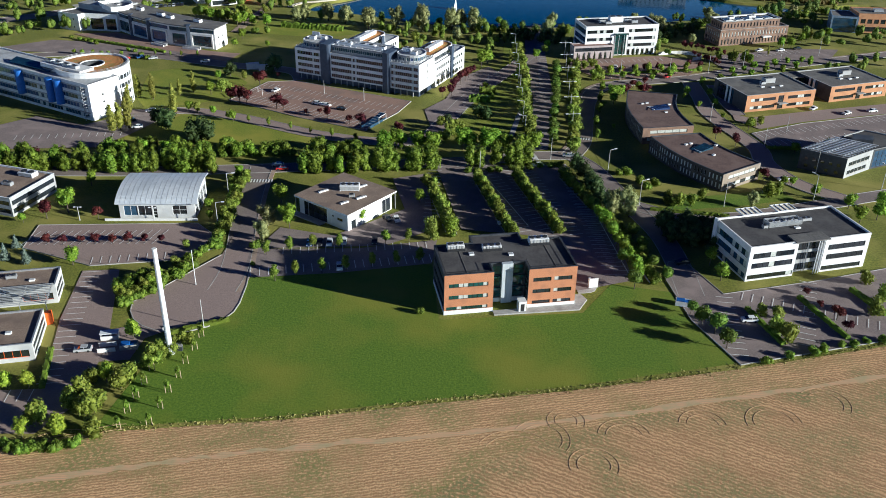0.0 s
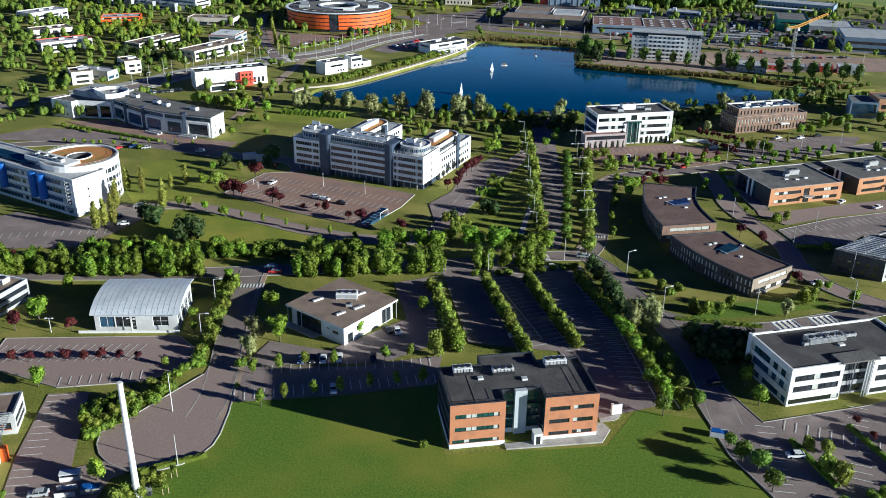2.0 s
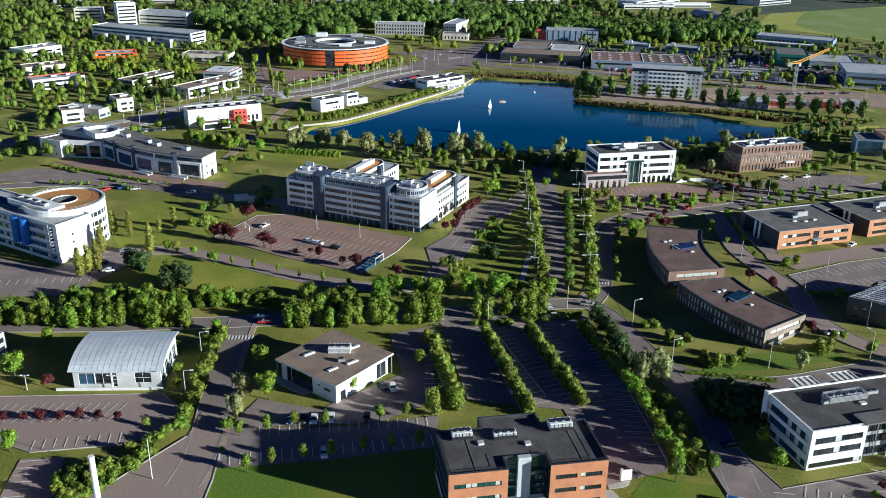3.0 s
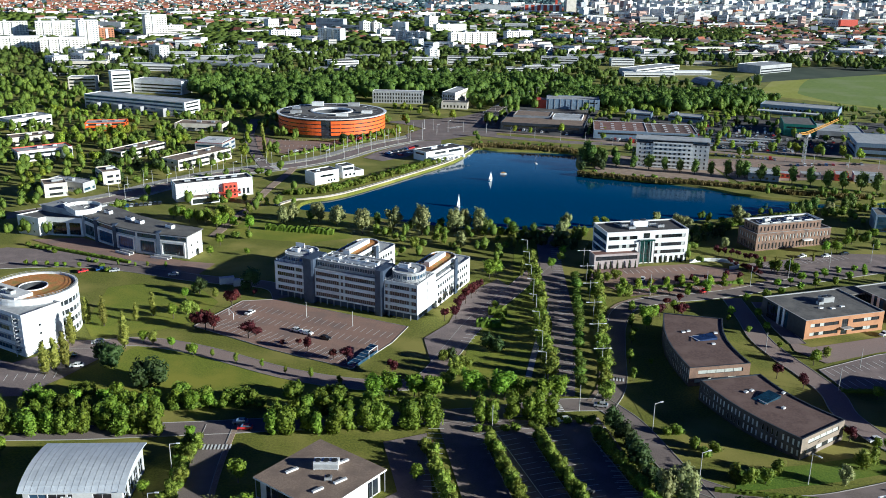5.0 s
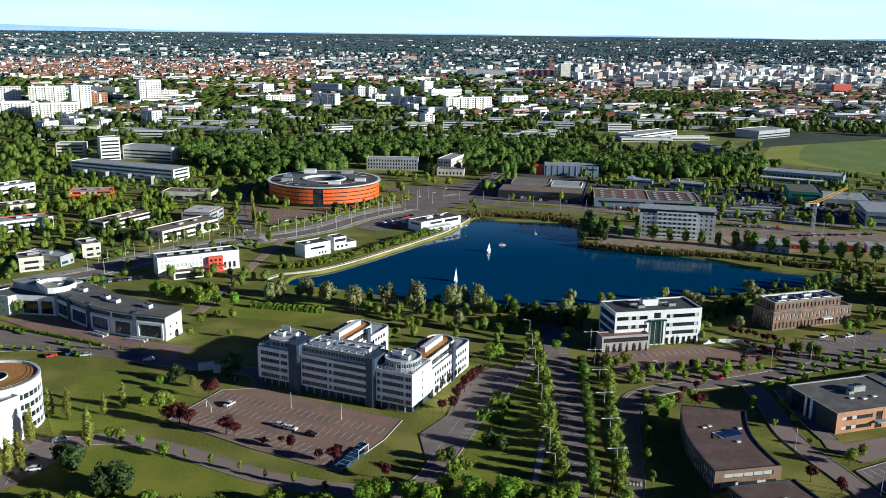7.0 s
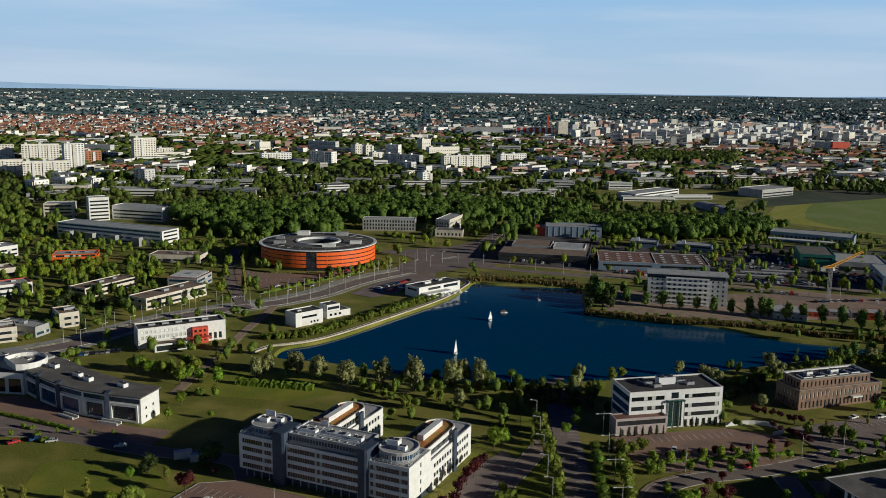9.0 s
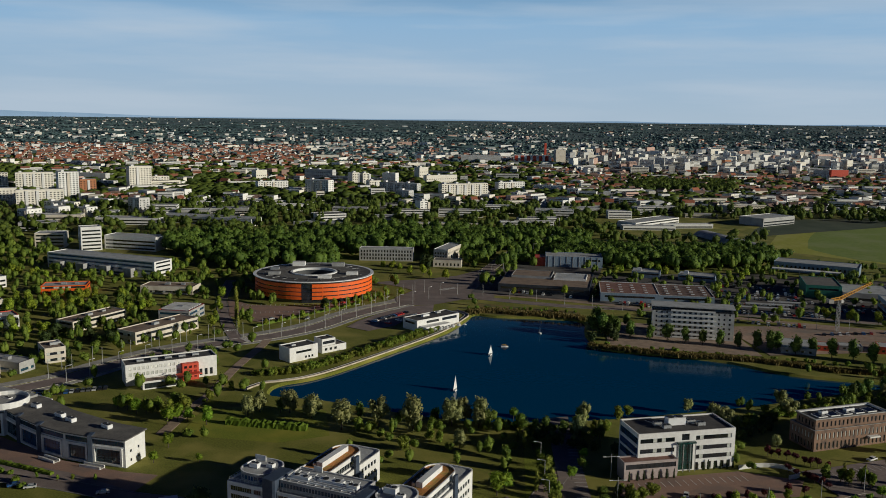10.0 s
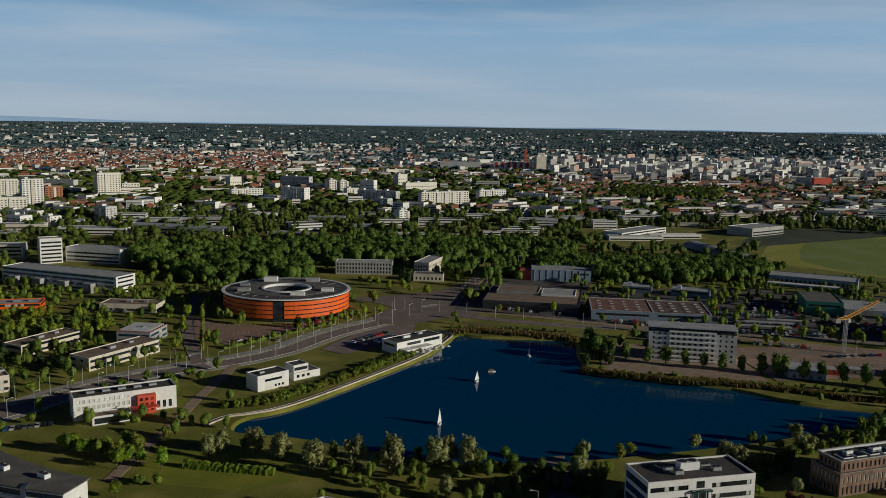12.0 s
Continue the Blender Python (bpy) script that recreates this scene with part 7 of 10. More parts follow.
for _kind in TALL:
    for _s in range(4):
        _count, _leaf = SPRAYS[_kind]
        _c = crown_geo(hash((len(_kind), _s, ord(_kind[0]))) % 9999, lobes_for(_kind, f"{_kind}{_s}"), _count, _leaf, spread=0.2 if _kind not in ("round", "spruce") else 0.12).mesh("crown", LEAF[_kind], True)
        _h = TALL[_kind]
        _t = None if _kind == "shrub" else trunk_geo(_s, _h * (0.42 if _kind not in ("bushy", "spruce", "poplar", "cypress") else 0.6), 0.022 * _h + 0.03, 5 if _kind not in ("poplar", "spruce") else 0, _h * 0.16, _h * 0.5).mesh("trunk", BARK)
        STOCK[_kind, _s] = _c, _t
PLANT_RANDOM = random.Random(5)
NAMES = {"cypress": "cypress", "hornbeam": "hornbeam", "lime": "lime_tree", "bank": "alder", "broad": "broadleaf_tree", "bushy": "bushy_tree", "round": "clipped_tree", "young": "young_tree", "dark": "evergreen_tree", "spruce": "spruce", "willow": "willow", "poplar": "poplar", "plum": "plum_tree", "yellow": "golden_tree", "shrub": "shrub"}


def plant(kind, area, x, y, height):
    crown, trunk = STOCK[kind, PLANT_RANDOM.randrange(4)]
    name = NAMES[kind]
    s = height / TALL[kind]
    where = f"{area} trees" if kind != "shrub" else f"{area} shrubs"
    if not trunk:
        ob = tagged(new(name, crown), f"{LABELS[kind]} growing by the {area}", "shrub", where)
        ob.location, ob.rotation_euler, ob.scale = (x, y, 0), (0, 0, PLANT_RANDOM.uniform(0, 6.28)), (s * PLANT_RANDOM.uniform(0.9, 1.2), s, s)
        return
    ob = thing(name, f"{LABELS[kind]} in the {area}" if area not in ("mall", "lawn") else f"{LABELS[kind]} on the {area}", "tree", x, y, PLANT_RANDOM.uniform(0, 360), where)
    wide = PLANT_RANDOM.uniform(0.9, 1.15)
    ob.scale = (s * wide, s * wide, s)
    part("crown", crown, None, ob)
    part("trunk", trunk, None, ob)


def plant_all(kind, area, spots):
    for x, y, height in spots:
        plant(kind, area, x, y, height)


def plant_row(kind, area, a, b, n, height, jitter):
    for i in range(n):
        f = i / max(1, n - 1)
        plant(kind, area, a[0] + (b[0] - a[0]) * f + PLANT_RANDOM.gauss(0, jitter), a[1] + (b[1] - a[1]) * f + PLANT_RANDOM.gauss(0, jitter), height * PLANT_RANDOM.uniform(0.85, 1.15))



def hedge(a, b, wide, tall, where):
    """A clipped hedge from a to b: lumpy box with leaf sprays."""
    a, b = Vector(a), Vector(b)
    length, turn = (b - a).length, math.degrees(math.atan2(b.y - a.y, b.x - a.x))
    rnd = np.random.default_rng(int(length * 97 + a.x * 13) % 99991)
    g = Geo()
    n = max(2, int(length / 0.9))
    prof = [(-wide / 2, 0), (-wide / 2, tall * 0.8), (-wide * 0.3, tall), (wide * 0.3, tall), (wide / 2, tall * 0.8), (wide / 2, 0)]
    for i in range(n + 1):
        for y, z in prof:
            g.v.append((length * i / n + rnd.normal(0, 0.1), y * (1 + rnd.normal(0, 0.12)), max(0, z * (1 + rnd.normal(0, 0.12)))))
    for i in range(n):
        for k in range(5):
            p = i * 6 + k
            g.f.append((p, p + 1, p + 7, p + 6))
            g.m.append(0)
    for e in (0, n):
        g.f.append(tuple(e * 6 + k for k in range(6)))
        g.m.append(0)
    for _ in range(int(length * 7)):
        c = np.array([rnd.uniform(0, length), rnd.uniform(-wide, wide) * 0.52, tall * rnd.uniform(0.4, 1.08)])
        u, w = rnd.normal(0, 0.14, (2, 3))
        g.face([c - u, c - w, c + u, c + w])
    tagged(part("hedge", g, LEAF["shrub"], at=pose(a.x, a.y, 0, 0, 0, turn)), f"low clipped green hedge by the {where}", "hedge", f"{where} hedges")


plant_row("hornbeam", "avenue", (-150.2, 284.1), (-76.7, 285.3), 26, 8.2, 0.9)
plant_row("hornbeam", "avenue", (-152.7, 292.1), (-79.7, 294.3), 20, 7.2, 1.3)
plant_row("hornbeam", "avenue", (-45.9, 284.7), (0.7, 290.1), 15, 8.6, 0.9)
plant_row("hornbeam", "avenue", (-45.0, 292.8), (-1.4, 296.7), 11, 7.6, 1.3)
plant_row("hornbeam", "avenue", (13.9, 292.0), (34.6, 296.2), 6, 9, 1.0)
plant_row("shrub", "avenue", (12.7, 286.4), (45.5, 293.5), 10, 2.6, 0.4)
plant_row("shrub", "avenue", (-75.5, 298.1), (-51.3, 301.6), 8, 3, 0.8)
for _a, _c, _n, _h in (((15.5, 281), (24.6, 237.5), 24, 4.3), ((29.0, 283), (38.8, 241), 23, 4.4), ((45.6, 284), (52.6, 258), 15, 4.2), ((-1.0, 276), (6.1, 239), 14, 5.0), ((56.0, 252), (62.5, 212), 18, 3.6)):
    street("planting_strip", [_a, ((_a[0] + _c[0]) / 2, (_a[1] + _c[1]) / 2), _c], 2.8, GRASS, "narrow planted strip between parking rows")
    plant_row("bushy", "car park", _a, _c, _n, _h, 0.35)
    plant_row("shrub", "car park", _a, _c, _n // 2, 2.2, 0.6)
plant_row("dark", "car park", (51.8, 291.6), (56.8, 257.2), 8, 6.5, 0.8)
plant_row("broad", "car park", (52.9, 250.2), (58.1, 214.8), 9, 5.8, 0.5)
plant_all("willow", "car park", [(57.9, 253.1, 10.0), (62.9, 253.2, 10.5)])
plant_all("round", "car park", [(61.0, 237.7, 5.5), (62.5, 230.5, 5.0), (61.4, 225.3, 4.8), (65.6, 212.5, 5.0), (63.0, 219.4, 4.6), (56.0, 208.6, 6.0), (54.9, 221.8, 5.0)])
plant_all("young", "south lot", [(-43.4, 210.8, 5.2), (-37.9, 214.0, 5.0), (-30.9, 215.1, 5.0), (-24.2, 216.9, 5.0), (-17.1, 218.6, 5.0), (-10.3, 220.1, 5.0), (-3.7, 221.9, 5.0)])
plant_all("young", "south lot", [(-48.3, 225.6, 4.8), (-42.0, 227.8, 5.0), (-35.1, 229.7, 5.0), (-27.6, 229.9, 5.0), (-14.0, 233.0, 4.8), (-7.0, 234.6, 4.6)])
plant_all("yellow", "south lot", [(-0.5, 236.6, 8.0), (1.7, 241.1, 6.0)])
plant_all("broad", "south lot", [(5.2, 239.0, 6.5), (-4.4, 261.9, 5.0), (-22.2, 247.1, 5.5), (-44.1, 242.7, 8.5), (-49.5, 260.7, 7.0)])
plant_all("willow", "south lot", [(-51.1, 235.1, 7.0), (-51.0, 244.4, 7.5)])
plant_all("shrub", "south lot", [(-51.8, 229.7, 3.0), (-51.1, 219.5, 1.5), (-2.7, 194.8, 2.2)])
plant_row("shrub", "drive", (-66.8, 279.2), (-63.0, 229.4), 10, 3.4, 0.5)
plant_row("shrub", "drive", (-65.1, 229.4), (-69.9, 221.8), 4, 2.6, 0.4)
plant_all("yellow", "drive", [(-72.6, 218.4, 3.8), (-72.6, 229.2, 3.2)])
plant_all("broad", "drive", [(-67.2, 282.1, 4.0), (-71.8, 255.1, 4.0), (-69.8, 247.9, 3.5)])
plant_all("broad", "pavilion", [(-115.5, 251.9, 8.5), (-115.1, 272.2, 6.0), (-76.1, 206.5, 4.2)])
plant_all("plum", "pavilion", [(-120.5, 247.4, 6.0), (-104.6, 247.8, 4.2), (-141.1, 290.9, 6.0), (-152.7, 293.1, 6.0)])
plant_row("plum", "pavilion", (-113.9, 229.7), (-80.3, 231.9), 8, 3.6, 0.2)
plant_all("spruce", "pavilion", [(-121.7, 220.6, 6.5), (-115.2, 218.8, 6.0), (-121.9, 228.1, 5.0)])
plant_all("broad", "pavilion", [(-101.9, 218.4, 6.0), (-126.7, 244.5, 3.5)])
plant_row("shrub", "pavilion", (-84.3, 205.8), (-79.1, 212.6), 6, 3.4, 0.7)
plant_all("lime", "tower yard", [(-73.6, 181.6, 6.2), (-83.1, 200.5, 4.8), (-91.2, 161.4, 5.5), (-96.1, 161.3, 5.5), (-78.7, 146.0, 6.0), (-86.0, 145.0, 5.0), (-74.5, 164.2, 5.5)])
plant_all("bushy", "tower yard", [(-70.5, 161.7, 6.0), (-73.7, 153.6, 6.5), (-71.5, 146.1, 5.0), (-75.6, 152.6, 5.0), (-66.5, 172.7, 5.0), (-66.9, 170.4, 4.0), (-65.5, 176.2, 4.0)])
plant_row("bushy", "tower yard", (-64.8, 172.7), (-60.1, 180.4), 7, 3.4, 0.6)
plant_row("shrub", "tower yard", (-80, 197), (-68.5, 217), 14, 3.0, 0.7)
plant_row("bushy", "tower yard", (-81, 199), (-75, 210), 5, 4.0, 0.6)
plant_row("bushy", "drive", (-64.5, 279), (-63.5, 236), 15, 4.4, 0.5)
plant_row("bushy", "tower yard", (-84, 150), (-70, 166), 7, 5.4, 1.2)
plant_row("shrub", "tower yard", (-88.9, 140.6), (-74.1, 141.6), 12, 2.4, 0.5)
hedge((-92.1, 176.9), (-88.3, 161.4), 1.3, 1.2, "tower yard")
hedge((-65.5, 184.2), (-52.0, 190.7), 1.3, 1.0, "tower yard")
plant_all("round", "east lot", [(70.0, 190.5, 6.2), (72.3, 186.7, 6.2), (73.4, 180.2, 6.0), (68.5, 196.1, 4.2)])
plant_all("yellow", "east lot", [(86.7, 195.4, 4.2), (90.7, 193.8, 5.2)])
plant_all("bushy", "east lot", [(89.4, 182.9, 7.0), (87.9, 186.9, 6.0), (116.9, 195.9, 6.0), (122.4, 203.1, 5.5), (121.5, 212.1, 5.0)])
plant_all("plum", "east lot", [(102.6, 205.9, 2.6), (104.0, 199.6, 2.6), (106.2, 193.6, 4.6), (106.6, 188.3, 3.6)])
hedge((84.0, 198.7), (88.1, 181.9), 1.3, 1.1, "east lot")
hedge((100.1, 204.7), (105.6, 184.7), 1.3, 1.1, "east lot")
hedge((116.3, 208.9), (120.4, 196.0), 1.7, 1.3, "east lot")
plant_all("shrub", "east lot", [(81.3, 174.2, 2.4), (87.6, 176.6, 2.2), (94.4, 177.9, 2.6), (97.1, 179.6, 2.4), (102.5, 181.7, 2.0), (105.8, 181.7, 2.2), (109.6, 183.3, 1.8), (114.1, 183.8, 2.4)])
plant_row("dark", "east lot", (71.5, 246.5), (87.6, 238.3), 10, 6.8, 1.0)
plant_row("dark", "east lot", (75, 240), (88, 233), 8, 6.2, 1.0)
plant_row("dark", "east lot", (73.5, 238.0), (82.0, 231.0), 4, 5.5, 1)
plant_all("broad", "east lot", [(81.4, 213.7, 6.5), (80.6, 222.4, 6.0)])
plant_all("bushy", "brown offices", [(77.7, 264.1, 5.0), (81.0, 262.0, 5.5), (85.1, 262.2, 5.0), (89.7, 266.6, 4.5), (113.4, 269.5, 6.0), (117.1, 271.8, 5.0)])
plant_all("willow", "brown offices", [(105.1, 261.4, 6.0)])
plant_all("broad", "brown offices", [(128.9, 269.9, 5.5), (137.0, 261.4, 6.0), (142.8, 253.2, 7.0), (148.3, 261.7, 6.5), (136.4, 251.0, 6.0), (121.4, 278.9, 4.0), (124.4, 279.0, 3.6)])
plant_all("plum", "brown offices", [(116.0, 283.5, 5.0), (115.6, 315.3, 5.6), (110.0, 322.7, 5.4)])
plant_all("shrub", "brown offices", [(68.9, 287.1, 3.0), (71.5, 279.9, 3.4), (65.8, 287.0, 2.6), (73.4, 275.2, 3.0), (76.9, 277.7, 3.0)])
plant_row("young", "brown offices", (74.0, 377.5), (62.9, 319.4), 5, 5, 0.5)
plant_all("broad", "brown offices", [(77.0, 362.5, 5.0), (80.0, 370.0, 5.5), (91.1, 378.1, 5.5), (71.6, 331.9, 2.5)])
plant_all("plum", "brown offices", [(89.6, 383.6, 4.4), (95.8, 388.7, 4.0)])
hedge((71.0, 258.8), (95.5, 254.1), 1.3, 1.0, "brown offices")
plant_row("bushy", "mall", (42.0, 432), (36.8, 322), 17, 6.8, 0.5)
plant_row("round", "mall", (37.0, 490), (40.5, 440), 7, 5.4, 0.6)
plant_row("round", "mall", (58.2, 412), (45.0, 312), 15, 5.4, 0.5)
plant_row("bushy", "mall", (67.5, 412), (52.0, 307), 18, 6.0, 0.4)
plant_all("broad", "mall", [(22.5, 414.4, 9.0), (25.4, 417.6, 8.0), (50.2, 428.0, 5.0), (57.4, 445.8, 5.0), (61.8, 394.6, 4.5)])
plant_all("dark", "mall", [(18.3, 343.8, 6.0), (21.8, 341.1, 5.5), (5.5, 333.8, 5.0)])
plant_all("bushy", "mall", [(7.0, 322.9, 7.0), (4.4, 316.1, 6.0), (9.6, 326.5, 6.0), (2.9, 333.8, 4.5)])
plant_row("broad", "mall", (-18.7, 307.7), (0.3, 306.4), 6, 7.5, 1.0)
plant_row("broad", "mall", (12.2, 308.1), (35.0, 305.4), 8, 8.5, 1.2)
plant_all("poplar", "mall", [(36.4, 417.8, 8.0), (36.3, 456.5, 8.0), (34.4, 464.4, 6.0)])
hedge((20, 376), (27, 376), 4.2, 2.6, "main lot")
hedge((15, 364.5), (24, 364), 4.2, 2.4, "main lot")
plant_row("shrub", "mall", (23.7, 383.0), (25.7, 368.1), 4, 2.2, 0.4)
plant_row("plum", "main lot", (4.5, 367.7), (18.4, 400.4), 8, 6.0, 0.8)
plant_all("plum", "main lot", [(-13.5, 322.6, 5.5), (-29.3, 332.5, 5.5), (-33.7, 333.1, 4.5), (-43.1, 339.9, 5.2), (-46.9, 344.7, 2.8), (-52.2, 343.8, 2.8), (-65.4, 350.6, 6.8), (-62.4, 349.4, 5.0), (-82.1, 357.7, 7.5), (-78.8, 356.0, 6.8), (-86.2, 358.9, 6.2), (-77.2, 378.2, 8.0)])
plant_row("young", "main lot", (-83.0, 338.0), (-12.4, 307.8), 9, 3.6, 0.3)
plant_all("broad", "main lot", [(-100.6, 345.7, 5.0), (-89.5, 341.9, 4.6), (-80.4, 335.4, 5.0), (-96.6, 368.0, 6.2), (-97.7, 388.3, 4.6), (-95.5, 393.8, 4.4)])
plant_all("dark", "lawn", [(-90.9, 312.9, 9.8), (-87.4, 312.0, 10.4), (-86.4, 316.3, 8.5), (-105.0, 326.4, 9.1), (-108.4, 330.0, 7.8)])
plant_all("poplar", "lawn", [(-105.4, 341.6, 14.2), (-119.4, 360.5, 12.2), (-126.2, 362.7, 10.8), (-104.6, 370.2, 10.1), (-109.3, 365.4, 8.1), (-119.2, 326.2, 13.5), (-124.0, 343.3, 12.8), (-123.5, 320.8, 12.2), (-121.8, 324.3, 12.2), (-145.6, 364.6, 10.1)])
plant_row("shrub", "lawn", (-119.9, 304.6), (-20.2, 306.1), 20, 4.6, 1.6)
plant_row("broad", "lawn", (-115.6, 298.7), (-67.1, 299.4), 10, 6, 1.5)
plant_all("dark", "lawn", [(-74.7, 400.0, 9.1), (-93.6, 393.9, 7.2)])
plant_all("plum", "lawn", [(-71.4, 391.6, 3.0)])
plant_all("willow", "lake shore", [(-36, 477, 14.0), (-21, 481, 13.5), (-7, 477, 15.5), (9, 482, 12.0), (13, 494, 9.0), (21, 484, 12.5), (11.2, 455.8, 8.5), (-77, 492, 10.0), (-73, 498, 10.0), (-60, 497, 11.0), (-50, 491, 12.0), (64, 486, 9.5), (118.7, 484.4, 10.0), (122.8, 481.5, 10.0)])
plant_all("bushy", "lake shore", [(-23.7, 475.0, 5.0), (-29.2, 478.3, 5.0), (-0.1, 467.4, 5.0), (-10.1, 455.2, 6.0), (3.7, 463.4, 5.0), (63.2, 486.5, 7.0), (80.3, 491.5, 6.0), (85.4, 496.3, 5.0)])
plant_row("bushy", "lake shore", (24.9, 476.5), (73.9, 478.0), 15, 4.6, 1.2)
plant_row("dark", "lake shore", (44.7, 464.7), (69.8, 453.6), 8, 5.5, 1.8)
plant_all("willow", "lake shore", [(119.1, 488.2, 8.5), (122.8, 483.9, 8.5), (156.4, 508.2, 9.0), (135.4, 459.3, 6.5), (113.0, 501.9, 6.0)])
plant_row("dark", "lake shore", (119.8, 466.9), (143.6, 480.2), 8, 5, 1.4)
plant_row("bushy", "lake shore", (125.3, 481.3), (239.1, 533.8), 22, 4.6, 1.5)
plant_all("broad", "lake shore", [(-93.8, 490.5, 5.5), (-84.5, 441.8, 4.0), (-104.8, 485.6, 8.0), (-107.6, 481.1, 8.0), (-100.8, 485.8, 6.0), (-130.0, 498.7, 8.0), (-124.6, 494.2, 7.0), (-134.6, 500.5, 6.0), (-100.1, 456.4, 6.0), (-101.2, 441.4, 5.0), (-120.5, 494.3, 5.0), (-91.8, 481.6, 7.0)])
for _a, _c in (((-82, 550), (-66, 555)), ((-66, 555), (-50, 571)), ((-50, 571), (-27, 601)), ((-27, 601), (-3, 634)), ((-3, 634), (5, 645))):
    _n = int(math.dist(_a, _c) / 2.0)
    plant_row("bushy", "lake shore", _a, _c, _n, 3.6, 0.7)
    plant_row("shrub", "lake shore", (_a[0] - 3.5, _a[1] + 3), (_c[0] - 3.5, _c[1] + 3), _n, 3.0, 0.8)
plant_row("shrub", "lake shore", (-100.2, 541.6), (-100.5, 490.3), 6, 2, 0.6)
plant_row("broad", "lake offices", (86.5, 395.2), (126.2, 407.7), 6, 4.8, 0.4)
plant_row("plum", "lake offices", (82.4, 405.5), (112.1, 412.2), 6, 3.6, 0.4)
plant_row("plum", "lake offices", (131.0, 434.9), (138.0, 420.4), 7, 3.4, 0.5)
plant_all("plum", "lake offices", [(122.6, 416.8, 4.0), (127.7, 415.1, 4.0), (84.3, 374.2, 5.4), (91.4, 374.3, 5.4), (94.1, 376.9, 4.6)])
plant_row("broad", "lake offices", (122.4, 387.8), (182.1, 418.3), 8, 4.6, 0.8)
plant_row("young", "lake offices", (142.4, 427.0), (156.2, 420.9), 6, 6.5, 1.8)
plant_all("poplar", "lake offices", [(154.2, 427.3, 7.0), (169.7, 441.6, 5.0), (148.4, 430.6, 6.5), (190.1, 464.9, 5.5), (203.3, 473.5, 6.0)])
plant_row("broad", "lake offices", (139.7, 408.0), (187.0, 428.2), 8, 4.4, 0.8)
plant_all("broad", "lake offices", [(78.1, 369.2, 6.5), (81.6, 371.7, 6.0), (70.9, 355.3, 4.0), (111.6, 374.8, 4.5), (112.7, 358.4, 3.6), (98.2, 367.2, 2.6), (108.9, 369.8, 3.0), (100.5, 395.5, 3.5)])
hedge((78.7, 403.6), (127.9, 412.6), 1.3, 1.0, "lake offices")
plant_all("bushy", "lake offices", [(75.7, 415.7, 5.0), (71.7, 412.5, 4.6), (73.6, 394.9, 6.0), (76.8, 395.0, 5.5), (64.4, 415.4, 4.6)])
plant_all("broad", "brown offices", [(109.3, 398.2, 5.0), (121.5, 374.0, 4.4), (120.8, 362.0, 3.6), (126.0, 333.0, 6.0), (119.4, 345.8, 3.0), (136.0, 309.0, 4.5), (141.0, 305.0, 5.0)])
plant_all("yellow", "brown offices", [(132.8, 338.6, 4.6), (129.0, 337.0, 3.8)])
hedge((127.0, 313.8), (140.0, 313.2), 1.4, 1.1, "lake offices")
plant_row("broad", "lake offices", (180.5, 449.2), (213.7, 482.3), 6, 6, 3)
plant_all("dark", "opposite bank", [(102.1, 638.6, 9.0), (100.5, 655.2, 8.0), (104.4, 630.7, 10.0), (105.8, 623.0, 8.0), (93.3, 622.4, 6.0)])
plant_row("shrub", "opposite bank", (27.7, 707.7), (95.4, 697.2), 16, 2.2, 1.2)
plant_row("lime", "campus", (-127.0, 644.5), (-143.4, 730.3), 5, 8, 0.8)
plant_row("poplar", "campus", (-114.3, 645.1), (-135.2, 742.0), 6, 10, 0.6)
plant_row("lime", "campus", (-210.6, 675.9), (-181.1, 687.0), 7, 8, 2)
plant_row("lime", "campus", (-265.3, 682.7), (-222.9, 694.6), 9, 9, 3)
plant_row("lime", "campus", (-273.8, 712.4), (-213.2, 726.5), 9, 8.5, 3)
plant_row("lime", "campus", (-332.4, 819.5), (-294.1, 794.3), 7, 8, 3)
plant_row("dark", "campus", (-217.0, 608.8), (-185.0, 686.8), 8, 7, 4)
plant_row("lime", "campus", (-236.7, 623.2), (-211.9, 632.3), 7, 7, 3)
plant_row("lime", "campus", (-280.7, 795.1), (-163.3, 802.4), 14, 6.5, 3)
plant_row("lime", "campus", (-287.0, 837.1), (-149.2, 877.7), 16, 7, 3)
plant_all("dark", "campus", [(-190.9, 617.5, 8.0), (-177.1, 610.5, 8.0), (-189.4, 581.6, 6.0), (-224.0, 548.6, 7.5), (-180.1, 562.5, 5.0)])
plant_all("spruce", "campus", [(-246.8, 638.9, 9.0), (-250.4, 630.5, 7.0)])
plant_all("lime", "campus", [(-260.6, 606.8, 6.0), (-252.6, 604.2, 6.0), (-228.1, 623.6, 6.0), (-161.1, 582.7, 5.0)])
plant_row("lime", "campus", (-234.5, 548.2), (-240.7, 600.4), 5, 6, 2)
plant_row("lime", "campus", (-99.3, 654.4), (-34.1, 725.4), 11, 5, 0.8)
plant_row("lime", "campus", (-69.2, 702.7), (-22.4, 748.4), 8, 6.5, 1.5)
plant_row("lime", "campus", (-40.8, 853.4), (8.4, 813.1), 7, 8, 3)
plant_all("dark", "campus", [(-3.6, 855.9, 14.0), (-69.2, 702.7, 8.0)])
hedge((-104, 652), (-50, 716), 1.7, 1.4, "campus")
plant_row("young", "campus", (-160.7, 603.8), (-121.5, 644.8), 6, 3.4, 1)
hedge((-178.4, 450.3), (-133.2, 429.9), 1.7, 1.3, "service road")
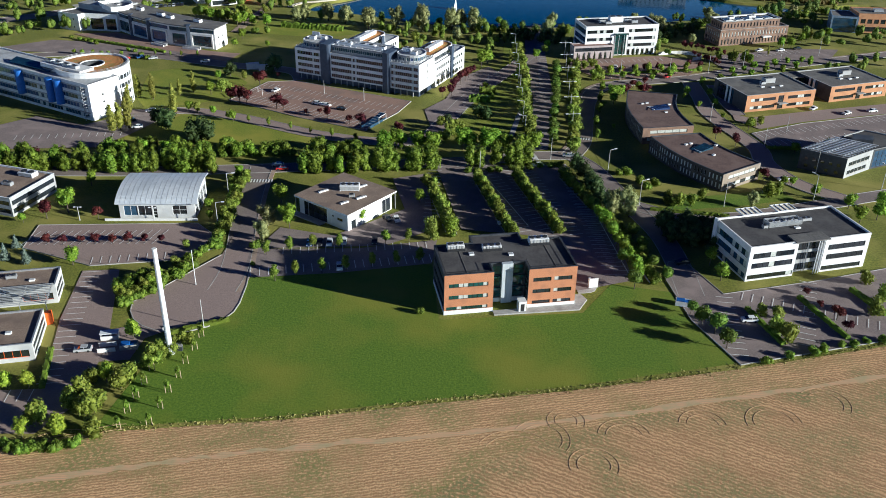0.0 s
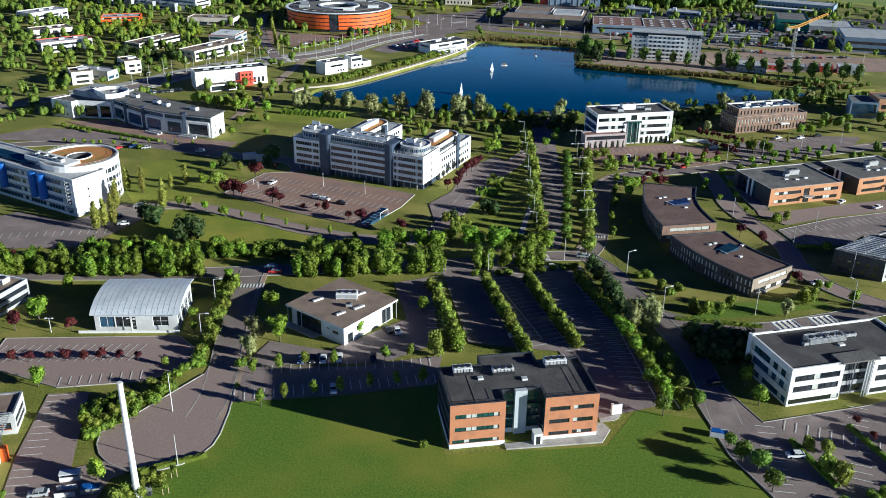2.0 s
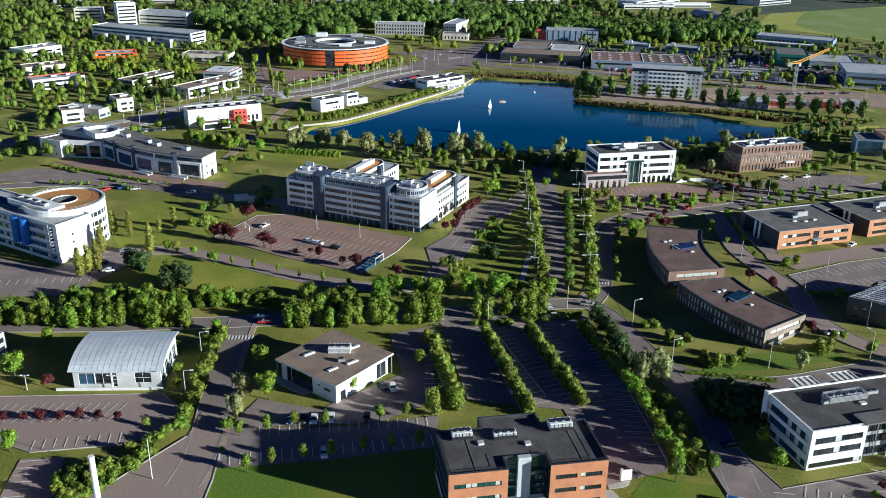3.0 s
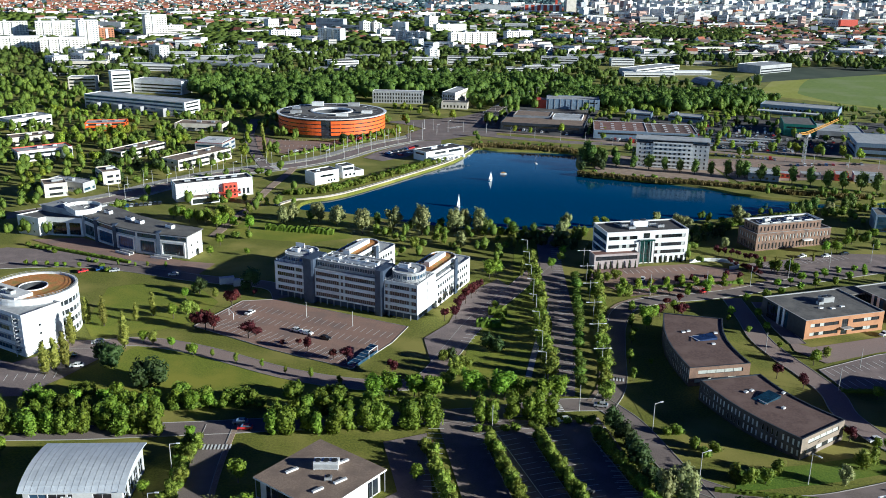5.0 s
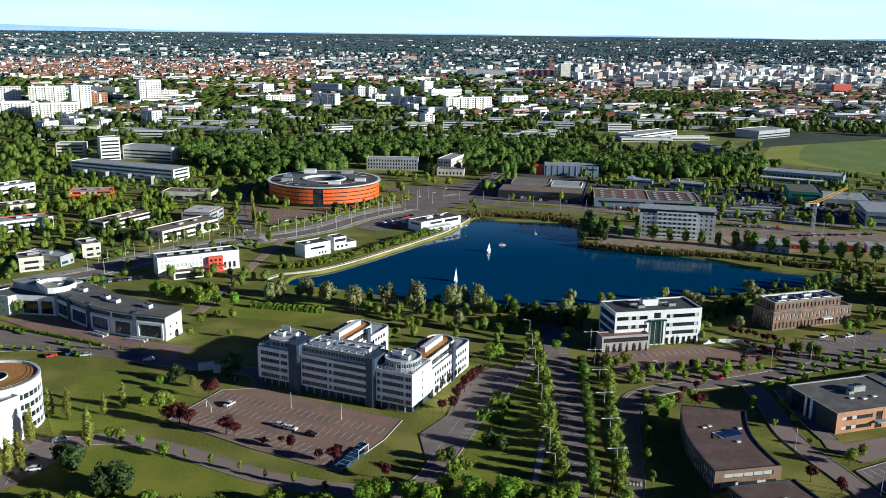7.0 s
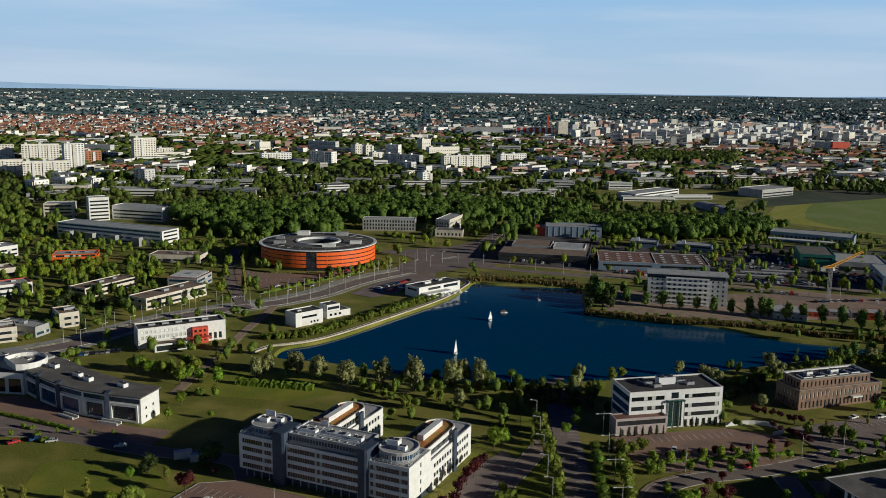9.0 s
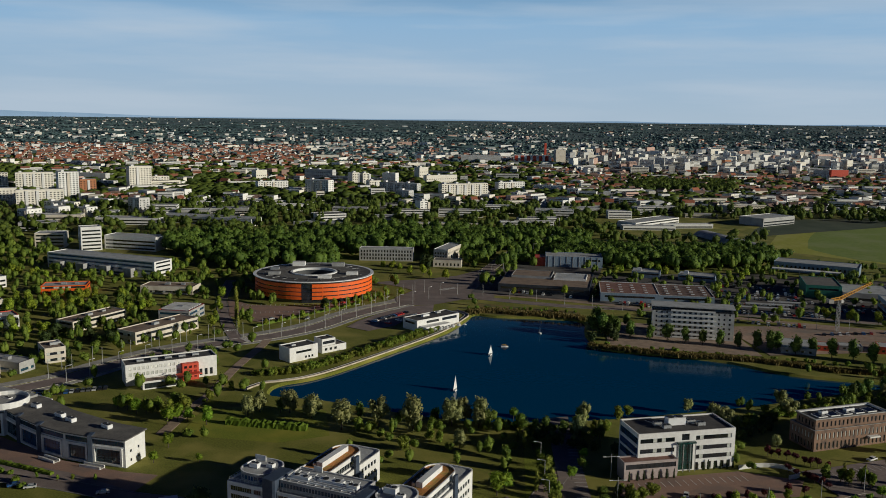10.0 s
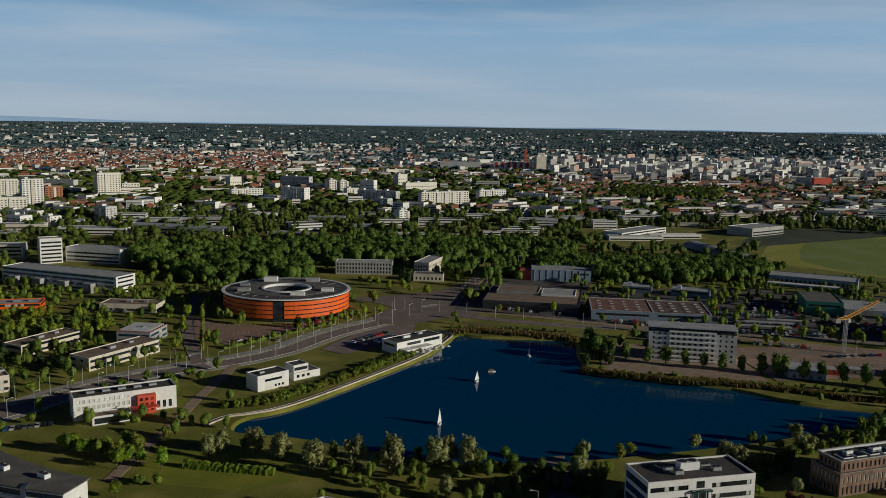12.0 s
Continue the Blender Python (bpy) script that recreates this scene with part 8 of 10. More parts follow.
plant_row("broad", "service road", (-176.4, 425.4), (-153.4, 422.7), 6, 3, 1)
plant_row("shrub", "service road", (-150.6, 432.9), (-138.6, 419.8), 5, 2.2, 1)
plant_row("young", "service road", (-136.5, 426.5), (-117.2, 423.6), 4, 3, 0.6)
plant_row("shrub", "service road", (-187.4, 453.9), (-171.5, 443.0), 5, 2, 0.5)

plant_all("bank", "opposite bank", [(117.7, 635.4, 10.4), (127.0, 625.6, 9.8), (136.8, 624.9, 11.1), (145.7, 620.1, 10.4), (154.6, 616.3, 9.8), (163.3, 612.6, 10.4), (173.2, 612.0, 9.8), (182.4, 608.4, 11.7), (188.1, 604.7, 13.0), (192.7, 604.9, 11.7), (199.9, 597.5, 11.1), (208.8, 596.9, 10.4), (216.8, 590.6, 11.7), (225.9, 585.4, 12.3), (235.5, 582.2, 11.7), (242.0, 577.1, 11.7), (251.4, 573.9, 12.3), (259.6, 570.8, 13.0), (96.7, 642.1, 11.7), (103.0, 659.2, 13.0), (101.8, 636.8, 14.3), (106.6, 637.1, 13.0), (109.8, 635.0, 11.7)])
plant_all("lime", "tram line", [(60.0, 750.1, 6), (72.3, 746.2, 6), (96.9, 752.1, 8), (129.0, 741.7, 7.5), (165.4, 712.1, 6), (178.5, 708.3, 6), (202.7, 697.0, 7), (212.6, 694.0, 7.5), (227.9, 690.1, 8), (239.2, 684.9, 8), (253.6, 679.9, 8.5), (266.0, 673.5, 9), (280.9, 667.3, 9), (290.2, 661.4, 9)])
plant_row("shrub", "opposite bank", (92, 612), (262, 562), 36, 2.6, 1.6)
plant_all("bank", "lake shore", [(46.9, 473.5, 8), (53.5, 470.9, 7), (67.7, 468.5, 8), (127.2, 479.8, 6), (135.2, 483.0, 6), (146.1, 489.4, 7), (193.3, 517.2, 9), (199.0, 520.6, 8), (204.0, 524.6, 10), (213.5, 528.5, 9), (219.8, 525.1, 10), (226, 530, 9), (186, 508, 7)])
plant_all("willow", "lake shore", [(60.4, 471.1, 9.5), (155.5, 496.0, 9), (7.4, 491.4, 9), (14.4, 486.6, 10), (209, 519, 9), (20, 480, 9)])
plant_row("shrub", "lake shore", (120, 480), (190, 516), 22, 3.4, 1.6)
plant_row("shrub", "lake shore", (0, 494), (70, 470), 16, 3.2, 1.6)

plant_all("lime", "works yard", [(318.5, 756.2, 8), (330.6, 780.5, 8), (304.4, 719.3, 7), (335.0, 797.4, 9), (312, 740, 7), (326, 768, 8), (216, 775, 7), (224, 782, 6), (233, 800, 8), (210, 760, 6), (246, 812, 8), (150, 832, 9), (156, 838, 8), (190, 830, 9), (186, 836, 10), (228, 815, 8), (240, 825, 7), (256, 830, 8), (270, 835, 7), (340, 720, 8), (352, 700, 9), (345, 745, 8)])
plant_all("dark", "works yard", [(207, 788, 6), (203, 768, 6), (220, 790, 7), (236, 790, 6), (122, 760, 6), (126, 772, 7), (118, 745, 6), (250, 800, 7), (262, 812, 7), (330, 810, 9), (344, 815, 9)])

plant_all("bank", "lake shore", [(-52, 497, 8), (-30, 490, 8), (-64, 497, 7), (8, 486, 7), (24, 482, 8)])
hedge((-84, 483), (-50, 476), 3.0, 2.6, "lake shore")
plant_all("bushy", "school", [(-116, 497, 7), (-110, 492, 7.5), (-106, 500, 8), (-122, 500, 6), (-98, 512, 6)])
plant_all("yellow", "school", [(-96, 534, 6), (-92, 528, 5)])

plant_all("yellow", "lawn", [(-93, 372, 6.5), (-90, 374, 5.5), (-86, 389, 5), (-97, 345, 5.5)])
plant_row("cypress", "lake office", (70.2, 426.6), (87.0, 430.0), 7, 3.6, 0.1)
plant_row("cypress", "lake office", (99.5, 437.3), (111.5, 439.7), 6, 3.4, 0.15)
plant_row("plum", "lake office", (128, 452), (146, 438), 9, 3.6, 0.6)
plant_row("lime", "brown offices", (76, 402), (120, 411), 8, 5.0, 0.5)
# ---- cars, lamps, boats and small things ----
PAINTS = {c: material(f"car_paint_{c}", v, tuple(min(1, k * 1.15) for k in v), 1.5, 0.28, spec=0.6) for c, v in
          {"white": (0.72, 0.72, 0.72), "silver": (0.42, 0.43, 0.44), "black": (0.02, 0.02, 0.022), "blue": (0.03, 0.09, 0.26), "red": (0.48, 0.03, 0.03), "grey": (0.12, 0.125, 0.13)}.items()}
LAMPGLASS = material("lamp_glass", (0.6, 0.6, 0.58), (0.7, 0.7, 0.68), 0.3, 0.2)
TAILGLASS = material("tail_lamp", (0.35, 0.02, 0.02), (0.45, 0.03, 0.03), 0.3, 0.25)


def car_meshes(colour, van=False):
    length, top = (4.9, 2.2) if van else (4.3, 1.48)
    body = Geo()
    prof = [(0.0, 0.35), (0.0, 0.78), (0.15, 0.92), (1.15, 1.0), (length - 0.25, 1.02), (length, 0.88), (length, 0.35)]
    for y0, y1, ins in ((-0.86, 0.86, 0.06),):
        n = len(prof)
        L = [(x, y0, z) for x, z in prof]
        R = [(x, y1, z) for x, z in prof]
        body.face(L)
        body.face(R[::-1])
        for i in range(n):
            j = (i + 1) % n
            body.face([L[j], L[i], R[i], R[j]])
    roof, glass = Geo(), Geo()
    x0, x1, x2, x3 = (0.75, 1.35, length - 0.3, length - 0.08) if van else (1.0, 1.75, 3.3, 4.0)
    for (xa, za), (xb, zb) in (((x0, 1.0), (x1, top - 0.06)), ((x2, top - 0.06), (x3, 1.0))):
        glass.face([(xa, -0.80, za), (xa, 0.80, za), (xb, 0.68, zb), (xb, -0.68, zb)][:: 1 if xa > 2 else -1])
    for s in (-1, 1):
        q = [(x0, s * 0.80, 1.0), (x3, s * 0.80, 1.0), (x2, s * 0.68, top - 0.06), (x1, s * 0.68, top - 0.06)]
        glass.face(q if s < 0 else q[::-1])
    roof.prism([(x1 - 0.05, -0.70), (x2 + 0.05, -0.70), (x2 + 0.05, 0.70), (x1 - 0.05, 0.70)], top - 0.08, top)
    for x in ((x1 + x2) / 2,):
        for s in (-1, 1):
            roof.box(x - 0.05, x + 0.05, s * 0.76 - 0.05, s * 0.76 + 0.05, 1.0, top - 0.04)
    wheel = Geo()
    for i in range(12):
        a, b = 6.28319 * i / 12, 6.28319 * (i + 1) / 12
        for y, o in ((-0.1, 1), (0.1, -1)):
            wheel.face([(0, y, 0), (0.31 * math.cos(a), y, 0.31 * math.sin(a)), (0.31 * math.cos(b), y, 0.31 * math.sin(b))][::o])
        wheel.face([(0.31 * math.cos(a), -0.1, 0.31 * math.sin(a)), (0.31 * math.cos(a), 0.1, 0.31 * math.sin(a)), (0.31 * math.cos(b), 0.1, 0.31 * math.sin(b)), (0.31 * math.cos(b), -0.1, 0.31 * math.sin(b))])
    lamp = Geo()
    lamp.box(-0.03, 0.06, -0.2, 0.2, -0.08, 0.08)
    return length, body.mesh("body", PAINTS[colour]), roof.mesh("roof", PAINTS[colour]), glass.mesh("window_glass", GLASS), wheel.mesh("wheel", RUBBER), lamp.mesh("headlight", LAMPGLASS), lamp.mesh("tail_light", TAILGLASS)


CARS = {}


def car(x, y, turn, colour, van=False, where="car park"):
    if (colour, van) not in CARS:
        CARS[colour, van] = car_meshes(colour, van)
    length, body, roof, glass, wheel, head, tail = CARS[colour, van]
    ob = thing("van" if van else "car", f"{colour} {'van' if van else 'car'} standing in the {where}", "van" if van else "car", x, y, turn, "parked cars", z=0.1 + LAYER[0] * 0.2)
    part("body", body, None, ob)
    part("roof", roof, None, ob)
    part("window_glass", glass, None, ob)
    for u in (0.82, length - 0.85):
        for s in (-0.8, 0.8) if y < 470 else (-0.8,):
            part("wheel", wheel, None, ob, at=pose(u, s, 0.31))
    for s in (-0.6, 0.6) if y < 470 else ():
        part("headlight", head, None, ob, at=pose(0.0, s, 0.72))
        part("tail_light", tail, None, ob, at=pose(length, s, 0.8))


def street_lamp(x, y, turn=0.0, h=8.5, kind="single", where="road"):
    ob = thing("street_lamp", {"single": f"grey street lamp with one arm by the {where}", "cross": f"pale street lamp with a long cross arm by the {where}", "plain": f"plain grey pole by the {where}", "double": f"slim lamp with two small heads by the {where}"}[kind], "street lamp", x, y, turn, f"{where} lamps")
    g = Geo()
    g.tube(0, 0, 0, h, 0.13, 0.08, 8)
    part("pole", g, POLE, ob)
    if y < 420:
        g = Geo()
        g.tube(0, 0, 0, 0.5, 0.2, 0.16, 8)
        part("base", g, POLE, ob)
    if kind == "single":
        a, b = (0, 0, h - 0.1), (2.2, 0, h + 0.15)
        arms, heads = [(a, b)], [(1.7, 2.7)]
    elif kind == "cross":
        arms, heads = [((-2.4, 0, h - 1.2), (2.4, 0, h - 1.0))], [(-3.0, -1.9), (1.9, 3.0)]
    elif kind == "double":
        arms, heads = [((-0.9, 0, h), (0.9, 0, h))], [(-1.2, -0.7), (0.7, 1.2)]
    else:
        arms, heads = [], []
    for a, b in arms:
        g = Geo()
        g.bar(a, b, 0.07)
        part("arm", g, POLE, ob)
    for u0, u1 in heads:
        g = Geo()
        z = {"single": h + 0.05, "cross": h - 1.2, "double": h - 0.1}[kind]
        g.box(u0, u1, -0.18, 0.18, z, z + 0.2)
        part("lamp_head", g, WHITEMETAL, ob)


def bay_lines(a, b, n, depth, lean=0.0, label="white parking bay lines"):
    """n white lines set off from the line a-b."""
    a, b = Vector(a), Vector(b)
    w = (b - a).normalized()
    s = Vector((-w.y, w.x))
    d = (s + w * lean).normalized() * depth
    ob = thing("parking_bays", label, "road marking", 0, 0, kind="structure")
    g = Geo()
    z = LAYER[0] + 0.006
    for i in range(n):
        p = a + (b - a) * i / max(1, n - 1)
        g.face([(p.x - w.x * 0.1, p.y - w.y * 0.1, z), (p.x + w.x * 0.1, p.y + w.y * 0.1, z), (p.x + w.x * 0.1 + d.x, p.y + w.y * 0.1 + d.y, z), (p.x - w.x * 0.1 + d.x, p.y - w.y * 0.1 + d.y, z)][:: 1 if depth > 0 else -1])
    part("bay_line", g, PAINT, ob)


def zebra(x, y, turn, width, n=7, length=2.6):
    ob = thing("zebra_crossing", "white zebra crossing stripes on asphalt", "road marking", x, y, turn, kind="structure")
    for i in range(n):
        g = Geo()
        u = -width / 2 + width * i / n
        g.box(u, u + width / n * 0.5, -length / 2, length / 2, LAYER[0] + 0.002, LAYER[0] + 0.012)
        part("stripe", g, PAINT, ob)


def mast():
    ob = thing("radio_mast", "tall white tapering radio mast with cabinets at its foot", "mast", -63, 176)
    g = Geo()
    g.tube(0, 0, 0, 28.6, 0.72, 0.55, 16)
    part("shaft", g, WHITEMETAL, ob)
    g = Geo()
    g.tube(0, 0, 0, 0.7, 1.1, 0.95, 16)
    part("collar", g, METAL, ob)
    g = Geo()
    g.tube(0, 0, 28.6, 28.9, 0.60, 0.56, 16)
    part("cap", g, WHITE, ob)
    for x, y, s, h, m in ((-2.2, -0.6, 1.2, 0.9, WHITE), (1.2, 0.8, 1.4, 1.3, CHARCOAL), (-1.9, 1.4, 1.2, 1.6, CHARCOAL), (0.9, 2.2, 1.0, 1.2, GREYWALL)):
        c = thing("equipment_cabinet", "small equipment cabinet at the foot of the mast", "cabinet", -63 + x, 176 + y)
        k = Geo()
        k.box(0, s, 0, 0.9, 0, h)
        part("casing", k, m, c)
        k = Geo()
        k.box(-0.05, s + 0.05, -0.05, 0.95, h, h + 0.08)
        part("lid", k, GREYWALL, c)
    f = thing("flagpole", "thin white pole beside the mast", "pole", -64.6, 208)
    g = Geo()
    g.tube(0, 0, 0, 11, 0.12, 0.07, 8)
    part("shaft", g, WHITEMETAL, f)
    b = thing("sign_box", "white box on a post beside the turning circle", "sign", -66.5, 184)
    g = Geo()
    g.box(-0.05, 0.05, -0.05, 0.05, 0, 1.2)
    part("post", g, METAL, b)
    g = Geo()
    g.box(-0.4, 0.4, -0.15, 0.15, 1.2, 2.1)
    part("panel", g, WHITE, b)


def skip(x, y, turn, big=True):
    ob = thing("waste_skip", "open waste container with blue load and white panels", "skip", x, y, turn)
    g = Geo()
    g.box(0, 4.2, 0, 2.2, 0.15, 0.3)
    for x0, x1, y0, y1 in ((0, 0.12, 0, 2.2), (4.08, 4.2, 0, 2.2), (0, 4.2, 0, 0.12), (0, 4.2, 2.08, 2.2)):
        g.box(x0, x1, y0, y1, 0.3, 1.5)
    part("tub", g, WHITE if big else GREYWALL, ob)
    g = Geo()
    g.box(0.3, 2.4, 0.3, 1.9, 0.3, 1.7)
    g.box(2.5, 3.9, 0.4, 1.8, 0.3, 1.3)
    part("load", g, BLUEPANEL, ob)


def sapling(x, y):
    ob = thing("staked_sapling", "thin sapling tied between wooden stakes in grass", "sapling", x, y, PLANT_RANDOM.uniform(-30, 30), "staked saplings")
    for s in (-0.6, 0.6):
        g = Geo()
        g.tube(s, 0, 0, 2.3, 0.09, 0.08, 5)
        part("stake", g, STAKE, ob)
    g = Geo()
    g.bar((-0.6, 0, 2.1), (0.6, 0, 2.1), 0.09)
    part("crossbar", g, STAKE, ob)
    g = Geo()
    g.tube(0, 0.1, 0, 2.6, 0.03, 0.015, 5)
    part("stem", g, BARK, ob)
    part("foliage", STOCK["shrub", PLANT_RANDOM.randrange(4)][0], None, ob, at=Matrix.Translation((0, 0.1, 1.6)) @ Matrix.Diagonal((0.55, 0.55, 0.8, 1)))


def sailboat(x, y, turn, h, sail=None, lab="small white sailing dinghy on the lake"):
    ob = thing("sailboat", lab, "sailboat", x, y, turn, "boats on the lake", z=-1.1)
    g = Geo()
    a = [(-1.9, -0.6), (0.6, -0.7), (2.2, 0), (0.6, 0.7), (-1.9, 0.6)]
    g.prism(a, -0.1, 0.5)
    part("hull", g, WHITE, ob)
    g = Geo()
    g.tube(0.4, 0, 0.4, h, 0.05, 0.03, 6)
    part("mast", g, METAL, ob)
    g = Geo()
    g.face([(0.35, 0.02, 0.9), (0.35, 0.02, h - 0.1), (-1.9, 0.35, 0.95)])
    g.face([(0.35, 0.0, 0.9), (-1.9, 0.33, 0.95), (0.35, 0.0, h - 0.1)])
    g.face([(0.5, 0.02, h * 0.85), (0.5, 0.02, 0.8), (2.0, -0.2, 0.7)])
    g.face([(0.5, 0.0, h * 0.85), (2.0, -0.22, 0.7), (0.5, 0.0, 0.8)])
    part("sail", g, sail or SAIL, ob)


def tower_crane():
    ob = thing("tower_crane", "yellow-orange tower crane over a building site", "crane", 247, 650)
    h = 20
    g = Geo()
    for sx in (-0.8, 0.8):
        for sy in (-0.8, 0.8):
            g.bar((sx, sy, 0), (sx, sy, h), 0.1)
    for k in range(10):
        z = 2 * k
        for a, b in (((-0.8, -0.8), (0.8, -0.8)), ((0.8, -0.8), (0.8, 0.8)), ((0.8, 0.8), (-0.8, 0.8)), ((-0.8, 0.8), (-0.8, -0.8))):
            g.bar((*a, z), (*b, z + 2), 0.06)
    part("tower", g, METAL, ob)
    def boom(name, tip, n, mat):
        g = Geo()
        t = Vector(tip)
        d = t - Vector((0, 0, h))
        s = d.cross(Vector((0, 0, 1))).normalized() * 0.8
        u = Vector((0, 0, 1.5))
        o = Vector((0, 0, h))
        for q in (s, -s, u):
            g.bar(o + q, t + q * 0.6, 0.16)
        for k in range(n):
            p, r = o + d * k / n, o + d * (k + 1) / n
            for q, w in ((s, u), (u, -s), (-s, s)):
                g.bar(p + q, r + w, 0.09)
        part(name, g, mat, ob)
    boom("jib", (27, 16, h + 7), 12, YELLOW)
    boom("counter_jib", (-7, -4, h + 0.2), 4, YELLOW)
    g = Geo()
    g.box(-8.5, -5.5, -5, -2.5, h - 1.5, h + 0.8)
    part("ballast", g, CONCRETE, ob)
    g = Geo()
    g.box(0.8, 2.2, -1, 0.6, h - 2, h)
    part("cab", g, WHITE, ob)


mast()
skip(-75.5, 176.6, 8, False)
skip(65.2, 200.0, -16)
_b = thing("bin_shelter", "white bin shelter with dark bays on the apron", "shelter", -80.5, 175.5, 10)
for _k in range(3):
    _g = Geo()
    _g.box(0, 4.2, _k * 2.6, _k * 2.6 + 0.15, 0, 1.3)
    part("divider", _g, WHITE, _b)
_g = Geo()
_g.box(-0.1, 4.3, 5.2, 7.2, 1.9, 2.05)
part("roof", _g, WHITEMETAL, _b)
for _x in (0.0, 4.1):
    _g = Geo()
    _g.box(_x, _x + 0.1, 5.3, 7.1, 0, 1.9)
    part("post", _g, METAL, _b)
for _i in range(7):
    sapling(-57.2 - 0.55 * _i + 0.3 * (_i % 2), 183 - 5.6 * _i)
    if _i < 5:
        sapling(-65.5 - 0.3 * _i, 169 - 5.2 * _i)

# parking bays
bay_lines((-50.5, 212.8), (0.0, 222.0), 22, 4.6)
bay_lines((-44, 229.8), (-2, 234.5), 18, -4.2)
bay_lines((-120, 234), (-82, 236), 17, 4.6, 0.35)
bay_lines((-120, 233.5), (-82, 235.5), 17, -4.4, 0.35)
bay_lines((-97, 218.6), (-77, 222.2), 9, 4.2)
bay_lines((-90.2, 163), (-97.5, 214), 20, -4.8)
bay_lines((-118, 159), (-90, 161.2), 12, -4.4)
bay_lines((14.4, 294), (33, 243), 22, 4.5)
bay_lines((12.6, 293.5), (31, 243), 22, -4.5)
bay_lines((30.5, 292), (42, 240), 22, 4.5)
bay_lines((28.8, 292), (40, 240), 22, -4.5)
bay_lines((48, 295), (56.5, 216), 33, -4.6)
bay_lines((44.5, 292), (49, 216), 31, 4.6)
bay_lines((3, 291), (1.5, 246), 18, -4.6)
bay_lines((-80, 372), (-22, 345), 25, 4.8)
bay_lines((-74, 384), (-15, 356), 25, -4.8)
bay_lines((-84, 362), (-30, 330), 24, 4.6)
bay_lines((-84, 366), (-30, 334), 24, 4.6)
bay_lines((84, 203), (118, 188), 15, 4.5)
bay_lines((108, 212), (96, 181), 13, -4.6)
bay_lines((82, 204), (78, 177), 11, -4.6)
bay_lines((128, 329), (196, 353), 26, -4.6)
bay_lines((131, 316), (190, 333), 22, 4.6)
bay_lines((70, 424), (112, 432), 16, -4.6)
bay_lines((80, 398), (118, 407), 16, 4.6)
bay_lines((140, 434), (186, 449), 18, -4.6)
bay_lines((46, 370), (56, 490), 40, -4.4)
bay_lines((44, 312), (52, 366), 20, 4.4)
bay_lines((9, 350), (26, 404), 20, -4.4)
bay_lines((-158, 312), (-120, 318), 14, 4.6)
bay_lines((-128, 712), (-44, 718), 28, -4.6)
bay_lines((-112, 690), (-56, 700), 20, -4.6)
zebra(-58.6, 277.5, 2, 8.0, 8, 2.6)
zebra(-46, 291.5, 93, 6.5, 6, 2.6)
zebra(57.5, 321, -12, 7.0, 7, 2.6)
zebra(37, 302, 100, 6.5, 6, 2.4)
zebra(-104, 620, 125, 11, 10, 4)
zebra(-117, 641, 22, 7, 7, 3)
zebra(14, 772, 40, 14, 10, 5)
for _a, _c in (((17, 288), (30, 246)), ((53, 250), (56, 216))):
    _g = Geo()
    ribbon_geo(_g, [_a, _c], 0.08, -0.08, 0, LAYER[0] + 0.01)
    tagged(part("lane_line", _g, PAINT), "thin white lane line in the car park", "road marking", kind="structure")
_g = Geo()
for _k in range(26):
    _t = _k / 26
    _p = (51.5 + 10 * _t + 5 * _t * _t, 306 + 72 * _t)
    ribbon_geo(_g, [_p, (_p[0] + 0.35, _p[1] + 1.5)], 0.07, -0.07, 0, LAYER[0] + 0.01)
tagged(part("centre_line", _g, PAINT), "broken white centre line on the avenue", "road marking", kind="structure")

# cars
for _x, _y, _t, _c in ((-36.5, 230.2, 92, "blue"), (-33.4, 230.4, 94, "black"), (-30.6, 230.4, 92, "white"), (-26.4, 231.2, 92, "white"), (-17.2, 231.6, 92, "black"), (-26.0, 216.0, 98, "white"), (-10.8, 246.5, 105, "white"), (-13.2, 247.2, 120, "black"),
                       (-4.6, 279.5, 5, "black"), (20.5, 246.4, 12, "white"), (34.6, 258.2, 20, "black"), (36.0, 256.2, 20, "grey"), (35.5, 293, 10, "white"), (-86.3, 176.0, 10, "silver"), (-57.5, 290.6, 4, "silver"), (-55.5, 287.4, 3, "red"), (47.8, 303, -12, "silver"),
                       (80.8, 192.6, 2, "white"), (70.5, 222.5, 10, "black"), (121, 283, 14, "white"), (160, 357, 40, "white"), (172, 352, 30, "white"), (184, 356, 12, "white")):
    car(_x, _y, _t, _c, where="car park" if _x > -50 or _y < 260 else "street")
for _x, _y, _t, _c in ((-47.5, 356, 155, "white"), (-43.5, 353.6, 155, "white"), (-36.5, 349.4, 155, "black"), (-70.5, 371, 60, "white"), (-118, 344.5, 20, "white"), (-123, 333, 20, "black"), (-118, 326, 15, "white"), (-150.5, 416, 40, "red"), (-144, 419, 30, "blue"), (-138, 418, 20, "silver"), (-112, 414, 15, "white"),
                       (-163, 465, 10, "silver"), (165, 446, 30, "white"), (176, 447, 20, "white"), (186, 451, 15, "black"), (107, 399, 40, "red"), (86, 412, 70, "white"), (-60, 717, 45, "red"), (-78, 670, 50, "grey"), (-40, 736, 40, "red"), (-100, 668, 48, "silver")):
    car(_x, _y, _t, _c)
for _i in range(34):
    _r = random.Random(_i)
    car(-41 + 1.5 * (_i % 17) + (_i // 17) * 8, 660 + 2.0 * (_i % 17) - (_i // 17) * 6, -37, _r.choice(["white", "silver", "grey", "black", "blue", "red"])) if _i % 17 > 2 and _r.random() < 0.6 else None
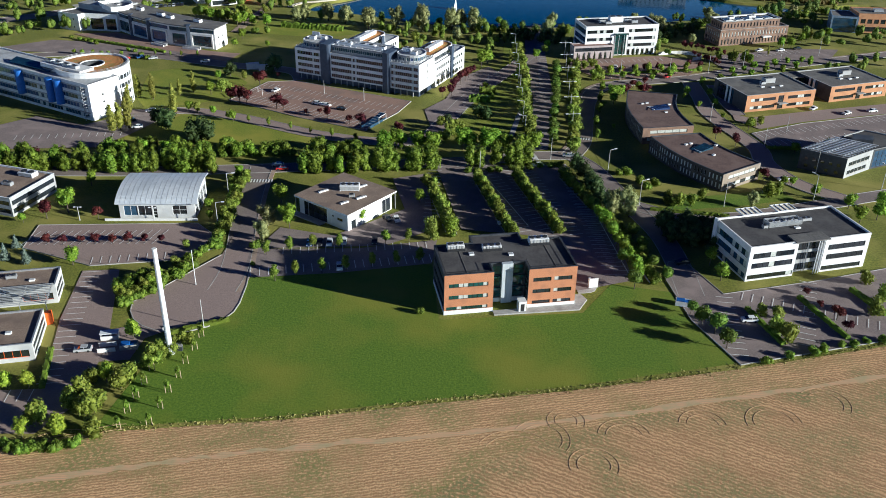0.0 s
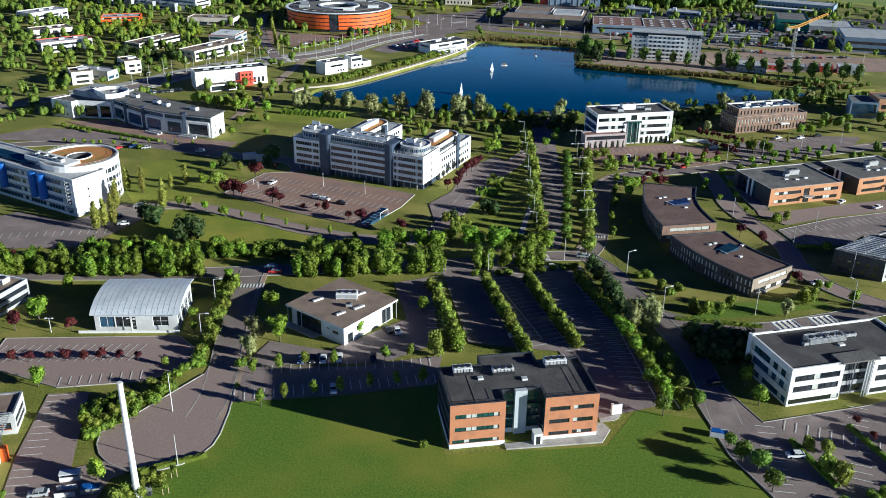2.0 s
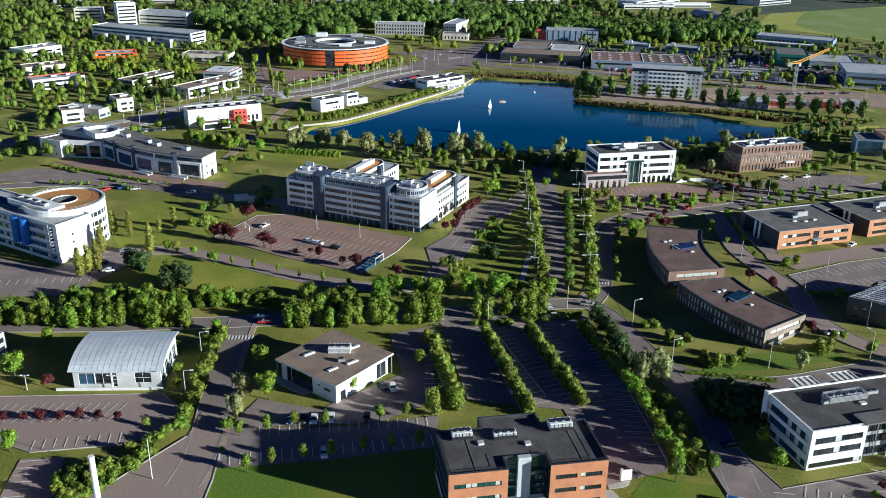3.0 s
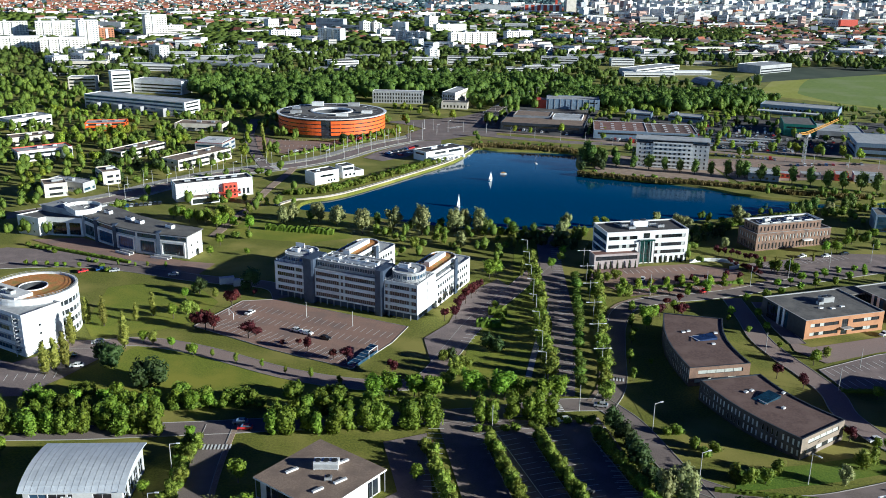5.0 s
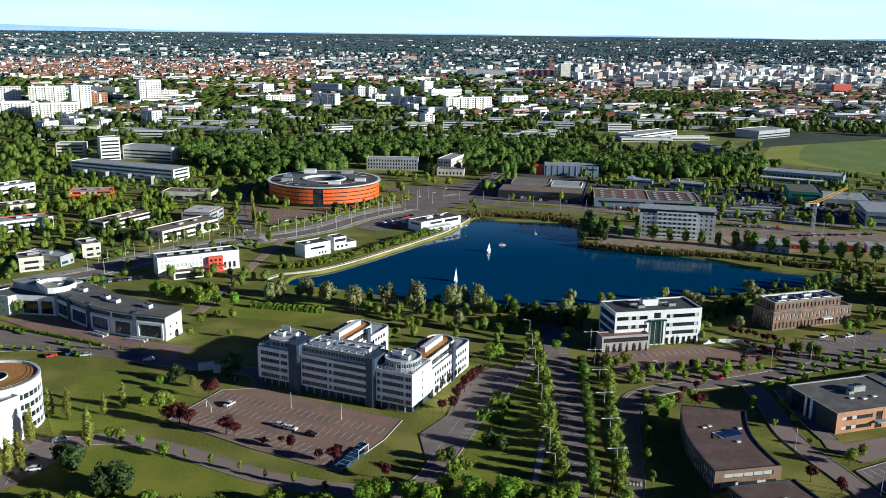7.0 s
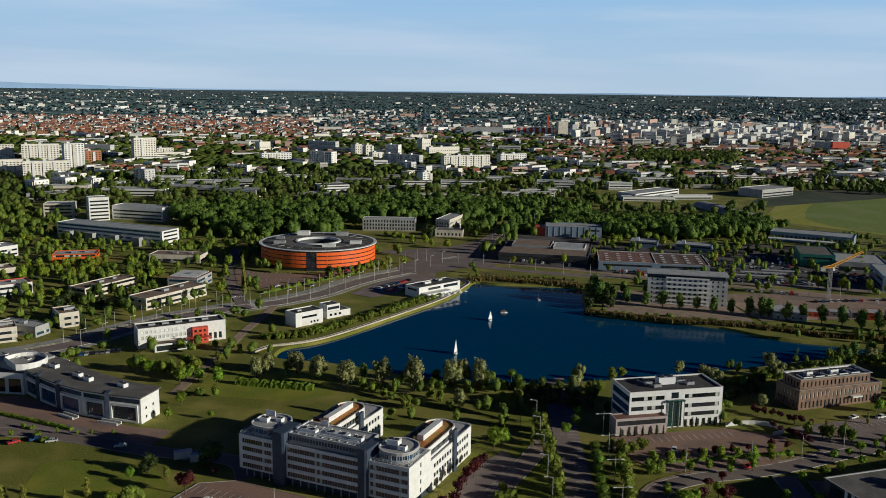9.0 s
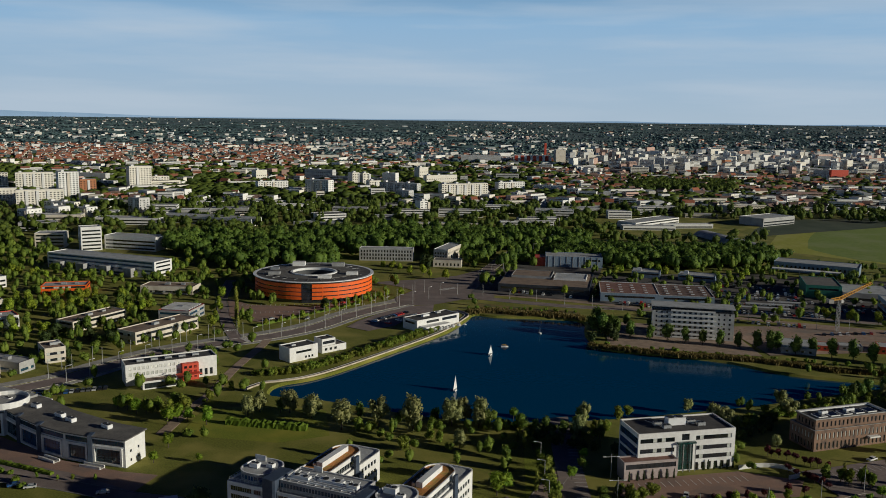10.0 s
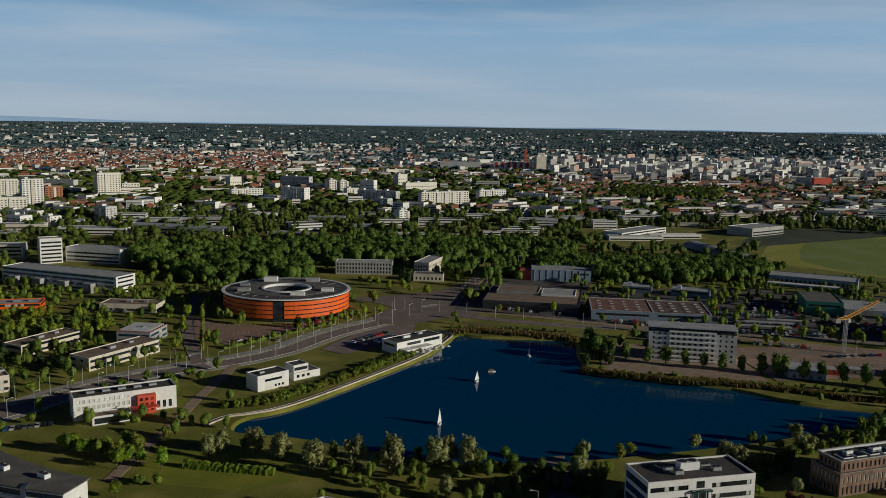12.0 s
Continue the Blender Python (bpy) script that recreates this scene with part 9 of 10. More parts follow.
for _i in range(60):
    _r = random.Random(100 + _i)
    car(205 + (_i % 20) * 5.2 + _r.uniform(-1, 1), 735 - (_i % 20) * 1.5 + (_i // 20) * 16, -105, _r.choice(["white", "white", "silver", "grey", "black", "red"]), _r.random() < 0.15, "industrial yard") if _r.random() < 0.75 else None
for _i in range(14):
    _r = random.Random(300 + _i)
    car(-178 + _i * 2.2, 514 + _i * 0.9, 100, _r.choice(["grey", "black", "silver", "blue"]), where="school car park")
for _x, _y, _t in ((-88, 404, 20), (-82, 402, 10)):
    _o = thing("site_container", "white site container on the grass", "container", _x, _y, _t)
    _g = Geo()
    _g.box(0, 6, 0, 2.4, 0.1, 2.7)
    part("shell", _g, WHITE, _o)
    _g = Geo()
    _g.box(-0.03, 0, 0.3, 2.1, 0.3, 2.4)
    part("door", _g, GREYWALL, _o)

# lamps
for _x, _y, _t, _h, _k, _w in ((-57.6, 187.2, 0, 8.4, "plain", "turning circle"), (-67.5, 265, 0, 8.5, "single", "access road"), (-66.2, 243, 0, 8.5, "single", "access road"), (62, 288, 20, 9, "single", "lane"), (68, 262, 20, 9, "single", "lane"), (96, 262, -60, 9, "single", "lane"),
                             (43, 300, 0, 8.5, "plain", "street"), (16.5, 288, 0, 8, "plain", "car park"), (128, 268, 120, 9, "single", "lane"), (137, 290, 100, 9, "single", "lane"), (-110, 246.5, 0, 4.6, "double", "car park"), (-87, 246.8, 0, 4.6, "double", "car park"), (155, 277, 110, 9, "single", "lane"), (113.2, 342.2, 90, 8, "plain", "forecourt"), (126.4, 314.5, 90, 8, "plain", "forecourt"), (140.8, 331.2, 90, 7, "plain", "car park"),
                             (86, 397, 90, 9, "plain", "avenue"), (110, 402, 90, 9, "plain", "avenue"), (130, 408, 90, 9, "plain", "avenue"), (150, 419, 90, 9, "plain", "avenue"), (172, 430, 90, 9, "plain", "avenue"), (195, 440, 90, 9, "plain", "avenue"), (-30, 362, 0, 6, "plain", "car park"), (-48, 371, 0, 6, "plain", "car park")):
    street_lamp(_x, _y, _t, _h, _k, _w)
for _i in range(6):
    street_lamp(54.4 + 2.0 * _i, 327.6 + 20.5 * _i, 4, 9, "cross", "avenue")
for _i in range(8):
    street_lamp(35.4 + 0.75 * _i, 322 + 17 * _i, 175, 9, "single", "mall")
for _off, _h, _k in ((-7.0, 8.5, "single"), (6.4, 9.0, "plain"), (14.5, 8.0, "plain")):
    _line = smooth_line(offset_line(BOULEVARD[3:13], _off), 4)
    for _p in _line[(2 if _off > 10 else 0)::2]:
        street_lamp(_p[0], _p[1], 40, _h, _k, "boulevard")
for _i in range(16):
    street_lamp(20 + 18 * _i, 752 - 8.2 * _i + 4 * (_i % 2), 0, 8, "plain", "tramway")
for _i in range(8):
    street_lamp(38 + 12 * _i, 800 + 30 * _i, 0, 9, "single", "boulevard")

# boats
sailboat(12, 533, 70, 7.4)
sailboat(33, 596, 60, 5.6)
sailboat(66, 645, 100, 5.4)
sailboat(42, 613, 0, 1.8, YELLOW, "low yellow pedal boat on the lake")
tower_crane()
# barriers and gantries at the red-paved car park
for _x, _y, _t in ((-77, 372, -60), (-83, 366, -60), (-22, 335, 62)):
    _o = thing("entry_gantry", "white tubular height gantry at a car park entry", "gantry", _x, _y, _t)
    _g = Geo()
    for _a in (0, 5.5):
        _g.tube(_a, 0, 0, 2.6, 0.09, n=6)
    part("posts", _g, WHITEMETAL, _o)
    _g = Geo()
    _g.bar((0, 0, 2.6), (5.5, 0, 2.6), 0.09)
    part("beam", _g, WHITEMETAL, _o)
_o = thing("glazed_ramp", "low glazed ramp roof sinking beside the car park", "ramp", -26, 328, 62)
_g = Geo()
_g.face([(0, 0, 0.4), (14, 0, 2.4), (14, 3, 2.4), (0, 3, 0.4)])
_g.box(0, 14, -0.15, 0.0, 0, 1.0)
_g.box(0, 14, 3.0, 3.15, 0, 1.0)
part("glass_roof", _g, BLUEGLASS, _o)
_g = Geo()
for _k in range(8):
    _g.bar((2 * _k, 0, 0.42 + 0.285 * _k), (2 * _k, 3, 0.42 + 0.285 * _k), 0.07)
part("glazing_bar", _g, WHITEMETAL, _o)

# ---- woods and city ----
class Bulk:
    """Many simple solids gathered into one mesh."""

    def __init__(self):
        self.v, self.f, self.m, self.k = [], [], [], 0

    def add(self, v, faces, mats):
        self.v.append(v)
        self.f.extend([tuple(i + self.k for i in q) for q in faces])
        self.m.extend(mats)
        self.k += len(v)

    def ob(self, name, mats, label, category, smooth=False):
        me = bpy.data.meshes.new(name)
        me.from_pydata(np.concatenate(self.v).tolist(), [], self.f)
        for mt in mats:
            me.materials.append(mt)
        me.polygons.foreach_set("material_index", self.m)
        if smooth:
            me.polygons.foreach_set("use_smooth", [True] * len(self.m))
        me.update()
        return tagged(new(name, me), label, category, kind="stuff")


BOX_F = [(0, 1, 5, 4), (1, 2, 6, 5), (2, 3, 7, 6), (3, 0, 4, 7), (4, 5, 6, 7)]
HOUSE_F = [(0, 1, 5, 4), (1, 2, 6, 9, 5), (2, 3, 7, 6), (3, 0, 4, 8, 7), (4, 5, 9, 8), (6, 7, 8, 9)]
CITY = np.random.default_rng(11)


def solid(w, d, h, x, y, a, ridge=0.0):
    c, s = math.cos(a), math.sin(a)
    pts = [(-w / 2, -d / 2, 0), (w / 2, -d / 2, 0), (w / 2, d / 2, 0), (-w / 2, d / 2, 0)]
    pts += [(p[0], p[1], h) for p in pts]
    if ridge:
        pts += [(-w / 2, 0, h + ridge), (w / 2, 0, h + ridge)]
    z = land_height(x, y)
    return np.array([(x + p * c - q * s, y + p * s + q * c, z + r) for p, q, r in pts])


def canopy(bulk, x, y, h, wide, lobes=3, sprays=44):
    """One tree of a wood: a few rounded leaf masses, clothed in leaf sprays."""
    v0, f0 = BALL1
    z = land_height(x, y)
    centres, sizes = [], []
    for i in range(lobes):
        r = wide * CITY.uniform(0.55, 0.85) if lobes > 1 else wide
        o = CITY.uniform(-0.5, 0.5, 2) * wide if lobes > 1 else (0, 0)
        c, s = np.array([x + o[0], y + o[1], z + h * CITY.uniform(0.42, 0.68)]), np.array([r, r, h * 0.34])
        bulk.add(v0 * (0.92 + 0.1 * CITY.normal(0, 1, len(v0)).clip(-1.5, 1.5))[:, None] * s + c, f0.tolist(), [0] * len(f0))
        centres.append(c)
        sizes.append(s)
    if sprays:
        pick = CITY.integers(0, lobes, sprays)
        d = CITY.normal(0, 1, (sprays, 3))
        d[:, 2] = abs(d[:, 2])
        d /= np.linalg.norm(d, axis=1)[:, None]
        c = np.array(centres)[pick] + d * np.array(sizes)[pick] * CITY.uniform(0.85, 1.15, (sprays, 1))
        bulk.add(leaf_quads(CITY, c, d, wide * 0.16), [(4 * q, 4 * q + 1, 4 * q + 2, 4 * q + 3) for q in range(sprays)], [0] * sprays)


surface("city_ground", [(-120, 1010), (200, 1000), (700, 1250), (2060, 2900), (1500, 3340), (800, 3610), (0, 3660), (-800, 3610), (-1600, 3280), (-2060, 2900), (-900, 1300), (-560, 1050)], MEADOW, "built-up plain of gardens and streets")


# flat outer land, haze painted in through its bluish material
surface("far_plain", [(1800, 2800), (1500, 3340), (800, 3610), (0, 3660), (-800, 3610), (-1600, 3280), (-1800, 2800), (-900, 2860), (0, 2800), (900, 2880)], HORIZON, "far plain before the horizon, ground colour blued for haze", 2)
surface("park_ground", [(-560, 1050), (-300, 1000), (-120, 1006), (200, 996), (330, 1040), (440, 1240), (700, 1280), (640, 1330), (0, 1320), (-640, 1330), (-700, 1200)], GRASS, "grass and open ground between college buildings", 2)
bpy.context.view_layer.update()
GRAPH = bpy.context.evaluated_depsgraph_get()


def open_ground(x, y, reach=2.5):
    """Whether nothing but plain ground lies here and close round it."""
    for ox, oy in ((0, 0), (reach * 0.6, -reach * 0.8)):
        hit, _, _, _, ob, _ = scene.ray_cast(GRAPH, Vector((x + ox, y + oy, 120)), Vector((0, 0, -1)))
        if not hit or ob.name.split(".")[0] not in ("ground", "city_ground", "yard", "far_plain", "park_ground"):
            return False
    return True


def hidden_slabs(x, y):
    """The open forecourt of the two slabs by the crossing."""
    return -80 < x < 30 and 795 < y < 912


def woods():
    """The belt of tall trees behind the ring building, groves between the campus offices, and town trees."""
    near, groves, far, wide, last = Bulk(), Bulk(), Bulk(), Bulk(), Bulk()
    for cx, cy, rx, ry, n, h in ((-120, 890, 75, 50, 120, 15), (-70, 980, 90, 60, 130, 16), (-190, 960, 60, 60, 80, 15), (50, 980, 60, 70, 110, 14), (100, 1010, 60, 60, 90, 13), (210, 905, 100, 45, 230, 13), (150, 930, 45, 40, 80, 12), (280, 935, 50, 35, 80, 12), (-10, 1030, 80, 60, 110, 14), (60, 900, 30, 40, 40, 12)):
        k = 0
        while k < n:
            x, y = CITY.uniform(-1, 1, 2)
            if x * x + y * y > 1:
                continue
            k += 1
            if not hidden_slabs(cx + x * rx, cy + y * ry) and open_ground(cx + x * rx, cy + y * ry, 1.0):
                canopy(near, cx + x * rx, cy + y * ry, h * CITY.uniform(0.75, 1.2), h * CITY.uniform(0.32, 0.46), 4, 64)
    near.ob("woodland", [LEAF["wood"]], "dense belt of tall green deciduous woodland", "woodland", True)
    for x0, x1, y0, y1, n, h in ((-350, -90, 560, 870, 640, 7.6), (-440, -330, 560, 980, 300, 11), (-250, -150, 425, 545, 90, 7), (-260, -185, 290, 425, 70, 8), (-135, -76, 465, 560, 34, 7), (-60, 70, 775, 900, 110, 10), (95, 250, 500, 560, 110, 5.5), (185, 300, 395, 520, 90, 6), (120, 420, 650, 880, 330, 7), (330, 480, 520, 720, 120, 9),
                              (-80, 40, 690, 760, 40, 6), (140, 200, 290, 345, 26, 5), (-30, 60, 430, 490, 60, 6), (100, 130, 395, 470, 22, 5), (-210, 330, 860, 930, 120, 11)):
        for _ in range(n):
            x, y = CITY.uniform(x0, x1), CITY.uniform(y0, y1)
            if not hidden_slabs(x, y) and open_ground(x, y):
                canopy(groves, x, y, h * CITY.uniform(0.6, 1.3), h * CITY.uniform(0.28, 0.4), 3, 64)
    groves.ob("groves", [LEAF["grove"]], "loose groves of green trees between the buildings", "trees", True)
    n = 0
    while n < 2400:
        x, y = CITY.uniform(-620, 620), CITY.uniform(1000, 1420)
        n += 1
        if abs(x) < 0.56 * y + 60 and not field_at(x, y) and not (205 < x < 430 and 1050 < y < 1235) and open_ground(x, y, 2):
            big = CITY.uniform(7, 14)
            canopy(far, x, y, big, big * CITY.uniform(0.3, 0.5), 3, 30)
    n = 0
    while n < 19000:
        true_y = 1.0 / CITY.uniform(1 / 16500, 1 / 1300)
        u = CITY.uniform(-0.56, 0.56)
        x, y, k = far_spot(u, true_y)
        if math.hypot(x, y - 120) > 4665 or field_at(x, y) or clear_of(x, y):
            continue
        if 2150 < true_y < 3350 and u < -0.12 and CITY.random() < 0.8 or noise.noise((u * 9, 20 * math.log(true_y), 7.0)) < CITY.uniform(-0.4, 0.15):
            continue
        big = CITY.uniform(7, 14) * k
        # past y 2450 the trees get the leaves with haze in their colour
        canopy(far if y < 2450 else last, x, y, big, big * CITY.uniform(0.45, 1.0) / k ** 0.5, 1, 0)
        n += 1
    # the dark wood between the sports field and the cottages
    for _ in range(700):
        u, true_y = CITY.uniform(0.225, 0.345), CITY.uniform(1480, 1680)
        big = CITY.uniform(12, 17)
        canopy(far, u * true_y, true_y + 120, big, big * CITY.uniform(0.35, 0.55), 3, 14)
    far.ob("town_trees", [LEAF["wood"]], "scattered green trees between the town houses", "trees", True)
    for _ in range(3000):
        y = CITY.uniform(2300, 4660)
        x = CITY.uniform(-1, 1) * (0.56 * y + 160)
        if math.hypot(x, y - 120) > 4670 or clear_of(x, y) or built_up(x, y) or CITY.random() < 0.45:
            continue
        k = far_scale(x, y)
        for i in range(3):
            p = BALL1[0] * (1 + 0.2 * CITY.normal(0, 1, 12).clip(-1.5, 1.5))[:, None] * (CITY.uniform(26, 80), CITY.uniform(8, 16) * k, CITY.uniform(3, 6) * k) + (x + 40 * i, y + CITY.uniform(-14, 14) * k, land_height(x, y) + 1.5 * k)
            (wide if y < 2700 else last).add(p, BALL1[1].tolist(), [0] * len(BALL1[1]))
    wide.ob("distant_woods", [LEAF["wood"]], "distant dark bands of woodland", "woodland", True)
    # the haze over these woods is only a tint of their leaves
    last.ob("farthest_woods", [LEAF["distant"]], "farthest woods along the horizon, leaf colour blued for haze", "woodland", True)


def far_scale(x, y):
    """How much smaller things grow where the far plain rises."""
    return max(0.2, (126 - land_height(x, y)) / 126)


def built_up(x, y):
    """Streaks of building across the far plain."""
    return noise.noise((x / 900, y / 170, 4.0)) > 0.2


def field_at(x, y):
    return 290 < x < 760 and 890 < y < 1238 - (x - 453) * 0.36 and x > 310 + (y - 900) * 0.3


WEST_BLOCKS = [(-585, 1318, 62, 14, 23, 5, 1), (-690, 1520, 60, 14, 29, 6, 1), (-614, 1516, 54, 14, 31, 6, 1), (-513, 1392, 27, 20, 41, 12, 0), (-516, 1308, 58, 14, 23, 5, 1), (-467, 1259, 46, 12, 12, -18, 1), (-466, 1164, 17, 20, 13, -30, 0), (-443, 1187, 24, 16, 14, -30, 0), (-413, 1200, 17, 16, 12, -30, 0),
               (-530, 1509, 24, 16, 22, 8, 3), (-606, 1732, 62, 13, 16, -14, 2), (-535, 1610, 32, 13, 12, -22, 2), (-466, 1558, 35, 18, 40, 14, 1)]
MIDDLE_BLOCKS = [(-458, 1643, 28, 12, 18, 10, 1), (-438, 1314, 34, 11, 11, -24, 0), (-367, 1250, 22, 16, 19, -35, 2), (-312, 1761, 22, 18, 23, 18, 1), (-254, 1561, 50, 14, 18, 8, 0), (-202, 1777, 58, 14, 24, -22, 2), (-167, 1478, 40, 16, 27, -24, 0),
                 (-208, 1500, 26, 13, 12, 10, 1), (-133, 1687, 13, 18, 25, 12, 1), (-115, 1690, 12, 18, 24, 12, 1), (-94, 1622, 21, 14, 16, 10, 1), (-70, 1731, 26, 16, 22, -20, 0)]
EAST_BLOCKS = [(-46, 1528, 66, 13, 20, -26, 2), (-36, 1424, 22, 15, 17, -28, 2), (-15, 1818, 20, 18, 28, 14, 1), (20, 1719, 62, 13, 20, 8, 1), (-10, 1257, 12, 12, 18, 16, 0), (-27, 2228, 58, 14, 14, 6, 1), (52, 1475, 78, 13, 24, 4, 1),
               (134, 1598, 50, 13, 18, 6, 0), (134, 1434, 20, 14, 15, 10, 0), (199, 1586, 50, 14, 14, -24, 0), (226, 1503, 18, 15, 16, -30, 0), (828, 1987, 30, 14, 21, -22, 2), (906, 2293, 40, 16, 22, 10, 1)]
FAR_BLOCKS = [(478, 2203, 30, 14, 32, -24, 2), (512, 2210, 34, 16, 28, -22, 0), (538, 2190, 22, 14, 34, -20, 2), (600, 2405, 26, 16, 24, 8, 0), (640, 2420, 30, 14, 22, -20, 2), (739, 2328, 22, 16, 24, 10, 3), (745, 2266, 24, 16, 22, 8, 0),
              (774, 2270, 22, 16, 20, 12, 1), (868, 2354, 26, 16, 27, -20, 2), (896, 2360, 30, 16, 24, -20, 0), (985, 2250, 24, 16, 25, -18, 2), (1030, 2300, 22, 18, 28, 10, 1), (1085, 2240, 26, 16, 24, -20, 2)]
BLOCKS = WEST_BLOCKS + MIDDLE_BLOCKS + EAST_BLOCKS + FAR_BLOCKS


def clear_of(x, y):
    return any(abs(x - b[0]) < b[2] / 2 + 9 and abs(y - b[1]) < b[3] / 2 + 12 for b in BLOCKS)


def tower_blocks():
    """White housing blocks that stand out of the town."""
    finish = ((CITYWHITE, "white"), (CITYCREAM, "cream-coloured"), (PALEGREY, "pale grey"), (TERRACOTTA, "brick-red and white"))
    for x, y, w, d, h, a, tone in BLOCKS:
        mat, word = finish[tone]
        a += 20 if a > 0 else 0
        b = thing("apartment_block", f"{word} apartment {'tower' if h > 27 else 'slab'} with rows of windows", "apartment block", x, y, a, "town apartment blocks")
        g = Geo()
        g.prism(rect(w, d, -w / 2, -d / 2), 0, h, 0, 1)
        g.prism(rect(w - 0.8, d - 0.8, -w / 2 + 0.4, -d / 2 + 0.4), h, h + 0.5, 0, 1)
        part("wall", g, [mat, ROOFPALE], b)
        step = 2.9 if y < 1700 else 5.8
        g = Geo()
        for k in range(int(h / step)):
            z, n, e = 1.2 + step * k, max(2, int(w / 4.2)), max(2, int(d / 5))
            for i in range(n):
                u = -w / 2 + w * (i + 0.2) / n
                g.box(u, u + w / n * 0.5, -d / 2 - 0.05, -d / 2 + 0.1, z, z + 1.15)
            for i in range(e):
                u = -d / 2 + d * (i + 0.25) / e
                g.box(w / 2 - 0.1, w / 2 + 0.05, u, u + 1.6, z, z + 1.15)
        tagged(part("fenestration", g, GLASS, b), kind="stuff")
        if step < 5:
            for i in range(1, max(2, int(w / 13))):
                g, u = Geo(), -w / 2 + 13 * i
                g.box(u - 1.8, u + 1.8, -d / 2 - 1.1, -d / 2, 2.6, h - 1.2)
                part("stairwell", g, [WHITE if tone else CREAM], b)
        for k in range(max(1, int(w / 22))):
            g = Geo()
            g.box(-w / 2 + 5 + 20 * k, -w / 2 + 9 + 20 * k, -3, 3, h, h + 2.6)
            part("lift_house", g, WHITE, b)
    for x, y, w, d, h, a, m, lab in ((-341, 1136, 74, 20, 8, -3, WHITE, "low white college building beside trees"), (-255, 1150, 124, 24, 8.6, -18, WHITE, "long white college range"), (-313, 944, 18, 14, 22, 30, WHITE, "white office tower with window columns"), (-274, 952, 54, 18, 13, -16, WHITE, "white lecture building with grey roof"), (-355, 960, 26, 18, 14, 10, CREAM, "cream-walled college block among trees"),
                                     (262, 1175, 90, 26, 7, 42, WHITE, "pale terraced sports building"), (300, 1150, 60, 12, 5, 5, WHITE, "low pale sports annex"), (412, 1196, 62, 34, 10, 34, GREYWALL, "pale flat-roofed hall by the field"), (250, 1130, 60, 14, 5, 0, WHITE, "low white changing rooms"), (-430, 1150, 60, 18, 9, 8, CREAM, "long cream-walled college range"), (-300, 1215, 60, 22, 9, 10, GREYWALL, "grey flat-roofed college hall"),
                                     (139, 2505, 106, 24, 21, -6, PALEGREY, "wide grey hospital slab"), (275, 2486, 100, 26, 24, -6, CITYWHITE, "large white building with red panels"), (342, 2450, 26, 22, 41, 8, CREAM, "cream tower beside red building"), (866, 1994, 38, 20, 22, 6, REDPANEL, "red-fronted apartment block in town"), (345, 2760, 6, 6, 48, 0, REDPANEL, "tall red and white chimney"), (-120, 1110, 60, 16, 8, -14, WHITE, "low white college wing"), (20, 1120, 70, 14, 7, 4, CREAM, "low cream-walled school building"), (130, 1180, 50, 16, 7, 8, WHITE, "low white wing of a school")):
        b = thing("town_building", lab, "building", x, y, a, "town buildings")
        s = {0: [q for k in range(max(1, int(h / 3.4))) for q in ribbon(1.0 + 3.3 * k, 2.5 + 3.3 * k, 1, w - 1, 8)]} if h < 23 and w > 10 and y < 1400 else {}
        block(b, rect(w, d, -w / 2, -d / 2), 0, h, m, ROOFPALE, s, 0.4, WHITE)
    b = thing("panel_front", "row of red facade panels on a white hospital building", "facade panel", 275, 2486, -6)
    for k in range(6):
        g = Geo()
        g.box(-47 + 16 * k, -38 + 16 * k, -13.4, -13.0, 9, 23)
        part("panel", g, REDPANEL, b)
    arch = thing("station_hall", "long arched pale roof beside the sports field", "hall", 300, 1085, -78)
    g = Geo()
    for k in range(10):
        a0, a1 = math.pi * k / 10, math.pi * (k + 1) / 10
        g.face([(0, 12 * math.cos(a0), 6 * math.sin(a0)), (112, 12 * math.cos(a0), 6 * math.sin(a0)), (112, 12 * math.cos(a1), 6 * math.sin(a1)), (0, 12 * math.cos(a1), 6 * math.sin(a1))])
    g.face([(112, 12 * math.cos(math.pi * k / 10), 6 * math.sin(math.pi * k / 10)) for k in range(11)])
    part("roof", g, ROOFPALE, arch)


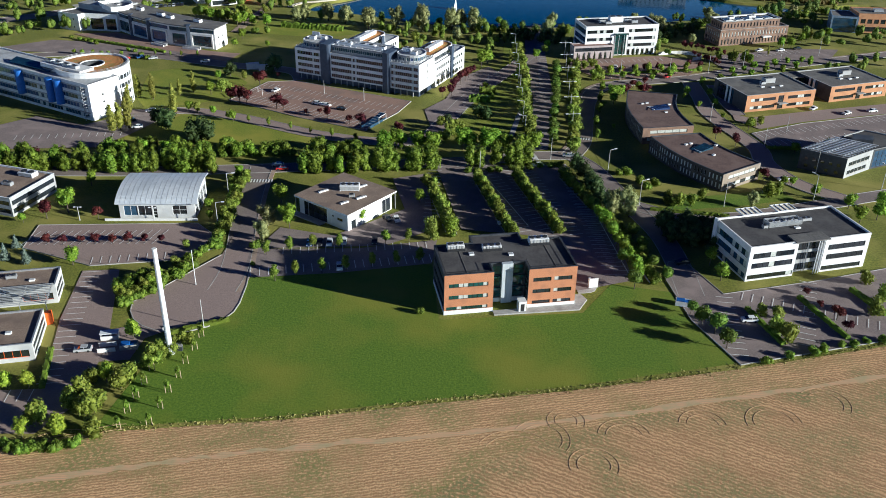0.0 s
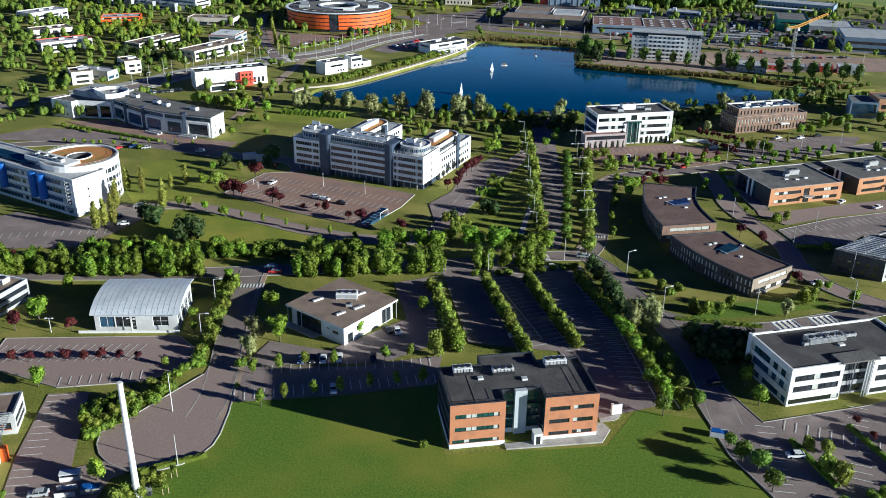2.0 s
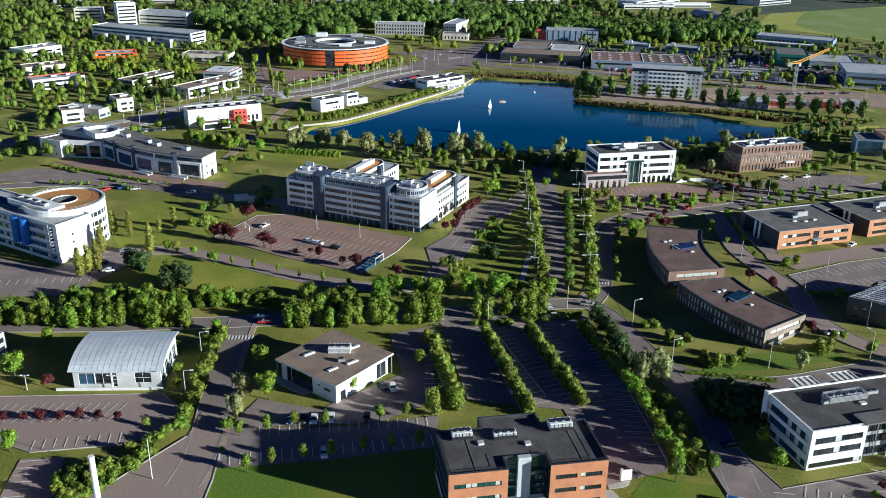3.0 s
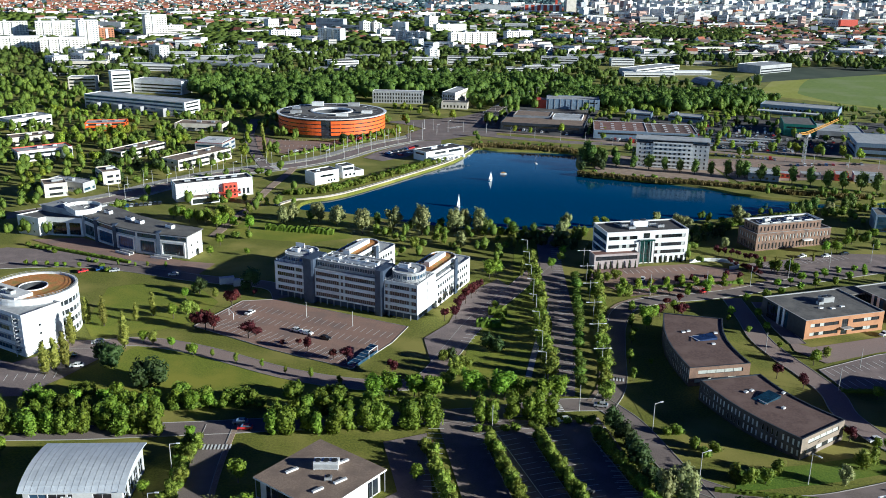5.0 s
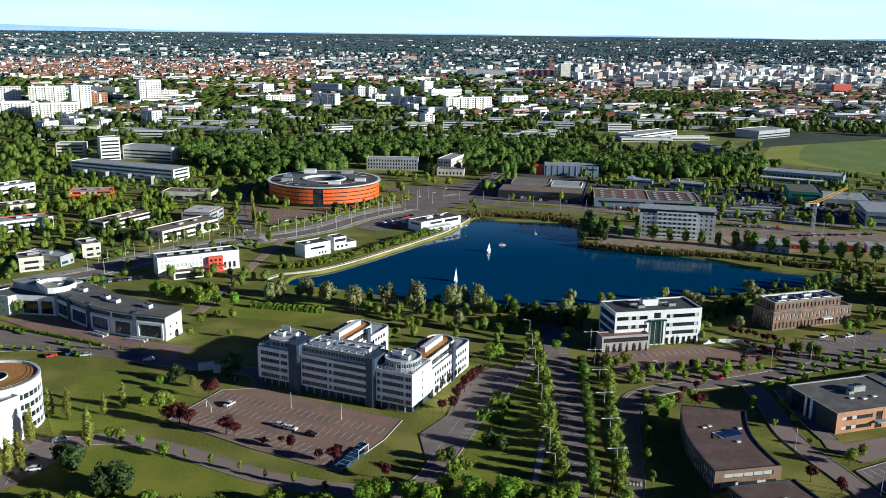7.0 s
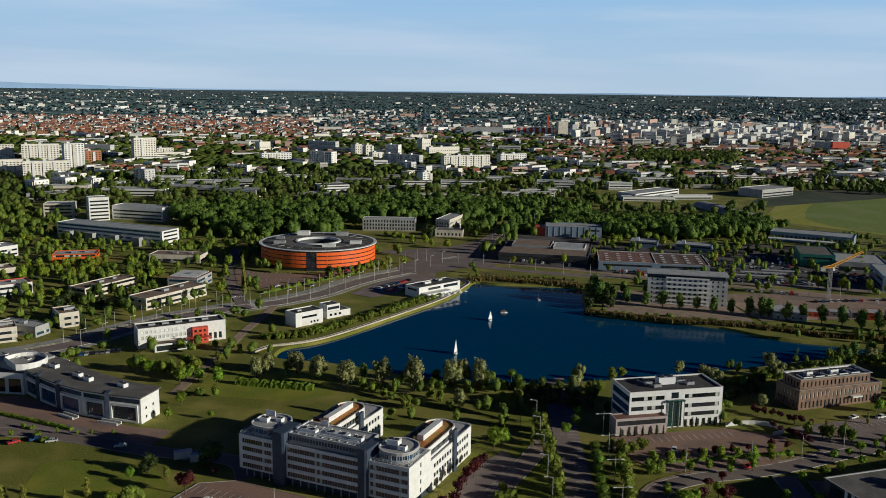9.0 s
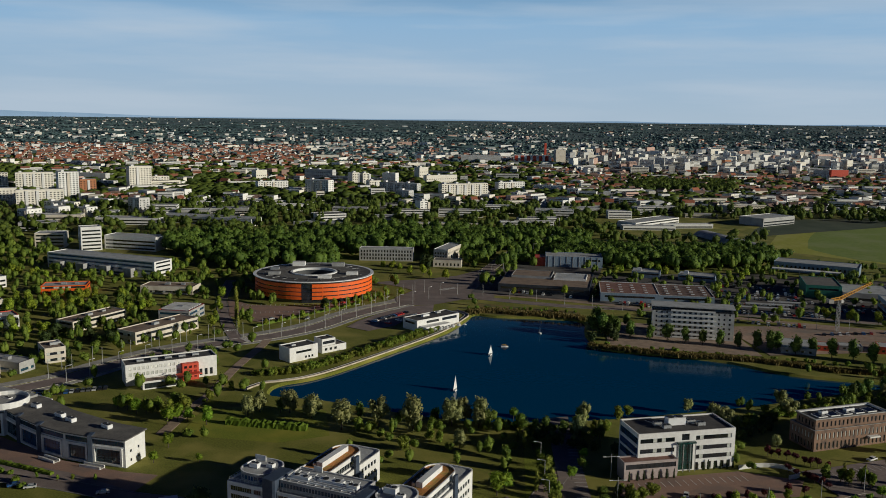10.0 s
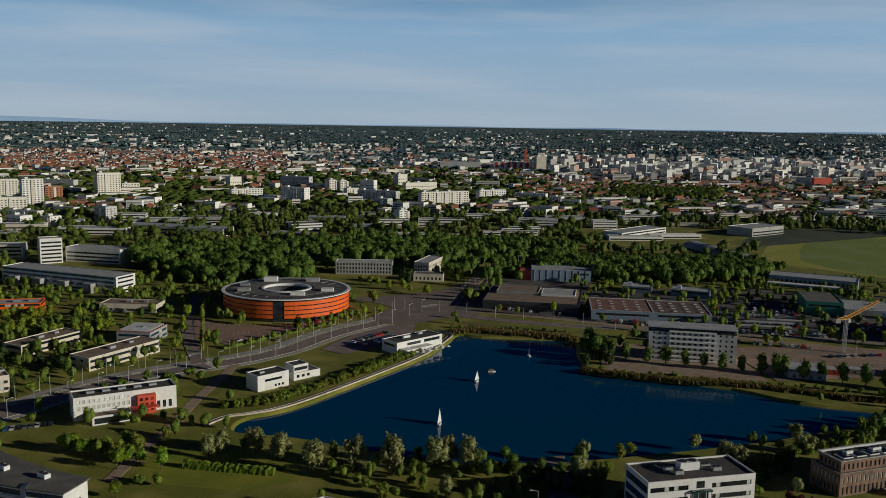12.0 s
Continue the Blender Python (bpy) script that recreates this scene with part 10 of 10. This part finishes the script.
def town():
    houses, blocks = Bulk(), Bulk()
    n = 0
    while n < 6000:
        true_y = 1.0 / CITY.uniform(1 / 14000, 1 / 1230)
        u = CITY.uniform(-0.56, 0.56)
        x, y, k = far_spot(u, true_y)
        if field_at(x, y) or clear_of(x, y) or math.hypot(x, y - 120) > 4660:
            continue
        old = 2150 < true_y < 3350 and u < -0.12 - (true_y - 2150) * 0.00002
        estate = 1850 < true_y < 3100 and u > 0.16
        cottages = 1450 < true_y < 2050 and u > 0.12
        streak = noise.noise((u * 7, 24 * math.log(true_y), 4.0)) + 0.5 * noise.noise((u * 26, 60 * math.log(true_y), 1.0))
        keep = 1.0 if old else 0.75 if estate else 0.6 if cottages else (0.12 if true_y < 4600 else -0.35) + 3.0 * streak if true_y > 3300 else 0.4 + 2.0 * streak if true_y > 2000 else 0.28 + 0.9 * streak if u > 0.12 else 0.08 + 0.6 * streak
        if CITY.random() > keep:
            continue
        n += 1
        a = CITY.normal(0.25, 0.3) + (1.57 if CITY.random() < 0.3 else 0)
        if CITY.random() < (0.93 if old else 0.8 if cottages else 0.2 if estate else 0.4):
            w, d, h = CITY.uniform(9, 18) * k, CITY.uniform(7, 11) * k, CITY.uniform(4, 9) * k
            tone = CITY.integers(0, 2)
            houses.add(solid(w, d, h, x, y, a, CITY.uniform(3, 5) * k), HOUSE_F, [tone] * 4 + [2 if CITY.random() < (0.85 if x < 100 else 0.5) else 3] * 2)
            continue
        if CITY.random() < 0.35:
            a -= 0.7
        tall = 1.7 if estate else 1.0
        long = CITY.uniform(11, 30) if CITY.random() < 0.8 else CITY.uniform(30, 62)
        w, d, h = long * k, CITY.uniform(10, 15) * k, float(CITY.choice([5, 6, 8, 9, 12, 15])) * k * tall
        tone = int(CITY.choice([0, 0, 0, 0, 0, 0, 1, 1, 1, 2, 2, 7]))
        blocks.add(solid(w, d, h, x, y, a), BOX_F, [tone] * 4 + [int(CITY.choice([4, 4, 6, 6, 8]))])
        if y < 2300:
            for z in range(2, int(h) - 1, 3):
                q = solid(w * 0.92, d + 0.2, 1.2, x, y, a)
                q[:, 2] += z
                blocks.add(q, BOX_F[:4:2], [5, 5])
    houses.ob("town_houses", [WHITE, CREAM, ROOFTILE, ROOFBROWN], "pale gabled town houses with red roofs", "houses")
    blocks.ob("town_blocks", [CITYWHITE, CITYCREAM, PALEGREY, OCHRE, ROOFPALE, GLASS, ROOFGREY, PINK, ROOFBROWN], "pale flat-roofed town blocks", "buildings")


def college():
    """Low flat-roofed buildings among the trees between the woods and the town."""
    spots = [(-560, 1120, 40, 18), (-520, 1080, 30, 16), (-500, 1040, 44, 16), (-420, 1080, 36, 20), (-400, 1205, 44, 16), (-345, 1255, 50, 16), (-250, 1240, 46, 18), (-210, 1200, 40, 20), (-180, 1290, 54, 16), (-120, 1180, 36, 24), (-100, 1250, 44, 14), (-50, 1190, 30, 20), (-20, 1230, 40, 14), (40, 1240, 56, 16), (90, 1290, 40, 20), (110, 1120, 60, 12), (160, 1250, 48, 18), (200, 1290, 50, 22), (240, 1240, 30, 14), (300, 1300, 60, 16), (350, 1260, 40, 18), (430, 1330, 60, 18), (520, 1350, 54, 18), (580, 1330, 44, 20), (640, 1420, 50, 16), (-640, 1240, 50, 18), (-600, 1180, 40, 16), (-300, 1340, 54, 14), (-420, 1330, 46, 16), (-220, 1360, 50, 16), (-60, 1350, 48, 16), (60, 1370, 44, 14)]
    for x, y, w, d in spots:
        r = random.Random(int(x * 7 + y))
        h, m = r.choice((5, 7, 9, 10)), r.choice((WHITE, WHITE, CREAM, GREYWALL))
        b = thing("college_building", "low pale flat-roofed college building among trees", "college building", x, y, r.uniform(-10, 25), "college buildings")
        s = {i: [q for k in range(int(h / 3.3)) for q in ribbon(1.0 + 3.2 * k, 2.3 + 3.2 * k, 0.8, l - 0.8, max(2, int(l / 3)))] for i, l in ((0, w), (1, d))}
        block(b, rect(w, d, -w / 2, -d / 2), 0, h, m, r.choice((ROOFPALE, ROOFPALE, ROOFGREY)), s, 0.3)


def yard_vehicles():
    """Parked vehicles in the works yards."""
    bulk = Bulk()
    for x0, y0, dx, dy, n in ((130, 722, 2.7, -0.75, 50), (132, 728, 2.7, -0.75, 46), (205, 724, 2.7, -0.7, 34), (200, 752, 2.7, -0.7, 26), (208, 772, 2.7, -0.7, 22), (215, 792, 2.7, -0.7, 22), (60, 762, 2.7, -1.1, 16), (150, 690, 2.8, -1.05, 30), (310, 760, 2.7, -0.9, 26), (230, 640, 5, 0.6, 12)):
        for i in range(n):
            if CITY.random() < 0.3:
                continue
            x, y, t, van = x0 + dx * i, y0 + dy * i, CITY.normal(1.3, 0.05), CITY.random() < 0.15
            tone = int(CITY.choice([0, 0, 1, 2, 3, 4, 5]))
            bulk.add(solid(4.3, 1.75, 0.95 if not van else 2.1, x, y, t), BOX_F, [tone] * 5)
            if not van:
                q = solid(2.4, 1.5, 0.5, x, y, t)
                q[:, 2] += 0.95
                bulk.add(q, BOX_F, [6, 6, 6, 6, tone])
    bulk.ob("parked_vehicles", [PAINTS[c] for c in ("white", "silver", "black", "blue", "red", "grey")] + [GLASS], "rows of parked cars and vans in works yards", "vehicles")


def reeds():
    """Reed beds along the water's edge: clumps of upright yellowish blades."""
    bulk = Bulk()
    for line, n, wide, tall in (([(28, 692), (41, 697), (56, 690), (77, 686), (97, 677)], 900, 5.0, 2.2), ([(90, 610), (103, 603), (115, 599), (135, 591), (154, 587), (168, 583), (191, 573), (208, 563), (231, 558), (249, 554)], 2600, 2.6, 2.0)):
        for _ in range(n):
            k = CITY.integers(0, len(line) - 1)
            f = CITY.random()
            x = line[k][0] + (line[k + 1][0] - line[k][0]) * f + CITY.normal(0, wide * 0.4)
            y = line[k][1] + (line[k + 1][1] - line[k][1]) * f + CITY.normal(0, wide * 0.4) + 1.5
            for i in range(4):
                a, h, w = CITY.uniform(0, 3.14), tall * CITY.uniform(0.5, 1.2), CITY.uniform(0.25, 0.6)
                u, lean = np.array([math.cos(a), math.sin(a), 0]) * w, CITY.normal(0, 0.3, 3) * (1, 1, 0)
                c = np.array([x, y, 0.0]) + CITY.normal(0, 0.5, 3) * (1, 1, 0)
                bulk.add(np.array([c - u, c + u, c + u * 0.5 + lean + (0, 0, h), c - u * 0.6 + lean + (0, 0, h * 0.85)]), [(0, 1, 2, 3)], [0])
    bulk.ob("reeds", [REED], "yellowish reeds and rushes along the lake bank", "reeds")


college()
tower_blocks()
woods()
town()
yard_vehicles()
reeds()
